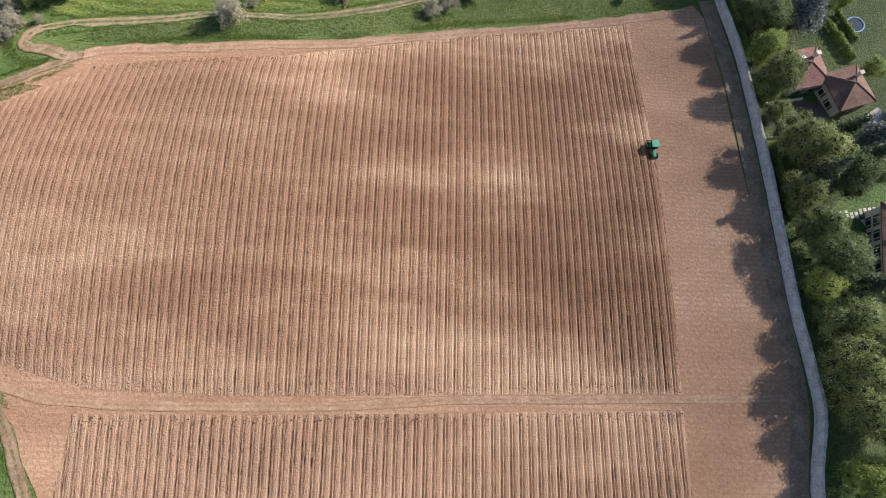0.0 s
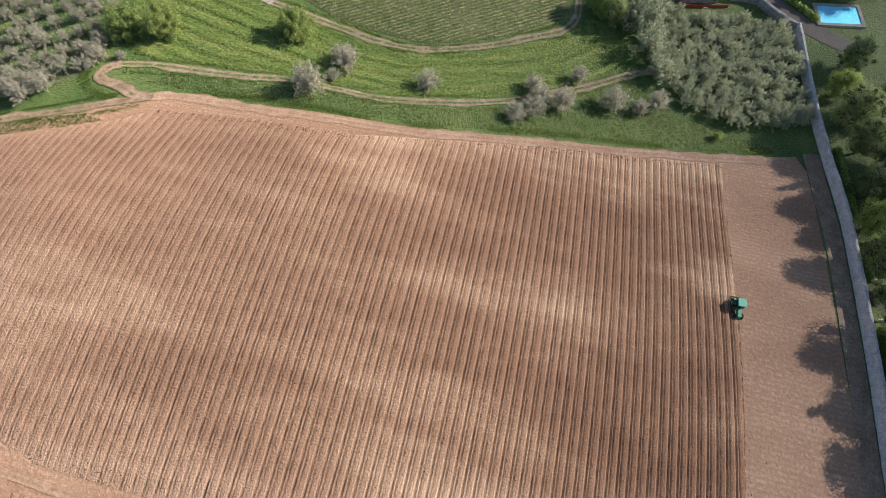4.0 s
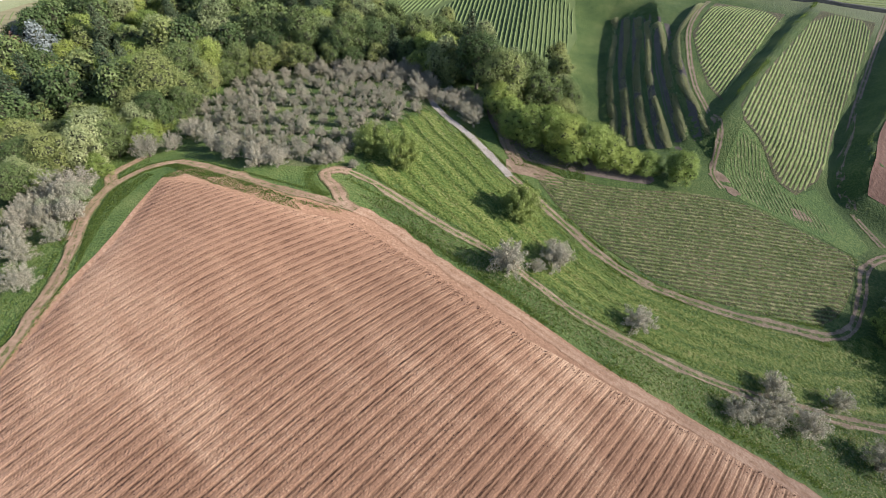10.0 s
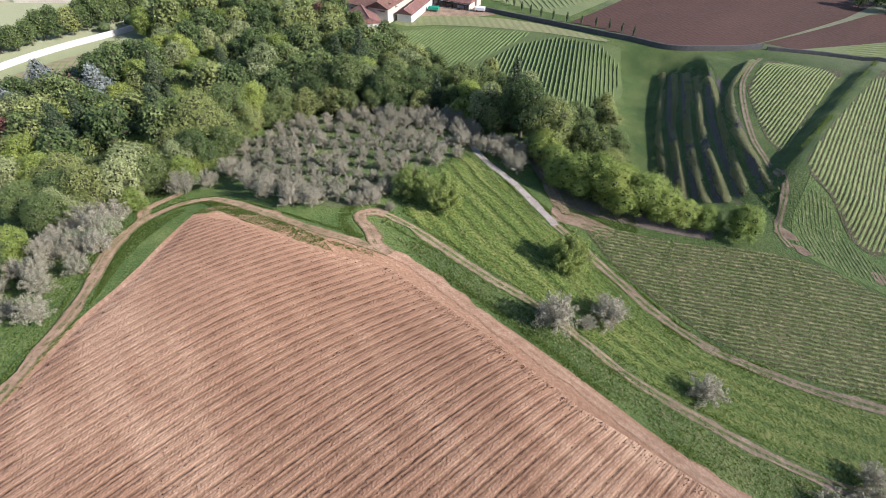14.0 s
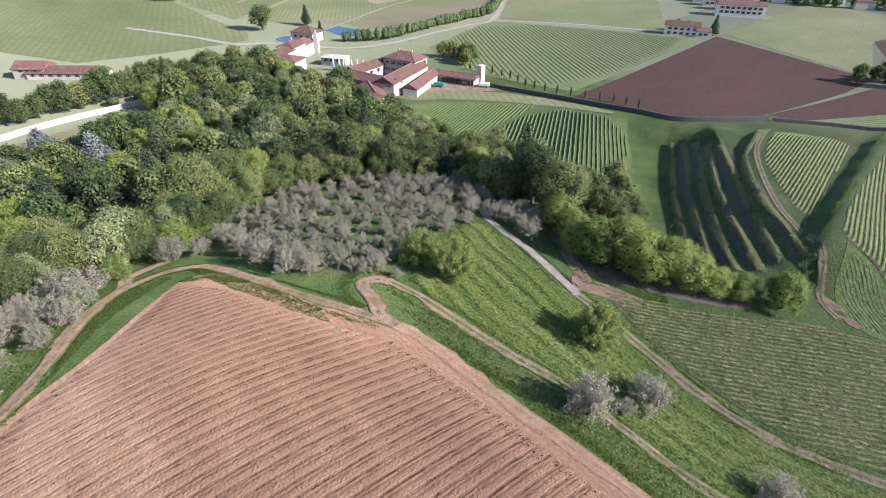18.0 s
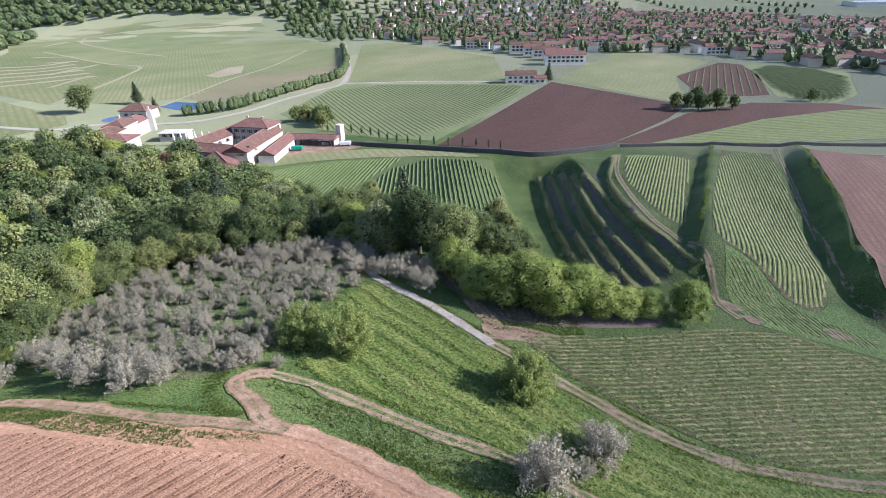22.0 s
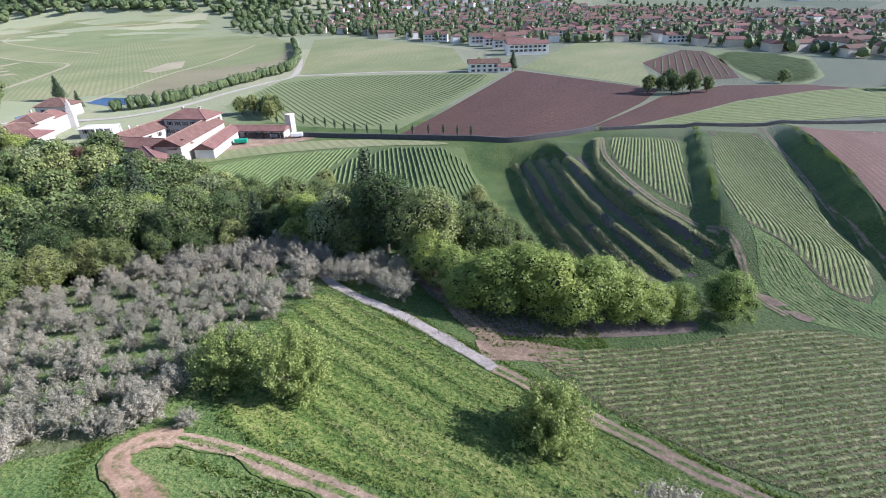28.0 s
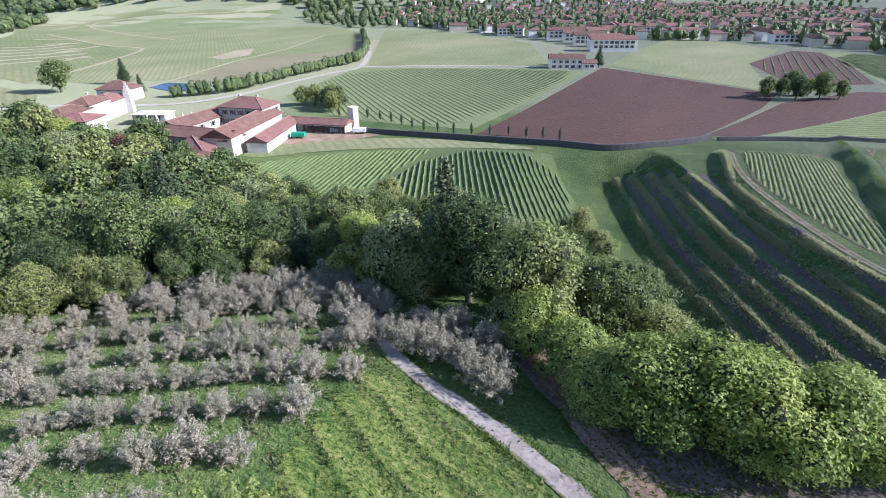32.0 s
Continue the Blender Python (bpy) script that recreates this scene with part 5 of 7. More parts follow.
for x, y in spread_in([(-118.5, 47), (-119.5, 54), (-123, 62), (-127, 71), (-136, 77), (-140, 60), (-134, 44), (-125, 37)], 5.0, rng, 400):
    plant("broad" if rng.random() > 0.35 else "pale", x, y, rng.uniform(0.75, 1.0), rng)
for x, y in spread_in([(-101, 45.5), (-105, 48), (-112, 47.5), (-118, 42), (-109, 38.5), (-103, 41)], 2.8, rng, 200):
    plant("olive" if rng.random() > 0.5 else "green_olive", x, y, rng.uniform(0.9, 1.15), rng, "large silvery olive tree beside the track")
# Village gardens along the road
for x, y in spread_in([(44, 170), (45, 186), (60, 192), (76, 170), (72, 150), (63, 149), (50, 155), (46, 162)], 5.0, rng, 260):
    if math.hypot(x - 59.5, y - 162.5) > 9:
        plant(("conifer", "broad", "bright", "cedar", "broad", "copper")[int(rng.integers(6))], x, y, rng.uniform(0.35, 0.65), rng, "garden tree among the village houses")
# Gardens beyond the wall
for x, y, s, key in ((65, 87.7, 0.95, "bright"), (64.8, 80.2, 0.95, "broad"), (65.8, 95.4, 1.0, "broad"), (66, 106.5, 0.95, "broad"), (75.3, 97, 0.95, "cedar"), (71.4, 104, 0.9, "conifer"), (84.4, 101.7, 0.8, "bright"), (78.5, 103, 0.9, "broad"),
                     (69, 99.5, 0.8, "conifer"), (64.8, 64.6, 1.0, "broad"), (72.7, 64, 0.65, "copper"), (68.5, 62, 1.05, "broad"), (66.8, 57, 1.05, "conifer"), (63.8, 53.5, 0.85, "broad"), (74.5, 66.5, 0.9, "conifer"), (77, 60.5, 1.05, "conifer"),
                     (72.5, 57.5, 1.0, "broad"), (81.5, 66, 0.8, "cedar"), (86, 62, 0.7, "broad"), (64.2, 46.5, 1.0, "broad"), (66.5, 41, 1.0, "broad"), (64, 36.3, 0.85, "bright"), (66, 30.5, 1.0, "broad"), (64.5, 22.1, 1.0, "broad"), (65, 15.7, 1.05, "broad"),
                     (70, 25, 0.9, "broad"), (71, 36, 0.9, "conifer"), (70, 12, 1.0, "broad"), (63.5, 5, 1.0, "bright"), (66, -6, 1.1, "broad"), (68, -16, 1.2, "broad"), (74, 20, 1.0, "broad"), (64.6, 73, 0.55, "broad"), (88, 84, 0.6, "bright"), (90, 72, 0.7, "broad"),
                     (64.5, 113, 0.95, "broad"), (63, 121, 0.85, "bright"), (66, 129, 0.85, "broad"), (72, 118, 0.9, "broad"), (57, 152, 0.7, "conifer"), (52.5, 160, 0.8, "conifer"), (51, 168, 0.5, "copper"), (52.3, 158, 0.35, "copper"), (37.6, 149, 0.25, "bright"), (50, 170, 0.8, "bright"),
                     (46.5, 175, 0.7, "cedar"), (49, 163, 0.6, "broad"), (62, 150, 0.7, "conifer"), (68, 158, 0.8, "conifer"), (70, 151, 0.7, "broad"), (10.0, 132.5, 0.95, "bright"), (12.4, 130.2, 0.7, "broad")):
    plant(key, x, y, s, rng)
for x, y, s in ((9.5, 139.5, 1.2), (10.5, 149.5, 1.5), (13.5, 147.5, 1.9), (12.8, 143, 1.5), (16, 142.5, 1.9), (15.4, 138, 1.8), (18, 136, 1.9), (19.5, 129.5, 1.9), (17.3, 131.5, 1.7), (21.5, 123, 1.8), (24.5, 117.5, 1.5), (14, 151.5, 1.5), (20.5, 133.5, 1.8)):
    plant("green_olive", x, y, s * 1.05, rng, "tall grey-green olive tree beside the track")
plant("broad_far", -358, 202, 1.5, rng, "tall round poplar beside the white road")
for x, y, k in ((-517, 198, 2.3), (-524, 205, 2.0), (-511, 203, 1.8), (-530, 197, 1.7)):
    plant("conifer", x, y, k * 0.9, rng, "huge dark old cedar at the corner of the pasture")
for x, y, s in ((-354, 231, 1.0), (-351.5, 230, 0.9), (-319, 220, 0.7)):
    plant("conifer", x, y, s, rng)
for i in range(16):
    f = i / 15
    plant("cypress", -205 + 88 * f, 233 + 3 * math.sin(f * 9) + f * 1.5, 0.85, rng)
for x, y in ((-228, 243), (-222, 246), (-218, 241), (-224, 250), (-213, 238), (-232, 240), (-216, 245)):
    plant("broad", x, y, 0.75, rng)
for x, y in ((-183, 401), (-160, 402)):
    plant("bright" if x < -170 else "conifer", x, y, 0.9, rng)
for x, y in ((-71, 350), (-66, 358), (-60, 351), (-52, 356), (-56, 364), (-45, 362), (-63, 366), (-10, 402), (40, 398), (52, 392), (60, 405), (48, 415)):
    plant("broad", x, y, rng.uniform(0.6, 0.95), rng)
for ks in KINDS.values():
    for k in ks:
        for o in k.children:
            bpy.data.objects.remove(o)
        bpy.data.objects.remove(k)

# ---- walls and buildings ----
def wall_along(name, line, thick, high, material, label, step=1.0, jit=0.05, kind="structure", seed=1, sink=0.4):
    """A wall with a rounded cap along a line, its courses uneven."""
    rng = np.random.default_rng(seed)
    p = flowing(line, step)
    d = np.gradient(p, axis=0)
    d /= np.hypot(d[:, 0], d[:, 1])[:, None] + 1e-9
    nrm = np.stack([-d[:, 1], d[:, 0]], 1)
    prof = [(-0.55, -sink), (-0.53, 0.35 * high), (-0.5, 0.7 * high), (-0.47, 0.93 * high), (-0.25, high), (0.25, high), (0.47, 0.93 * high), (0.5, 0.7 * high), (0.53, 0.35 * high), (0.55, -sink)]
    n, k = len(p), len(prof)
    o = np.array([a for a, _ in prof]) * thick + rng.normal(0, jit, (n, k)) * thick
    h = np.array([b for _, b in prof]) + rng.normal(0, jit, (n, k)) * np.array([0] + [1] * (k - 2) + [0]) * 0.6
    q = p[:, None] + nrm[:, None] * o[..., None]
    z = terrain(p[:, 0], p[:, 1])[:, None] + h
    verts = np.concatenate([q, z[..., None]], -1).reshape(-1, 3)
    i = np.arange(n * k).reshape(n, k)
    f = np.stack([i[:-1, :-1], i[1:, :-1], i[1:, 1:], i[:-1, 1:]], -1).reshape(-1, 4).tolist() + [i[0].tolist(), i[-1].tolist()[::-1]]
    return tagged(new(name, mesh_of(name, verts, f, material, False)), label, "wall", "", kind)


def roof_mesh(name, sx, sy, rise, over, material, hip=True, thick=0.22):
    """A pitched roof with eaves, ridge along x; hip: sloped ends too."""
    ax, ay = sx / 2 + over, sy / 2 + over
    rx = max(0.15, ax - ay) if hip else ax
    top = [(-rx, 0, rise), (rx, 0, rise)]
    eave = [(-ax, -ay, 0), (ax, -ay, 0), (ax, ay, 0), (-ax, ay, 0)]
    v = eave + top + [(x, y, z - thick) for x, y, z in eave]
    f = [(0, 1, 5, 4), (1, 2, 5), (2, 3, 4, 5), (3, 0, 4), (0, 6, 7, 1), (1, 7, 8, 2), (2, 8, 9, 3), (3, 9, 6, 0), (9, 8, 7, 6)]
    me = mesh_of(name, v, [list(x) for x in f], material, False)
    return me


def ridge_mesh(sx, sy, rise, over, hip=True):
    """The rounded ridge and hip tiles."""
    bm = bmesh.new()
    ax, ay = sx / 2 + over, sy / 2 + over
    rx = max(0.15, ax - ay) if hip else ax
    branch(bm, (-rx, 0, rise), (rx, 0, rise), 0.16, 0.16, 6)
    if hip:
        for x, y in ((-1, -1), (1, -1), (1, 1), (-1, 1)):
            branch(bm, (x * ax, y * ay, 0.02), (x * rx, 0, rise), 0.14, 0.14, 6)
    return done(bm, "ridge", RIDGE, True)


SHINGLE = surface("brick_shingles", [(0.17, 0.07, 0.05), (0.26, 0.12, 0.09)], 0.8, 6, 0.6, 0.8, 0.06)
RIDGE = surface("ridge_tiles", [(0.22, 0.13, 0.1), (0.32, 0.21, 0.16)], 1, 5, 0.5, 0.4, 0.03)
SHUTTER = surface("wood_shutters", [(0.1, 0.06, 0.04), (0.15, 0.09, 0.06)], 2, 8, 0.5, 0.2, 0.01)


def house(name, label, x, y, turn, sx, sy, high, rise, hip=True, walls=None, windows=(), chimney=(), group="", category="house", roof=None, over=0.5, door=None, base=None, ridge=True):
    """Walls, roof, windows (side, along, up, wide, tall), chimneys. Side: 0 south, 1 east, 2 north, 3 west of its own axes."""
    z = float(np.min(terrain(np.array([x, x - sx / 3, x + sx / 3]), np.array([y, y - sy / 3, y + sy / 3])))) if base is None else base
    h = thing(name, label, category, pose(x, y, z - 0.1, 0, 0, turn), group)
    bm = bmesh.new()
    box(bm, 0, 0, high / 2 - 0.75, sx, sy, high + 1.5)
    if not hip:
        for e in (-1, 1):
            v = [bm.verts.new(c) for c in ((e * (sx / 2 - 0.01), -sy / 2, high), (e * (sx / 2 - 0.01), sy / 2, high), (e * (sx / 2 - 0.01), 0, high + rise * sy / (sy + 2 * over)), (e * (sx / 2 - 0.3), -sy / 2, high), (e * (sx / 2 - 0.3), sy / 2, high), (e * (sx / 2 - 0.3), 0, high + rise * sy / (sy + 2 * over)))]
            bm.faces.new((v[0], v[1], v[2]))
            bm.faces.new((v[5], v[4], v[3]))
            bm.faces.new((v[0], v[2], v[5], v[3]))
            bm.faces.new((v[1], v[4], v[5], v[2]))
    part("wall", done(bm, "wall", walls or PLASTER), h)
    r = part("roof", roof_mesh("roof", sx, sy, rise, over, roof or TILE, hip), h, "", pose(0, 0, high + 0.02))
    if ridge:
        part("ridge", ridge_mesh(sx, sy, rise, over, hip), r)
    for cx, cy in chimney:
        bm = bmesh.new()
        box(bm, 0, 0, 0.5, 0.7, 0.6, 1.8)
        box(bm, 0, 0, 1.5, 0.95, 0.85, 0.16)
        part("chimney", done(bm, "chimney", PLASTER), r, "", pose(cx, cy, rise * 0.6))
    for side, along, up, wide, tall in windows:
        m = pose(0, 0, 0, 0, 0, 90 * side) @ pose(along, -(sy if side % 2 == 0 else sx) / 2, up)
        bm = bmesh.new()
        box(bm, 0, -0.03, 0, wide + 0.24, 0.12, tall + 0.24)
        w = part("window", done(bm, "window", WHITE), h, "", m)
        bm = bmesh.new()
        box(bm, 0, -0.1, 0, wide, 0.04, tall)
        part("pane", done(bm, "pane", GLASS), w)
        for e in (-1, 1):
            bm = bmesh.new()
            box(bm, e * (wide * 0.75 + 0.1), -0.08, 0, wide * 0.45, 0.05, tall + 0.1)
            part("shutter", done(bm, "shutter", SHUTTER), w)
    if door:
        side, along, wide, tall = door
        m = pose(0, 0, 0, 0, 0, 90 * side) @ pose(along, -(sy if side % 2 == 0 else sx) / 2, tall / 2 + 0.1)
        bm = bmesh.new()
        box(bm, 0, -0.03, 0, wide, 0.12, tall, 0.02)
        part("door", done(bm, "door", SHUTTER), h, "", m)
    return h


LIME = surface("aged_limewash", [(0.42, 0.395, 0.35), (0.58, 0.555, 0.51)], 0.3, 2, 0.5, 0.2, 0.02, dusty=0.25)
wall_along("stone_wall", WALL_LINE, 0.8, 2.4, WALL_STONE, "long rough pale-grey stone wall beside the lane", seed=3)
wall_along("stone_wall", [(55.1, 138.1), (50, 141.5), (46.2, 145), (40.5, 144.8)], 1.1, 2.0, STONE, "stone wall along the road bend", seed=4)
wall_along("white_wall", [(-240, 20), (-244, 40), (-247, 50), (-250.5, 60), (-253.4, 73), (-256.4, 98), (-262, 116)], 0.5, 2.1, LIME, "long white plastered boundary wall", 3.0, 0.01, seed=5)
wall_along("field_wall", [(-183, 219), (-170, 221.5), (-152, 225), (-120, 229.5), (-99, 235), (-84.9, 250.8), (-79, 262.5)], 0.8, 1.8, DARK_STONE, "dark stone wall along the vineyard edge", 2.0, 0.04, seed=6)
wall_along("field_wall", [(-77, 262), (-60, 274), (-40, 285), (-10, 302), (20, 320)], 0.8, 1.3, DARK_STONE, "low stone wall above the strip fields", 2.0, 0.05, seed=7)

# Villa garden houses beyond the stone wall
ROWW = lambda side, n, gap, up, w=1.0, h=1.4: [(side, (i - (n - 1) / 2) * gap, up, w, h) for i in range(n)]
cream = house("house", "cream house with a hipped terracotta tile roof", 72.3, 83, 11, 7.2, 7.8, 4.6, 2.0, True, windows=ROWW(0, 2, 3, 2.0) + ROWW(3, 2, 3, 2.0), chimney=((1.5, 1.5),), door=(0, 2.8, 1.0, 2.1))
bm = bmesh.new()
box(bm, 0, 0, 0, 0.8, 1.1, 0.12, 0.02)
part("skylight", done(bm, "skylight", WHITE), cream, "white roof window", pose(-0.6, 1.9, 5.86, -24, 0, 0))
house("house", "pale blue-grey house with a hipped tile roof", 80.1, 78.2, 16, 7.2, 7.8, 4.4, 2.0, True, windows=ROWW(0, 2, 3, 2.0) + ROWW(3, 2, 3, 2.0), chimney=((1.5, 1.5),), door=(0, 2.8, 1.0, 2.1))
house("house", "white villa with a dark tile roof behind trees", 82, 44, 80, 14, 9, 5, 2.2, True, walls=WHITE, windows=ROWW(2, 4, 3, 3.2) + ROWW(2, 4, 3, 1.2), chimney=((2, 1),))
house("house", "large brick-red house with a shingled hip roof", 59.5, 162.5, 24, 13, 10, 6, 3.2, True, walls=PLASTER, roof=SHINGLE, windows=ROWW(0, 3, 2.6, 4.3) + ROWW(0, 3, 2.6, 1.6), chimney=((2, 2),))
house("house", "white village house with a brown tile roof", 66, 176, 20, 11, 9, 6, 2.4, True, walls=WHITE, windows=ROWW(0, 3, 3, 4.3) + ROWW(0, 3, 3, 1.6), chimney=((2, 1),))
house("house", "pale village house among garden trees", 52, 181, 110, 12, 9, 5.5, 2.3, False, walls=PLASTER, windows=ROWW(2, 3, 3, 3.8) + ROWW(0, 3, 3, 1.6), chimney=((2, 1),))
patch("garden_lawn", [(70, 52), (86, 60), (90, 52), (84, 48.5), (76.6, 47), (71.5, 48.5)], 1.5, 0.06, GRASS, "mown green garden lawn", "lawn")
patch("patio", [(64, 76.2), (70, 78), (77.5, 76.5), (76.7, 71), (62.8, 69.6)], 1.2, 0.08, LANE, "dark paved garden patio", "patio")
strip("village_road", [(39, 175), (40, 162), (42.6, 154.5), (46.8, 149.3), (51.6, 145), (57, 140.6), (63, 137.5), (72, 134)], 4.5, 0.12, LANE, "grey asphalt village road", "road", ragged=0.02, seed=20)

# Garden details behind the wall
PAVER = surface("pale_pavers", [(0.34, 0.31, 0.3), (0.5, 0.47, 0.45)], 1.5, 6, 0.5, 0.3, 0.02, random_tint=0.15, dusty=0.25)
bm = bmesh.new()
box(bm, 0, 0, 0, 0.62, 0.62, 0.12, 0.02)
SLAB = done(bm, "slab", PAVER)
court = thing("paved_court", "small garden court of square pale slabs in grass", "paving", ground_at(65.6, 52))
for i in range(7):
    for j in range(6):
        x, y = (i - 3) * 0.8 + 0.15 * (j - 2.5), (j - 2.5) * 0.8 - 0.2 * (i - 3)
        part("slab", SLAB, court, "", pose(x, y, float(terrain(65.6 + x, 52 + y)) - float(terrain(65.6, 52)) + 0.08, 0, 0, -12))
steps = thing("stepping_stones", "line of square pale stepping stones across the lawn", "paving", ground_at(77, 51))
for i in range(26):
    x, y = -6 + 12 * (i // 2) / 12 + 0.0, -0.6 + 1.6 * (i // 2) / 12 - (0.55 if i // 2 in (5, 6) else 0.0) + 0.75 * (i % 2)
    part("slab", SLAB, steps, "", pose(x, y, float(terrain(77 + x, 51 + y)) - float(terrain(77, 51)) + 0.1, 0, 0, 8))
patch("terrace", [(77.4, 50), (83.4, 51.8), (86, 45), (79.2, 46.6)], 1.0, 0.14, PAVER, "pale paved terrace beside the villa", "terrace", cut=0)
for k, line in enumerate(([(64.4, 76.3), (68.9, 77), (72.6, 77.6)], [(63.3, 68), (66, 68.5), (68.8, 69.1)], [(66.4, 76.2), (66.6, 73), (66.9, 70.2)])):
    wall_along("garden_wall", line, 0.28, 0.9, LIME, "low pale garden wall on the patio", 0.8, 0.02, seed=60 + k)
house("garden_shed", "lean-to shed with a flat pale roof beside the house", 84.6, 71.6, 32, 5.4, 2.6, 2.3, 0.35, False, walls=LIME, roof=PAVER, category="shed", ridge=False, over=0.2, door=(0, 0.8, 0.9, 2.0))
tramp = thing("trampoline", "round garden trampoline with a blue padded rim", "trampoline", ground_at(88.6, 96.6))
bm = bmesh.new()
ring = [(1.9 * math.cos(k * math.pi / 8), 1.9 * math.sin(k * math.pi / 8), 0.9) for k in range(16)]
for a, b in zip(ring, ring[1:] + ring[:1]):
    branch(bm, a, b, 0.16, 0.16, 6)
part("rim", done(bm, "rim", surface("blue_padding", [(0.1, 0.2, 0.4), (0.2, 0.32, 0.5)], 2, 8, 0.5, 0.1, 0.01, 0.5), True), tramp, "blue padded rim")
bm = bmesh.new()
bmesh.ops.create_circle(bm, cap_ends=True, segments=16, radius=1.85, matrix=pose(0, 0, 0.88))
bmesh.ops.solidify(bm, geom=bm.faces[:], thickness=0.03)
part("mat", done(bm, "mat", GLASS), tramp, "black woven mat")
for k in range(4):
    bm = bmesh.new()
    branch(bm, (1.8 * math.cos(k * math.pi / 2), 1.8 * math.sin(k * math.pi / 2), -0.2), (1.85 * math.cos(k * math.pi / 2), 1.85 * math.sin(k * math.pi / 2), 0.9), 0.05, 0.05, 6)
    part("leg", done(bm, "leg", DARK_STONE), tramp)

# Swimming pool
pool = thing("swimming_pool", "bright blue garden swimming pool with a pale kerb", "pool", pose(65.5, 144.8, float(terrain(65.5, 144.8)), 0, 0, 8))
bm = bmesh.new()
for cx, cy, sx, sy in ((0, 3.1, 11, 0.8), (0, -3.1, 11, 0.8), (5.1, 0, 0.8, 5.4), (-5.1, 0, 0.8, 5.4)):
    box(bm, cx, cy, 0.1, sx, sy, 0.7, 0.03)
part("kerb", done(bm, "kerb", CONCRETE), pool)
bm = bmesh.new()
box(bm, 0, 0, 0.05, 9.4, 5.4, 0.5)
part("water", done(bm, "water", POOL), pool)

# Ruined farm building under repair
RUIN_BASE = float(terrain(30, 150))
ruin = thing("ruined_house", "roofless stone house ruin under repair", "ruin", pose(30, 150, RUIN_BASE))


def ruin_wall(a, b, high, thick=0.7, seed=1):
    """One broken run of wall from a to b, its top ragged."""
    length = math.dist(a, b)
    cx, cy = (a[0] + b[0]) / 2, (a[1] + b[1]) / 2
    bm = bmesh.new()
    box(bm, 0, 0, high / 2 - 0.5, length + thick, thick, high + 1)
    bmesh.ops.subdivide_edges(bm, edges=bm.edges[:], cuts=6, use_grid_fill=True)
    rr = random.Random(seed)
    drop = [rr.uniform(0, 0.28) * high for _ in range(9)]
    for v in bm.verts:
        if v.co.z > high * 0.6:
            v.co.z -= drop[int((v.co.x / (length + thick) + 0.5) * 8)] * (v.co.z / high)
        v.co.x += rr.uniform(-0.06, 0.06)
        v.co.y += rr.uniform(-0.06, 0.06)
    m = pose(cx - 30, cy - 150, float(terrain(cx, cy)) - RUIN_BASE, 0, 0, math.degrees(math.atan2(b[1] - a[1], b[0] - a[0])))
    part("ruin_wall", done(bm, "ruin_wall", STONE), ruin, "", m)


for i, (line, high) in enumerate((([(22.1, 156.7), (29.9, 158.9), (29.4, 161.9), (22.1, 160), (22.1, 156.7)], 3.2), ([(28.8, 141.6), (31, 148.5), (33.1, 154.9)], 4.6), ([(33.1, 154.9), (37.5, 156.7), (37.4, 150), (36.7, 143), (28.8, 141.6)], 3.4),
                                  ([(37.8, 157.8), (41.7, 156.3), (41.2, 149.3), (39, 149.4), (37.8, 157.8)], 3.6), ([(31, 148.5), (37.2, 149.4)], 2.6))):
    for j, (p, q) in enumerate(zip(line, line[1:])):
        ruin_wall(p, q, high, 0.7, 10 * i + j)
for k in range(8):
    f = k / 7
    a, b = Vector((37.9 + 1.3 * f - 30, 157.6 - 7.8 * f - 150, 3.4)), Vector((41.7 - 0.4 * f - 30, 156.2 - 6.6 * f - 150, 3.2))
    bm = bmesh.new()
    branch(bm, a, (a + b) / 2 + Vector((0, 0, 0.9)), 0.12, 0.12, 5)
    branch(bm, (a + b) / 2 + Vector((0, 0, 0.9)), b, 0.12, 0.12, 5)
    part("rafter", done(bm, "rafter", WOOD), ruin, "bare brown roof timber")
bm = bmesh.new()
branch(bm, (8.9, 7.1, 4.25), (10.6, -0.2, 4.2), 0.12, 0.12, 5)
part("ridge_beam", done(bm, "ridge_beam", WOOD), ruin, "bare brown roof timber")
patch("cobbled_ramp", [(31.6, 183), (32.2, 170), (33.8, 163.2), (37.8, 164.4), (36.4, 172), (34.6, 184)], 0.7, 0.12, STONE, "rough cobbled ramp beside the village road", "paving", 0.0, 1.0, lambda x, y, u, v, inner: np.random.default_rng(3).normal(0, 0.07, x.shape), cut=0)
BLUE = surface("blue_sheet", [(0.12, 0.16, 0.3), (0.4, 0.45, 0.55)], 0.5, 2, 0.5, 0.3, 0.05)
for cx, cy, sx, sy in ((33.2, 145.4, 3.2, 2.6), (34.9, 147.6, 2.4, 1.8), (38.3, 146.6, 2.0, 2.4)):
    bm = bmesh.new()
    box(bm, 0, 0, 0.35, sx, sy, 0.9, 0.15)
    bmesh.ops.subdivide_edges(bm, edges=bm.edges[:], cuts=2, use_grid_fill=True)
    rr = random.Random(int(cx * 10))
    for v in bm.verts:
        v.co += Vector((rr.uniform(-0.1, 0.1), rr.uniform(-0.1, 0.1), rr.uniform(-0.15, 0.15)))
    t = thing("covered_pallet", "stack of building material under a blue-grey sheet", "pallet", ground_at(cx, cy, 12), "covered pallets")
    part("tarpaulin", done(bm, "tarpaulin", BLUE), t)
patch("ruin_yard", [(20.8, 156), (25.6, 141), (29, 141.4), (33, 154.5), (37, 157), (30, 158.5), (22, 156.4)], 1.0, 0.1, EARTH, "trodden bare earth inside the ruin", "ground", cut=0)
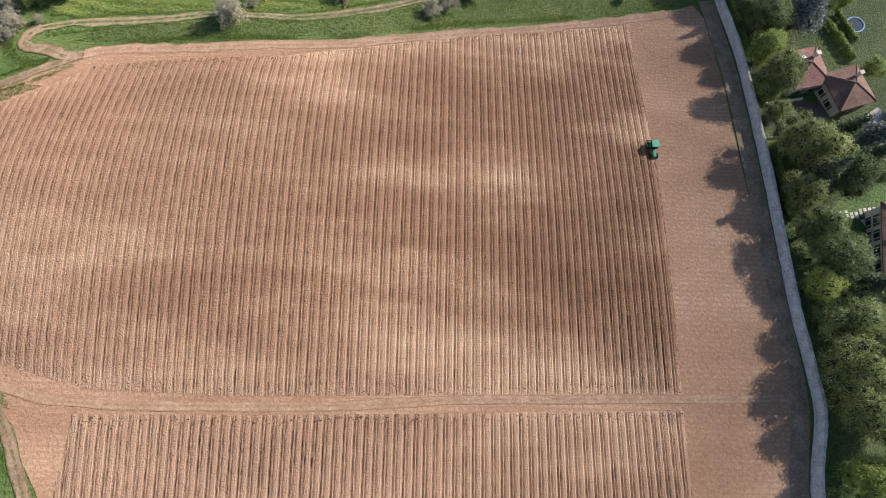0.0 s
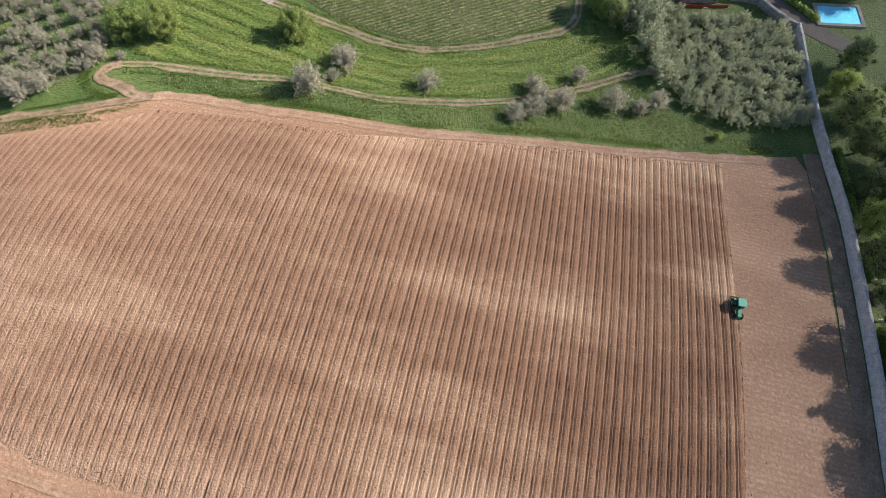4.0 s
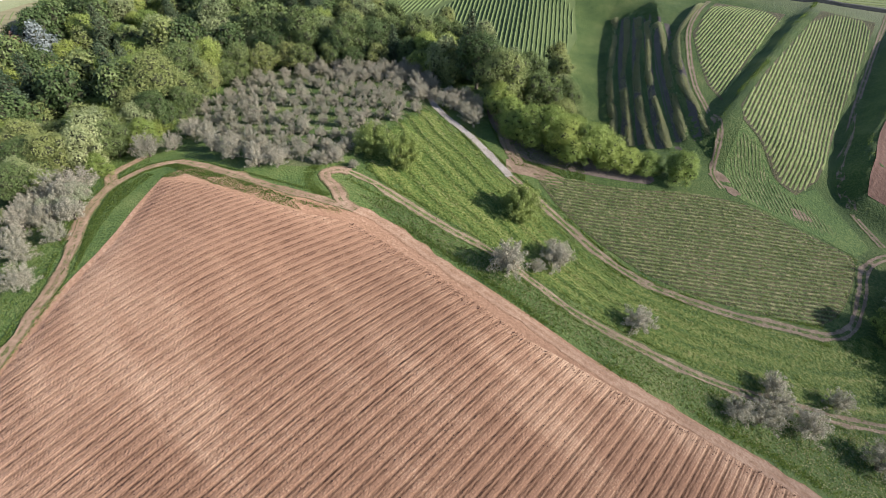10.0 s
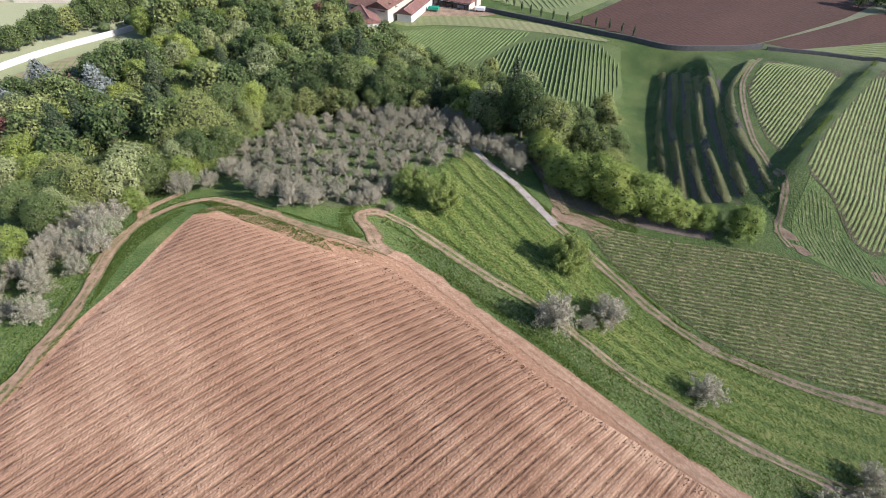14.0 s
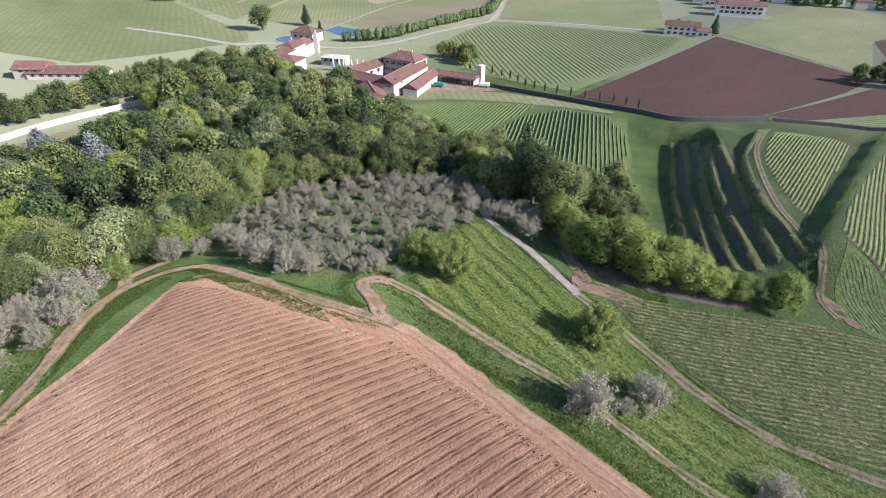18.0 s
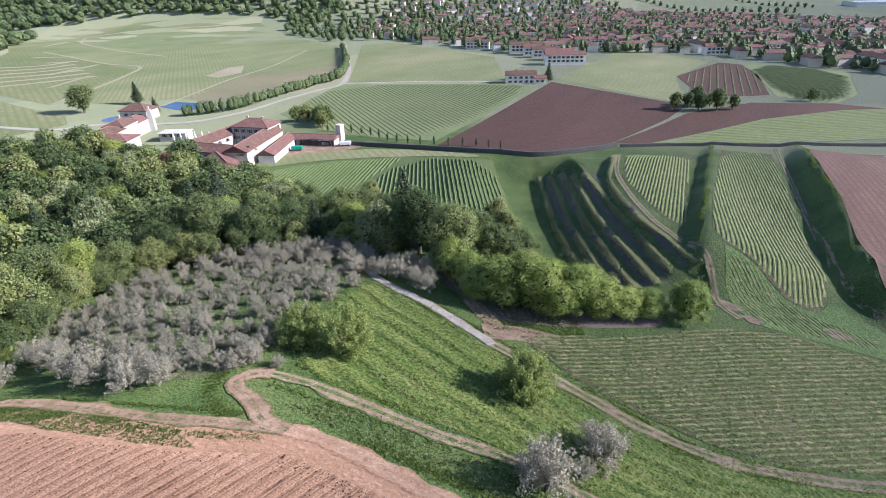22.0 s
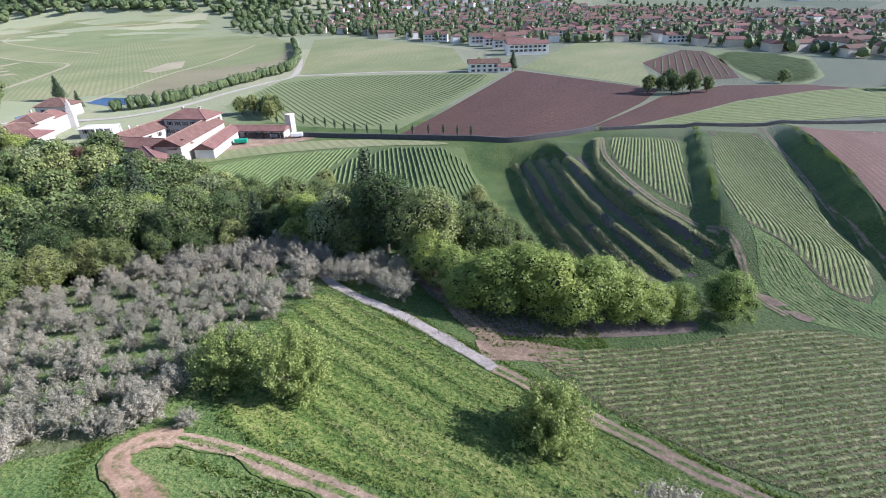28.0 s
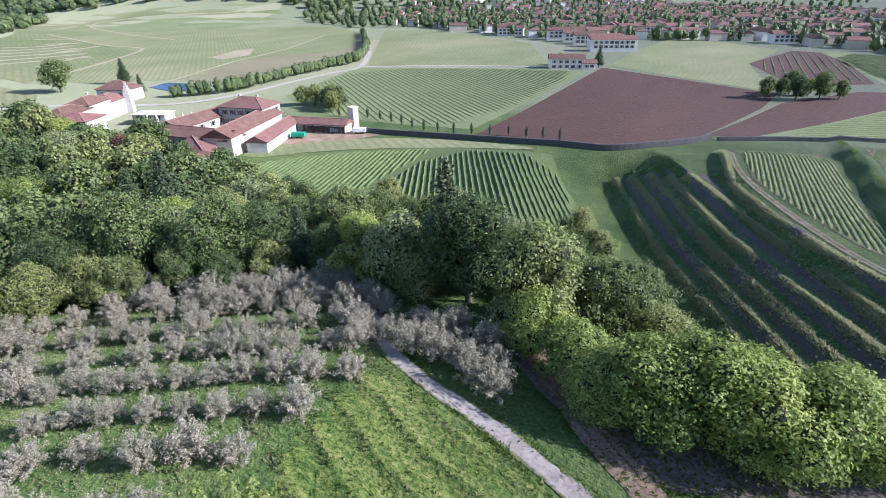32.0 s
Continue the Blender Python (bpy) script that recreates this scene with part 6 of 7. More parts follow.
RED_NET = surface("red_net", [(0.35, 0.04, 0.03), (0.5, 0.07, 0.04)], 2, 9, 0.5, 0.2, 0.01)
for k, line in enumerate(([(25.7, 139.6), (31.9, 140.2), (39.8, 142)], [(18.3, 157.2), (19.3, 154.6)])):
    tagged(wall_along("barrier_net", line, 0.1, 0.8, RED_NET, "red plastic safety net round the ruin", 1.5, 0.1, "", 8 + k), category="barrier")
wall_along("stone_wall", [(20.1, 155.9), (22.6, 148.5), (25.4, 140.2)], 0.9, 2.6, STONE, "tall pale stone yard wall of the ruin", seed=9)
wall_along("stone_wall", [(29.7, 183), (32.9, 173.4), (35, 163.6), (39.3, 164.8)], 1.0, 1.8, STONE, "broad rubble stone wall beside the village road", seed=14)


# ---- village gardens ----
def hedge_row(line, high, wide, label, seed):
    """A clipped hedge: one body of leaves along a line."""
    rng = np.random.default_rng(seed)
    p = flowing(line, wide * 0.6)
    z = terrain(p[:, 0], p[:, 1])
    c = np.concatenate([np.c_[p, z + high * k] for k in (0.35, 0.75)])
    c += rng.normal(0, 0.08 * wide, c.shape)
    r = np.full(len(c), wide * 0.5) * rng.uniform(0.8, 1.1, len(c))
    v, f = leaves(rng, c, r, 150 * len(c), 0.13, high / wide * 0.6)
    verts, faces, n = [v], f.tolist(), len(v)
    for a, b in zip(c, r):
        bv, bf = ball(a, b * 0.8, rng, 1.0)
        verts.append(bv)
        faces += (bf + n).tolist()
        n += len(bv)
    base = Vector((p[0, 0], p[0, 1], z[0]))
    h = thing("hedge", label, "hedge", Matrix.Translation(base), "garden hedges")
    part("foliage", mesh_of("foliage", np.vstack(verts) - np.array(base), faces, HEDGE_LEAF, False), h)


for k, (line, high, wide) in enumerate((([(42.4, 162.3), (44, 158.3), (46, 154.2), (48.5, 151), (52.2, 148.4)], 1.6, 1.3), ([(44.7, 162.5), (49.7, 160.2), (53.5, 158.7)], 1.8, 1.4), ([(82.5, 97.8), (84.5, 92.7), (85.9, 87.8)], 1.6, 1.2),
                                        ([(85.5, 99.8), (87.8, 92.9)], 1.6, 1.2), ([(62.8, 50), (62.9, 58), (63.2, 66)], 1.7, 1.2), ([(63.4, 90), (63, 98), (62.2, 106)], 1.8, 1.3), ([(70.6, 49.2), (76.6, 46.2), (84, 47.6)], 1.2, 0.9), ([(53, 147.4), (57, 144.6), (60, 142)], 1.4, 1.2))):
    hedge_row(line, high, wide, "clipped green garden hedge", 90 + k)


def car(x, y, turn, colour, label):
    paint = surface("car_paint", [colour, tuple(min(1, c * 1.15) for c in colour)], 2, 9, 0.5, 0, 0.0, 0.3, spec=0.5)
    c = thing("car", label, "car", pose(x, y, float(terrain(x, y)) + 0.16, 0, 0, turn), "parked cars")
    bm = bmesh.new()
    box(bm, 0, 0, 0.55, 4.2, 1.75, 0.62, 0.14)
    part("body", done(bm, "body", paint), c)
    bm = bmesh.new()
    r = box(bm, -0.25, 0, 1.08, 2.4, 1.5, 0.56)
    for v in r["verts"]:
        if v.co.z > 1.1:
            v.co.x, v.co.y = -0.25 + (v.co.x + 0.25) * 0.72, v.co.y * 0.86
    part("cabin", done(bm, "cabin", GLASS), c)
    bm = bmesh.new()
    box(bm, -0.25, 0, 1.37, 1.7, 1.28, 0.05, 0.02)
    part("roof", done(bm, "roof", paint), c)
    for sx in (-1.3, 1.3):
        for sy in (-0.8, 0.8):
            part("wheel", done(wheel_mesh(0.31, 0.22), "wheel", SHUTTER), c, "", pose(sx, sy, 0.31, 0, 0, 90))


PENDING_CARS = ((36.2, 183, 105, (0.7, 0.7, 0.7), "white car parked beside the stone wall"), (38.4, 169, 97, (0.55, 0.57, 0.6), "silver car on the village road"), (40.2, 159.6, 108, (0.1, 0.5, 0.62), "teal blue car beside the ruin"))


# ---- tractor ----
def wheel_mesh(r, w):
    bm = bmesh.new()
    bmesh.ops.create_cone(bm, segments=20, radius1=r, radius2=r, depth=w, cap_ends=True, matrix=Matrix.Rotation(radians(90), 4, "Y"))
    bmesh.ops.bevel(bm, geom=[e for e in bm.edges if abs(e.verts[0].co.x - e.verts[1].co.x) < 1e-4], offset=w * 0.2, segments=2, affect="EDGES")
    for i in range(16):
        a = i * math.pi / 8
        box(bm, w * 0.2 * (1 if i % 2 else -1), math.cos(a) * r, math.sin(a) * r, w * 0.5, 0.08, 0.08)
    return bm


def tractor(x, y, turn):
    green = surface("tractor_green", [(0.02, 0.13, 0.07), (0.035, 0.19, 0.1)], 3, 12, 0.5, 0.05, 0.005, 0.35, spec=0.5)
    black = surface("tyre_rubber", [(0.015, 0.015, 0.015), (0.04, 0.035, 0.03)], 3, 14, 0.5, 0.4, 0.01)
    pale = surface("cab_roof_paint", [(0.04, 0.2, 0.13), (0.07, 0.26, 0.18)], 3, 12, 0.5, 0.05, 0.005, 0.4)
    t = thing("tractor", "green farm tractor with a teal cab roof ploughing the field edge", "tractor", pose(x, y, float(terrain(x, y)) + 0.1, 0, 0, turn) @ Matrix.Scale(0.86, 4))
    bm = bmesh.new()
    box(bm, 0, 1.35, 1.15, 0.8, 2.0, 0.8, 0.12)
    box(bm, 0, 2.33, 1.05, 0.72, 0.12, 0.6, 0.04)
    part("hood", done(bm, "hood", green), t)
    bm = bmesh.new()
    box(bm, 0, 0.6, 0.75, 0.55, 3.4, 0.4, 0.05)
    box(bm, 0, -0.9, 0.8, 1.3, 0.5, 0.5, 0.08)
    part("chassis", done(bm, "chassis", black), t)
    bm = bmesh.new()
    for sx in (-0.7, 0.7):
        for sy in (-1.05, 0.3):
            box(bm, sx, sy, 1.9, 0.09, 0.09, 1.3)
    box(bm, 0, -0.4, 1.25, 1.45, 1.5, 0.1)
    cab = part("cab", done(bm, "cab", black), t)
    bm = bmesh.new()
    box(bm, 0, -0.38, 2.6, 1.65, 1.75, 0.2, 0.08)
    part("cab_roof", done(bm, "cab_roof", pale), cab)
    bm = bmesh.new()
    box(bm, 0, -0.38, 1.9, 1.36, 1.32, 1.15, 0.03)
    part("cab_glass", done(bm, "cab_glass", GLASS), cab)
    for sx in (-1, 1):
        bm = bmesh.new()
        box(bm, sx * 0.85, -0.75, 1.55, 0.5, 1.3, 0.12, 0.05)
        part("mudguard", done(bm, "mudguard", green), t)
        for px, py, r, w in ((0.88, -0.75, 0.82, 0.5), (0.8, 1.75, 0.58, 0.38)):
            wh = part("wheel", done(wheel_mesh(r, w), "wheel", black, False), t, "black rubber tractor tyre", pose(sx * px, py, r))
            bm = bmesh.new()
            bmesh.ops.create_cone(bm, segments=16, radius1=r * 0.52, radius2=r * 0.4, depth=w + 0.04, cap_ends=True, matrix=Matrix.Rotation(radians(90), 4, "Y"))
            part("rim", done(bm, "rim", pale), wh)
    bm = bmesh.new()
    branch(bm, (0.45, 1.0, 1.4), (0.45, 1.0, 2.5), 0.06, 0.06, 8)
    part("exhaust", done(bm, "exhaust", black), t)
    bm = bmesh.new()
    box(bm, 0, -2.0, 0.75, 1.9, 0.14, 0.14, 0.02)
    box(bm, 0, -1.6, 0.75, 0.12, 0.9, 0.12)
    for i in range(4):
        branch(bm, (-0.75 + i * 0.5, -2.0, 0.75), (-0.75 + i * 0.5, -2.25, -0.1), 0.05, 0.03, 5)
        box(bm, -0.75 + i * 0.5, -2.3, 0.02, 0.24, 0.3, 0.08, 0.02)
    part("plough", done(bm, "plough", black), t, "dark steel plough")
    return t


tractor(38.0, 64.4, 180)
for spec in PENDING_CARS:
    car(*spec)

# ---- the villa and its farm ----
FARM = dict(group="villa farm", category="farm building")
house("farm_building", "long plastered farm wing with a tile roof", -206, 191.5, 113, 33, 9, 6.0, 2.4, False, windows=ROWW(2, 8, 3.8, 4.4) + ROWW(2, 8, 3.8, 1.6), **FARM)
house("farm_building", "lower barn with a brown tile roof and white wall", -199.2, 196.8, 117, 27, 6.5, 3.4, 1.8, False, windows=ROWW(2, 4, 5, 1.5, 1.2, 1.2), walls=WHITE, **FARM)
house("farm_building", "front farm wing with a tile roof", -210, 178.5, 13, 25, 8, 5.0, 2.2, False, windows=ROWW(0, 5, 4.4, 3), **FARM)
house("farm_building", "rear farm wing with a tile roof", -226.5, 188, 103, 24, 8, 5.5, 2.3, False, windows=ROWW(0, 4, 5, 4), **FARM)
house("manor_house", "tall manor house with rows of windows and a tile roof", -218.5, 203.5, 18, 17, 11, 8.5, 2.6, True, windows=ROWW(0, 5, 3.1, 6.8) + ROWW(0, 5, 3.1, 3.8) + ROWW(1, 3, 3.1, 6.8), group="villa farm", category="house", chimney=((3, 1), (-4, 1)))
house("farm_building", "small barn with a tile roof at the edge of the wood", -200.5, 170.5, 155, 17, 9, 3.8, 2.0, False, walls=WHITE, **FARM)
house("farm_shed", "open tile-roofed cart shed", -196.5, 213.5, 20, 23, 6.5, 3.2, 1.4, False, windows=ROWW(0, 6, 3.5, 1.5, 2.4, 2.2), group="villa farm", category="shed")
wall_along("white_wall", [(-233, 178), (-236, 192), (-238, 205)], 0.5, 3.5, WHITE, "white garden wall beside the farm court", 3.0, 0.01, seed=12)
for k, (x, y, long, high) in enumerate(((-272.5, 168, 15, 6.5), (-279.5, 179, 13, 7.5), (-286, 189, 12, 6.2))):
    house("villa", "white villa wing with a brown tile roof", x, y, 122, long, 9, high, 2.2, True, walls=LIME, windows=ROWW(2, 4, 3.2, high - 1.7) + ROWW(2, 4, 3.2, high - 4.6) + ROWW(3, 2, 3.4, high - 1.7), group="villa", category="villa", chimney=((3, 1.5),) if k == 1 else ())
house("villa", "white villa block with a stepped front", -258, 164, 30, 15, 10, 7, 1.8, True, walls=LIME, windows=ROWW(0, 4, 3.4, 5) + ROWW(0, 4, 3.4, 2), group="villa", category="villa")
house("villa", "white terrace pavilion of the villa", -257, 190, 30, 12, 7, 4, 0.7, True, walls=LIME, roof=LIME, windows=ROWW(0, 3, 3.4, 3), group="villa", category="villa", ridge=False)
house("chapel_house", "brown-roofed house by the pond", -315, 208.5, 24, 15, 10.5, 5, 3, True, windows=ROWW(0, 3, 4, 3), category="house")
for i in range(9):
    s = thing("garden_statue", "white stone figure on a garden parapet", "statue", ground_at(-248 + i * 2.6, 183 + i * 1.7, 30), "garden statues")
    bm = bmesh.new()
    box(bm, 0, 0, 2.0, 0.9, 0.9, 4.4, 0.08)
    branch(bm, (0, 0, 4.2), (0, 0, 6.2), 0.45, 0.2, 8)
    part("pillar", done(bm, "pillar", WHITE), s)
house("farmhouse", "white farmhouse with a tile roof alone in the fields", -176, 392, 28, 20, 8, 5.6, 2.2, False, walls=WHITE, windows=ROWW(0, 5, 3.6, 4) + ROWW(0, 5, 3.6, 1.4), chimney=((3, 1),))
house("farmhouse", "low tile-roofed annexe of the lone farmhouse", -164, 396, 28, 8, 7, 3.5, 1.6, False, walls=WHITE, windows=ROWW(0, 2, 3, 1.8))
house("house", "long low house with a tile roof by the boundary wall", -318, 87, 47, 34, 9, 3, 2.4, False, walls=PLASTER, windows=ROWW(0, 8, 4, 2.2))
house("house", "white country house on the hill road", -815, 196, 20, 38, 14, 8, 3, True, walls=WHITE, windows=ROWW(0, 8, 4, 5.5) + ROWW(0, 8, 4, 2))
house("house", "white gabled house with a tile roof by the road", -330, 76, 47, 14, 10, 4.5, 2.6, False, walls=PLASTER, windows=ROWW(0, 3, 3, 4))
patch("young_vineyard", [(-232, 32), (-243, 60), (-245, 88), (-240, 104), (-228, 98), (-210, 64), (-200, 42)], 3, 0.08, TAN_FIELD, "thin young vineyard inside the white wall", "vineyard")
rows_on("vine_rows", [(-232, 34), (-242, 60), (-244, 88), (-240, 102), (-228, 96), (-211, 64), (-202, 44)], 60, 2.2, 0.3, 0.35, VINE, "young vine rows inside the white wall", 1.8, 41, 0.1, even=0.7)
bm = bmesh.new()
box(bm, 0, 0, 3.5, 2.6, 2.6, 8, 0.06)
box(bm, 0, 0, 7.6, 3.0, 3.0, 0.3, 0.05)
tower = thing("silo_tower", "square pale tower beside the farmyard", "tower", ground_at(-187, 221.5))
part("shaft", done(bm, "shaft", PLASTER), tower)
belfry = thing("bell_tower", "white stepped bell turret of the villa", "tower", ground_at(-284, 196, 40))
bm = bmesh.new()
for k, (w, h0, h1) in enumerate(((2.6, -1, 7.5), (2.0, 7.5, 9), (1.4, 9, 10.2), (0.7, 10.2, 11.4))):
    box(bm, 0, 0, (h0 + h1) / 2, w, w, h1 - h0, 0.08)
part("turret", done(bm, "turret", LIME), belfry)
patch("pond", [(-333, 231), (-337, 244), (-309, 251), (-305, 238), (-312, 230)], 3, 0.15, WATER, "blue rectangular pond", "pond", cut=0)
patch("forecourt_pool", [(-329, 193), (-334, 205), (-323, 206), (-313, 197)], 3, 0.15, WATER, "still blue water basin before the villa", "pond", cut=1)
for x, y, c in ((-195, 203, (0.02, 0.25, 0.15)), (-188, 214, (0.15, 0.15, 0.16)), (-181, 217.5, (0.6, 0.6, 0.6))):
    v = thing("trailer", "farm trailer parked in the yard", "trailer", ground_at(x, y, 35, -0.12), "parked trailers")
    bm = bmesh.new()
    box(bm, 0, 0, 1.2, 4.5, 2.2, 1.3, 0.08)
    part("body", done(bm, "body", surface("trailer_paint", [c, tuple(a * 1.3 for a in c)], 2, 9, 0.5, 0.1, 0.01, 0.5)), v)
    for sx in (-1.2, 1.2):
        for sy in (-0.95, 0.95):
            part("wheel", done(wheel_mesh(0.45, 0.3), "wheel", SHUTTER), v, "", pose(sx, sy, 0.45, 0, 0, 90))

# ---- the town ----
rng = np.random.default_rng(77)
TOWN_KINDS = []
for i, (sx, sy, h, rise, hip) in enumerate(((14, 9, 6, 2.2, False), (11, 10, 6.5, 2.2, True), (18, 9, 6, 2.2, False), (24, 10, 7, 2.4, False), (12, 11, 8.5, 2.4, True), (32, 11, 8, 2.4, False))):
    wins = ROWW(0, max(2, int(sx / 4)), 3.6, h - 1.8, 1.2, 1.6) + ROWW(0, max(2, int(sx / 4)), 3.6, h - 4.6, 1.2, 1.6) if i in (3, 5) else ()
    TOWN_KINDS.append(house("town_house", "pale plastered town house with a red tile roof", 0, 0, 0, sx, sy, h, rise, hip, windows=wins, group="town houses", walls=WHITE if i % 2 else PLASTER, base=-500, ridge=False, over=0.4))
TOWN = [(-520, 640), (-430, 600), (-300, 560), (-215, 530), (-130, 590), (-90, 600), (40, 520), (130, 500), (330, 640), (300, 860), (100, 1000), (-200, 1150), (-480, 1200), (-640, 980)]
town_places = spread_in(TOWN, 20, rng, 9000)
for x, y in town_places[np.argsort(np.hypot(town_places[:, 0] + 60, town_places[:, 1] - 90))][:285]:
    k = int(rng.choice([0, 1, 2, 3, 4, 5], p=[0.28, 0.26, 0.2, 0.12, 0.1, 0.04]))
    copy_thing(TOWN_KINDS[k], pose(x, y, float(terrain(x, y)) - 0.1, 0, 0, float(rng.choice([28, 118, 35, 112])) + rng.normal(0, 6)))
for x, y, k in ((-178, 486, 5), (-192, 510, 3), (-208, 522, 3), (-222, 535, 3), (-236, 545, 5)):
    copy_thing(TOWN_KINDS[k], pose(x, y, float(terrain(x, y)) - 0.1, 0, 0, 28))
def far_roofs(places, seed):
    """The houses at the back of the town, joined."""
    rng = np.random.default_rng(seed)
    wv, wf, rv, rf = [], [], [], []
    for x, y in places:
        sx, sy, hh, a = rng.uniform(9, 22), rng.uniform(8, 11), rng.uniform(5, 8), radians(float(rng.choice([28, 118])) + rng.normal(0, 8))
        z = float(terrain(x, y))
        c, s = math.cos(a), math.sin(a)
        put = lambda pts: [(x + u * c - v * s, y + u * s + v * c, z + w) for u, v, w in pts]
        n = len(wv)
        wv += put([(-sx / 2, -sy / 2, 0), (sx / 2, -sy / 2, 0), (sx / 2, sy / 2, 0), (-sx / 2, sy / 2, 0), (-sx / 2, -sy / 2, hh), (sx / 2, -sy / 2, hh), (sx / 2, sy / 2, hh), (-sx / 2, sy / 2, hh)])
        wf += [[n, n + 1, n + 5, n + 4], [n + 1, n + 2, n + 6, n + 5], [n + 2, n + 3, n + 7, n + 6], [n + 3, n, n + 4, n + 7]]
        n = len(rv)
        ax, ay = sx / 2 + 0.5, sy / 2 + 0.5
        rv += put([(-ax, -ay, hh), (ax, -ay, hh), (ax, ay, hh), (-ax, ay, hh), (-ax * 0.7, 0, hh + 2.2), (ax * 0.7, 0, hh + 2.2)])
        rf += [[n, n + 1, n + 5, n + 4], [n + 1, n + 2, n + 5], [n + 2, n + 3, n + 4, n + 5], [n + 3, n, n + 4]]
    tagged(new("far_town_walls", mesh_of("far_town_walls", wv, wf, WHITE, False)), "pale walls of the houses at the back of the town", "town", "", "stuff")
    tagged(new("far_town_roofs", mesh_of("far_town_roofs", rv, rf, TILE, False)), "red tile roofs at the back of the town", "town", "", "stuff")


near_first = town_places[np.argsort(np.hypot(town_places[:, 0] + 60, town_places[:, 1] - 90))]
far_roofs(near_first[285:], 78)
SHED = surface("pale_shed_roof", [(0.5, 0.52, 0.55), (0.68, 0.7, 0.72)], 0.1, 1, 0.5, 0.1, 0.02)
for i in range(22):
    x, y = rng.uniform(-520, 900), rng.uniform(1500, 2600)
    house("warehouse", "long pale flat-roofed warehouse on the plain", x, y, 28, rng.uniform(50, 110), rng.uniform(25, 45), 8, 1.2, False, walls=SHED, roof=SHED, group="warehouses", category="warehouse", ridge=False)
for k in TOWN_KINDS:
    for o in list(k.children_recursive):
        bpy.data.objects.remove(o)
    bpy.data.objects.remove(k)


# ---- far woods and hedges ----
def woods(name, places, low, high, material, label, seed, clumps=26, size=1.5, girth=0.42):
    """Many far crowns in one mesh."""
    rng = np.random.default_rng(seed)
    verts, faces, n = [], [], 0
    places = np.array(places)
    for (x, y), z in zip(places, terrain(places[:, 0], places[:, 1])):
        h, w = rng.uniform(low, high), rng.uniform(low, high) * girth
        bv, bf = ball(np.array([x, y, z + h * 0.5]), 1.0, rng, 1.0)
        c = np.array([x, y, z + h * 0.5])
        bv = c + (bv - c) * np.array([w, w, h * 0.55])
        verts.append(bv)
        faces += (bf + n).tolist()
        n += len(bv)
        d = rng.normal(size=(clumps, 3))
        d /= np.linalg.norm(d, axis=1)[:, None]
        p = c + d * np.array([w, w, h * 0.55]) * rng.uniform(0.85, 1.1, (clumps, 1))
        t = np.cross(d, rng.normal(size=(clumps, 3)))
        t /= np.linalg.norm(t, axis=1)[:, None]
        b = np.cross(d, t)
        s = size * rng.uniform(0.5, 1.2, (clumps, 1)) * h / 10
        q = np.stack([p - t * s, p - b * s, p + t * s, p + b * s], 1).reshape(-1, 3)
        verts.append(q)
        faces += (np.arange(len(q)).reshape(-1, 4) + n).tolist()
        n += len(q)
    return tagged(new(name, mesh_of(name, np.vstack(verts), faces, material, False)), label, "woods", "", "stuff")


woods("town_trees", spread_in(TOWN, 8, rng, 9000)[:2400], 6, 12, FAR_LEAF, "dark green trees between the town houses", 31, 60, 0.8)
woods("park_trees", spread_in([(-640, 620), (-500, 560), (-440, 600), (-330, 580), (-380, 760), (-600, 900), (-800, 900)], 15, rng, 2500)[:380], 7, 14, FAR_LEAF, "dense green park trees beside the town", 32, 70, 0.9)
HILL = [(-1500, 330), (-1250, 400), (-1088, 470), (-940, 550), (-840, 600), (-736, 650), (-668, 662), (-620, 650), (-640, 760), (-800, 900), (-1100, 950), (-1700, 800)]
woods("hill_forest", np.vstack([spread_in(HILL, 13, rng, 9000)[:2600], spread_in([(-545, 208), (-600, 246), (-735, 292), (-975, 455), (-1500, 330), (-1300, 250), (-910, 272), (-700, 226)], 13, rng, 3000)]), 9, 16, FAR_LEAF, "dense green forest on the far hillside", 33, 44, 1.3, 0.6)
belts = []
for _ in range(46):
    a = rng.uniform(-900, 1500), rng.uniform(650, 3200)
    n, g = int(rng.integers(8, 34)), rng.uniform(-0.5, 0.5)
    for i in range(n):
        belts.append((a[0] + i * 14 * math.cos(g), a[1] + i * 14 * math.sin(g) + rng.normal(0, 4)))
belts = [b for b in belts if not bool(inside(b[0], b[1], TOWN))]
woods("field_hedges", belts, 6, 12, FAR_LEAF, "lines of trees across the far plain", 34, 12, 2.0)
hedge = flowing([(-297, 222), (-286, 243), (-293, 283), (-299, 324), (-302, 349), (-337, 402), (-437, 514)], 3.6)
woods("avenue_trees", hedge + rng.normal(0, 0.6, hedge.shape), 5, 7.5, FAR_LEAF, "clipped trees along the gravel road", 35, 70, 0.7)
woods("scrub", spread_in([(-258, 90), (-262, 118), (-290, 140), (-300, 110), (-280, 80)], 7, rng, 400), 4, 8, FAR_LEAF, "scrub beside the white wall", 36, 80, 0.7)


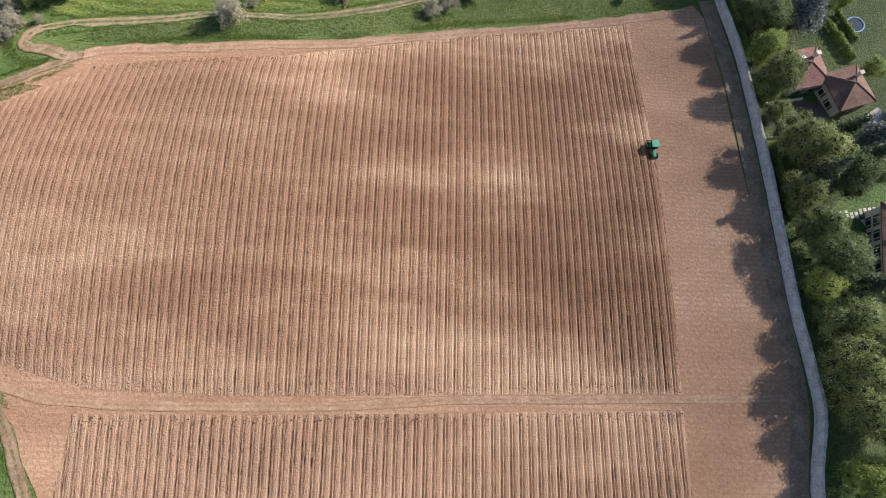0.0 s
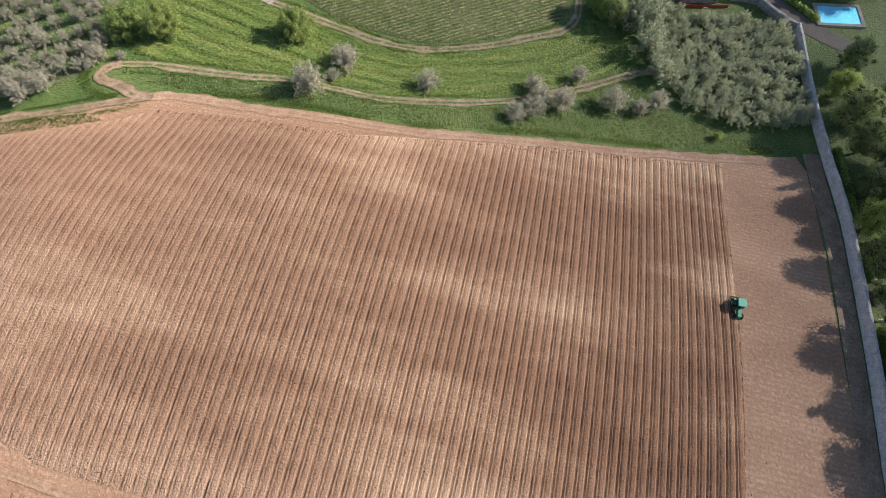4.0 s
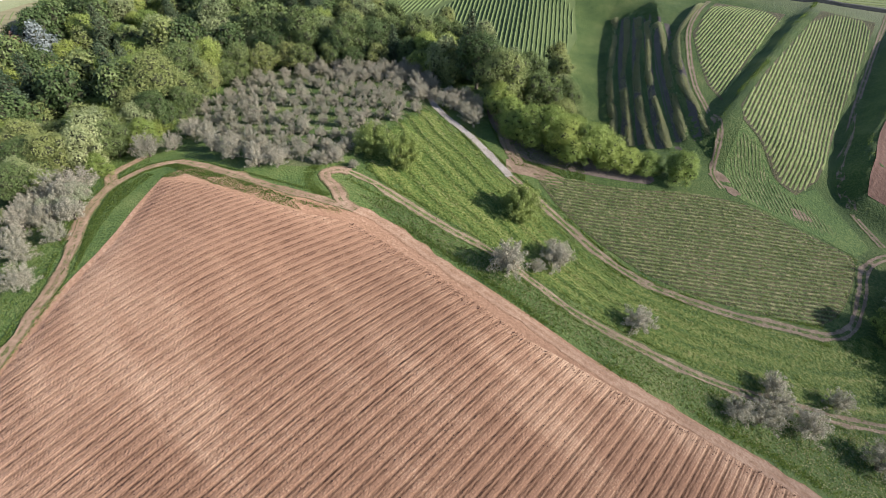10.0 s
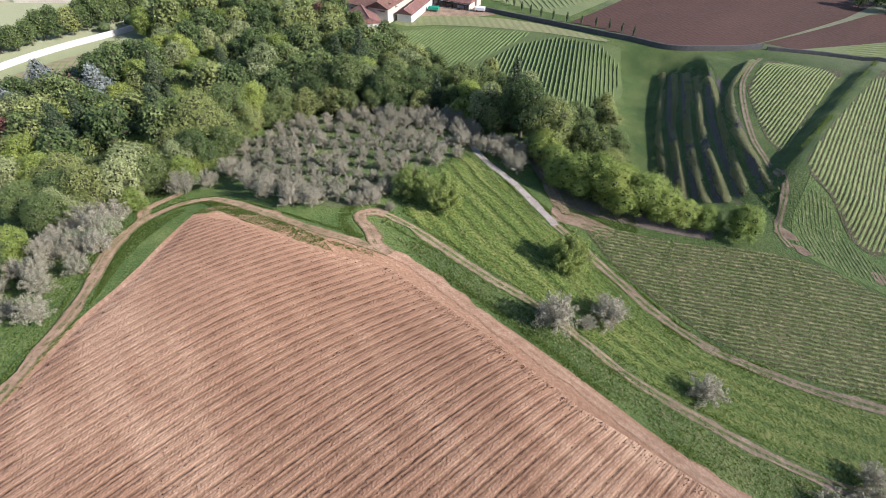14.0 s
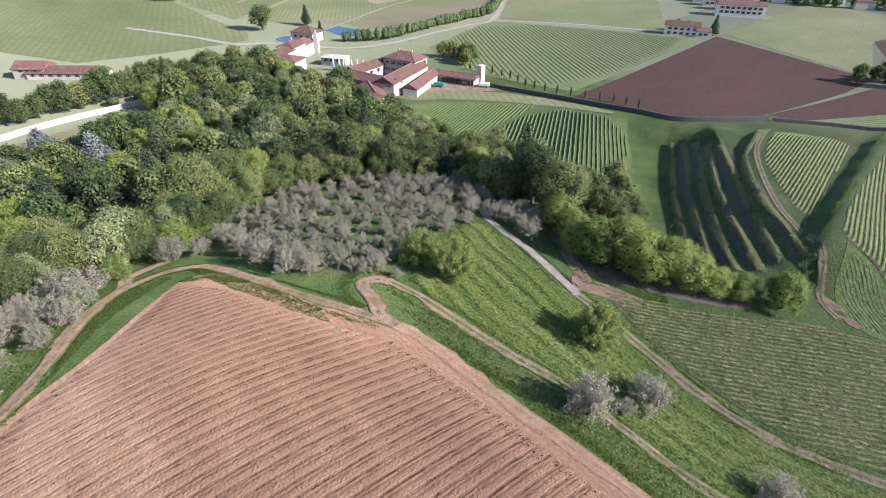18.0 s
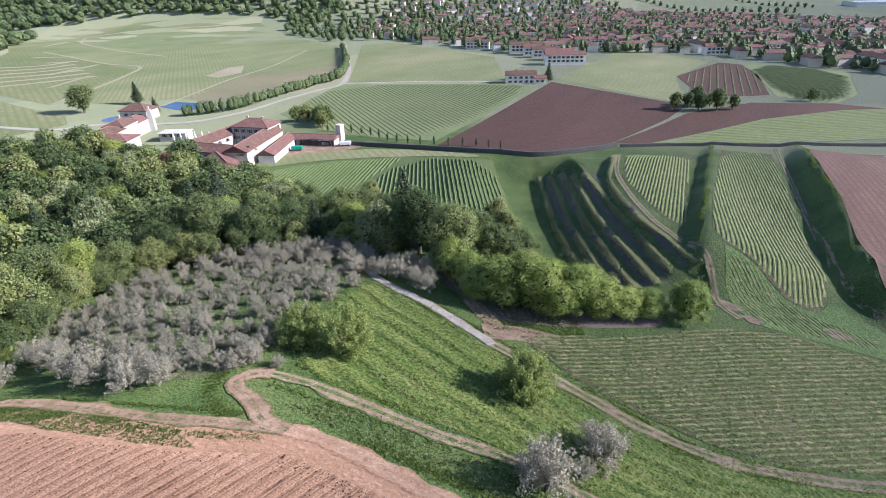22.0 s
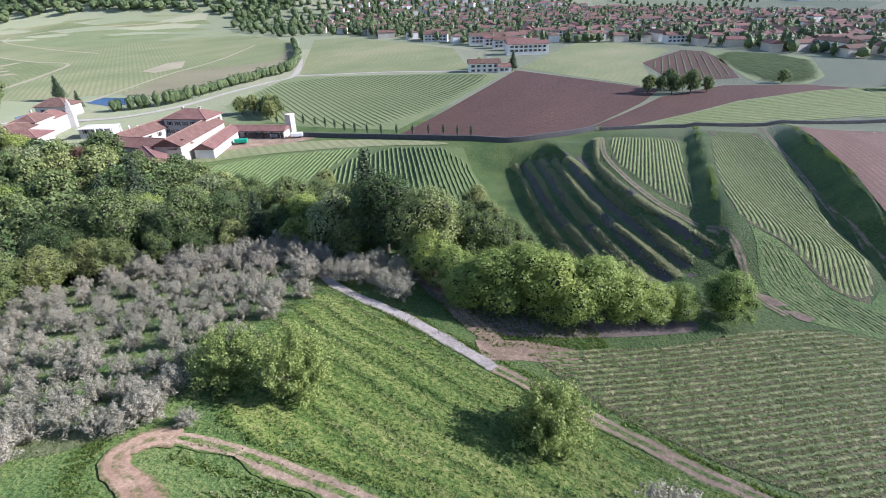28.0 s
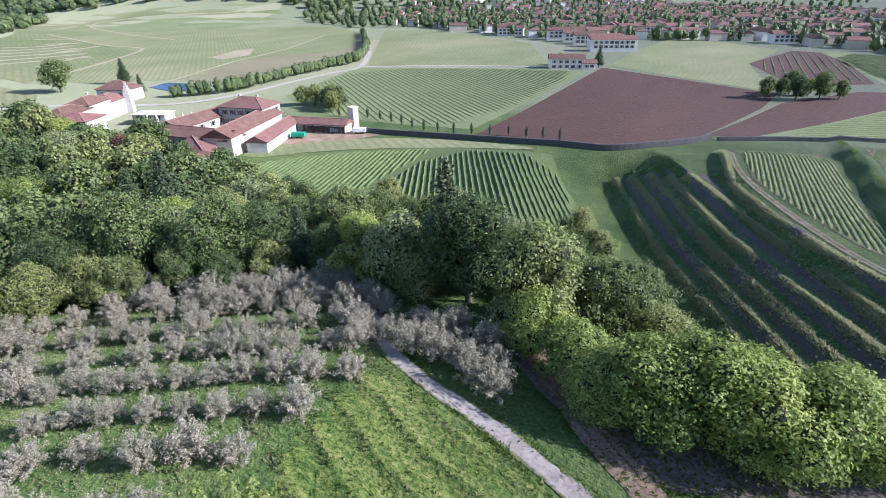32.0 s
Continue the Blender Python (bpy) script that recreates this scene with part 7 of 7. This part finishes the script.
# ---- meadow grass ----
def tufts(name, poly, count, low, high, material, label, seed):
    """Tufts of long grass, three blades each."""
    rng = np.random.default_rng(seed)
    p = np.array(poly, float)
    q = rng.uniform(p.min(0), p.max(0), (count * 3, 2))
    q = q[inside(q[:, 0], q[:, 1], p)][:count]
    n = len(q)
    z = terrain(q[:, 0], q[:, 1]) + terraced_meadow(q[:, 0], q[:, 1]) - 0.03
    h = rng.uniform(low, high, n)
    out = []
    for k in range(3):
        a = rng.uniform(0, 2 * np.pi, n)
        w = h * rng.uniform(0.3, 0.6, n)
        dx, dy = np.cos(a), np.sin(a)
        lean = rng.normal(0, 0.35, (n, 2)) * h[:, None]
        out.append(np.stack([np.stack([q[:, 0] - dx * w, q[:, 1] - dy * w, z], 1), np.stack([q[:, 0] + dx * w, q[:, 1] + dy * w, z], 1), np.stack([q[:, 0] + lean[:, 0], q[:, 1] + lean[:, 1], z + h], 1)], 1))
    v = np.stack(out, 1).reshape(-1, 3)
    return tagged(new(name, mesh_of(name, v, np.arange(len(v)).reshape(-1, 3), material, False)), label, "grass", "", "stuff")


tufts("meadow_tufts", MEADOW, 34000, 0.08, 0.24, BLADES, "short green meadow grass", 51)
tufts("verge_pale_tufts", [(-73, 82), (-68, 85.6), (-58, 86.6), (-41, 88), (-30, 88.4), (-18, 91.8), (0, 101.6), (18, 114), (30, 108), (48, 105.5), (50, 104), (33, 100.6), (13, 95.2), (0, 91.8), (-12, 88.2), (-23, 84.6), (-35, 83), (-60, 82)], 9000, 0.1, 0.28, PALE_GRASS, "paler grass on the verge of the field", 58)
tufts("verge_tufts", [(-73, 82), (-68, 85.6), (-58, 86.6), (-41, 88), (-30, 88.4), (-18, 91.8), (0, 101.6), (18, 114), (30, 108), (48, 105.5), (50, 104), (33, 100.6), (13, 95.2), (0, 91.8), (-12, 88.2), (-23, 84.6), (-35, 83), (-60, 82)], 11000, 0.1, 0.3, BLADES, "grass on the verge of the field", 52)
tufts("crop_leaves", CROP_AREA, 26000, 0.1, 0.26, BLADES, "leaves of a young crop", 55)
tufts("crop_straw", CROP_AREA, 20000, 0.1, 0.26, PALE_GRASS, "straw-coloured stalks between the crop rows", 84)
tufts("strip_crop_leaves", FIELD_B, 7000, 0.1, 0.25, PALE_GRASS, "sunlit leaves of the strip field's crop", 56)
tufts("strip_crop_leaves", FIELD_A, 3500, 0.1, 0.25, PALE_GRASS, "sunlit leaves of the narrow field's crop", 57)
tufts("shade_tufts", [(-76, 124.5), (-70, 119.6), (-62, 115.6), (-56, 118.5), (-49, 124), (-52, 128), (-66, 126)], 4000, 0.1, 0.3, BLADES, "rough grass at the foot of the hedge", 59)
patch("grove_floor", GROVE, 1.6, 0.05, GROVE_GRASS, "dry rough grass floor of the olive grove", "ground")
tufts("grove_tufts", GROVE, 24000, 0.06, 0.2, PALE_GRASS, "rough grass under the olive trees", 53)
tufts("slope_tufts", [(-110, 62), (-128, 66), (-126, 44), (-90, 20), (-76, 20), (-80, 30), (-96, 44), (-106, 52)], 5000, 0.1, 0.25, BLADES, "rough grass beside the edge track", 54)


def tuft_line(name, line, sides, count, low, high, spread, material, label, seed, lift=0.0):
    """Long grass left standing in lines along a curve."""
    rng = np.random.default_rng(seed)
    p = flowing(line, 0.5)
    d = np.gradient(p, axis=0)
    d /= np.hypot(d[:, 0], d[:, 1])[:, None] + 1e-9
    nrm = np.stack([-d[:, 1], d[:, 0]], 1)
    out = []
    for side in sides:
        dens = np.clip(np.interp(np.arange(len(p)), np.arange(0, len(p) + 9, 9), rng.uniform(-0.3, 1.2, len(np.arange(0, len(p) + 9, 9)))), 0.03, 1)
        k = rng.choice(len(p), count, p=dens / dens.sum())
        q = p[k] + d[k] * rng.uniform(-0.3, 0.3, (count, 1)) + nrm[k] * (side + 0.5 * np.sin(k * 0.05 + side) + rng.normal(0, spread, count))[:, None]
        z = terrain(q[:, 0], q[:, 1]) + terraced_meadow(q[:, 0], q[:, 1]) + lift - 0.03
        h = rng.uniform(low, high, count)
        for _ in range(2):
            a = rng.uniform(0, 2 * np.pi, count)
            w = h * rng.uniform(0.3, 0.6, count)
            lean = rng.normal(0, 0.6, (count, 2)) * h[:, None]
            out.append(np.stack([np.c_[q[:, 0] - np.cos(a) * w, q[:, 1] - np.sin(a) * w, z], np.c_[q[:, 0] + np.cos(a) * w, q[:, 1] + np.sin(a) * w, z], np.c_[q + lean, z + h]], 1).reshape(-1, 3))
    v = np.vstack(out)
    return tagged(new(name, mesh_of(name, v, np.arange(len(v)).reshape(-1, 3), material, False)), label, "grass", "", "stuff")


tuft_line("meadow_lines", LOWER_LINE[2:], [-2.6 - 3.4 * k for k in range(6)], 3500, 0.07, 0.17, 0.34, PALE_GRASS, "lines of longer pale grass across the meadow", 61)
tuft_line("track_grass", UPPER_LINE, [-1.5, 1.5, 0.0], 1500, 0.1, 0.3, 0.25, BLADES, "grass along and between the wheel ruts", 62)
EDGE_LINE = [(-75, 76), (-80, 73.6), (-87, 71.1), (-96, 69.2), (-103, 68), (-109.5, 65.4), (-112, 60), (-109, 52.6), (-103, 47.8), (-96.7, 44.4), (-86.6, 38.5), (-81.5, 33.5), (-77, 28.4), (-73.7, 23.5), (-70.5, 18), (-66, 8)]
tuft_line("track_grass", EDGE_LINE, [-1.7, 1.7, 0.0], 2600, 0.1, 0.26, 0.22, BLADES, "grass along and between the ruts of the edge track", 78)
tuft_line("lane_grass", LOWER_LINE, [-1.5, 1.5], 2200, 0.1, 0.35, 0.3, BLADES, "grass along the lower track", 63)
for k, edge in enumerate(STEPS):
    tuft_line("terrace_grass", edge, [0.1, -0.5], 6000, 0.15, 0.4, 0.3, PALE_GRASS, "tall pale grass on a terrace edge", 64 + k)
tufts("field_weeds", [(-110, 63.8), (-100, 64.6), (-92, 65.6), (-79.7, 68.7), (-74, 71.4), (-78.2, 72.2), (-91.7, 69.2), (-104, 66.8)], 5000, 0.08, 0.26, BLADES, "green weeds spreading over the field corner", 81)
tufts("tall_weeds", [(-85, 40.2), (-92.5, 45.6), (-99, 50.6), (-104, 56), (-107.5, 61), (-109.5, 60), (-106.5, 53), (-100, 47.6), (-93, 43.6)], 3500, 0.1, 0.28, BLADES, "tall green weeds between track and field", 82)
tuft_line("island_weeds", [(-75.4, 78.6), (-79, 79.4), (-82.6, 81), (-84, 83)], [0.6, 1.2, 1.9], 700, 0.08, 0.22, 0.5, BLADES, "tall grass on the island between the tracks", 83)
tuft_line("weeds", [(-104, 61.5), (-96, 66.8), (-87, 69), (-78, 72), (-70, 76)], [0.0, 0.7], 1500, 0.1, 0.26, 0.4, BLADES, "weeds between the track and the furrows", 79)
tuft_line("field_edge_grass", [(-69, 80), (-59.5, 81.5), (-47, 82), (-35, 82.8), (-23, 84.5), (-12, 88), (0, 91.6), (13, 95), (33, 100.4), (49.6, 103.4)], [0.3], 5000, 0.1, 0.3, 0.5, BLADES, "ragged grass edge of the ploughed field", 75)
tuft_line("bank_grass", BANKS[0][3], [-0.2], 1800, 0.1, 0.25, 0.4, BLADES, "long grass along the bank crest", 76)
tuft_line("bank_grass", BANKS[1][3], [-0.2], 1800, 0.1, 0.25, 0.4, BLADES, "long grass along the high bank crest", 77)
rngc = np.random.default_rng(60)
cl = rngc.uniform((-100, 14), (38, 98), (9500, 2))
cl = cl[inside(cl[:, 0], cl[:, 1], ROWS)]
cl[:, 0] = np.round((cl[:, 0] - 0.25) / PITCH) * PITCH + 0.25 + rngc.normal(0.55, 0.2, len(cl))
heads = []
for x in np.arange(-57, 37.5, PITCH / 2):
    heads.append((x, 15.3 + 0.3 * math.sin(x)))
for a, b in zip(ROWS[4:13], ROWS[5:14]):
    heads += [(x, a[1] + (b[1] - a[1]) * (x - a[0]) / (b[0] - a[0]) - 0.5) for x in np.arange(a[0], b[0], PITCH / 2)]
for x, y in heads:
    n = int(rngc.integers(2, 7))
    cl = np.vstack([cl, np.c_[x + rngc.normal(0, 0.16, n), y - np.abs(rngc.normal(0, 0.8, n))]])
cv, cf = [], []
for x, y in cl:
    v, f = ball(np.array([x, y, float(terrain(x, y)) + 0.3]), rngc.uniform(0.04, 0.12), rngc, 0.8)
    cf += (f + 12 * len(cv)).tolist()
    cv.append(v)
tagged(new("soil_clods", mesh_of("soil_clods", np.vstack(cv), cf, RED_SOIL, False)), "dark lumps of turned soil on the furrows", "clods", "", "stuff")
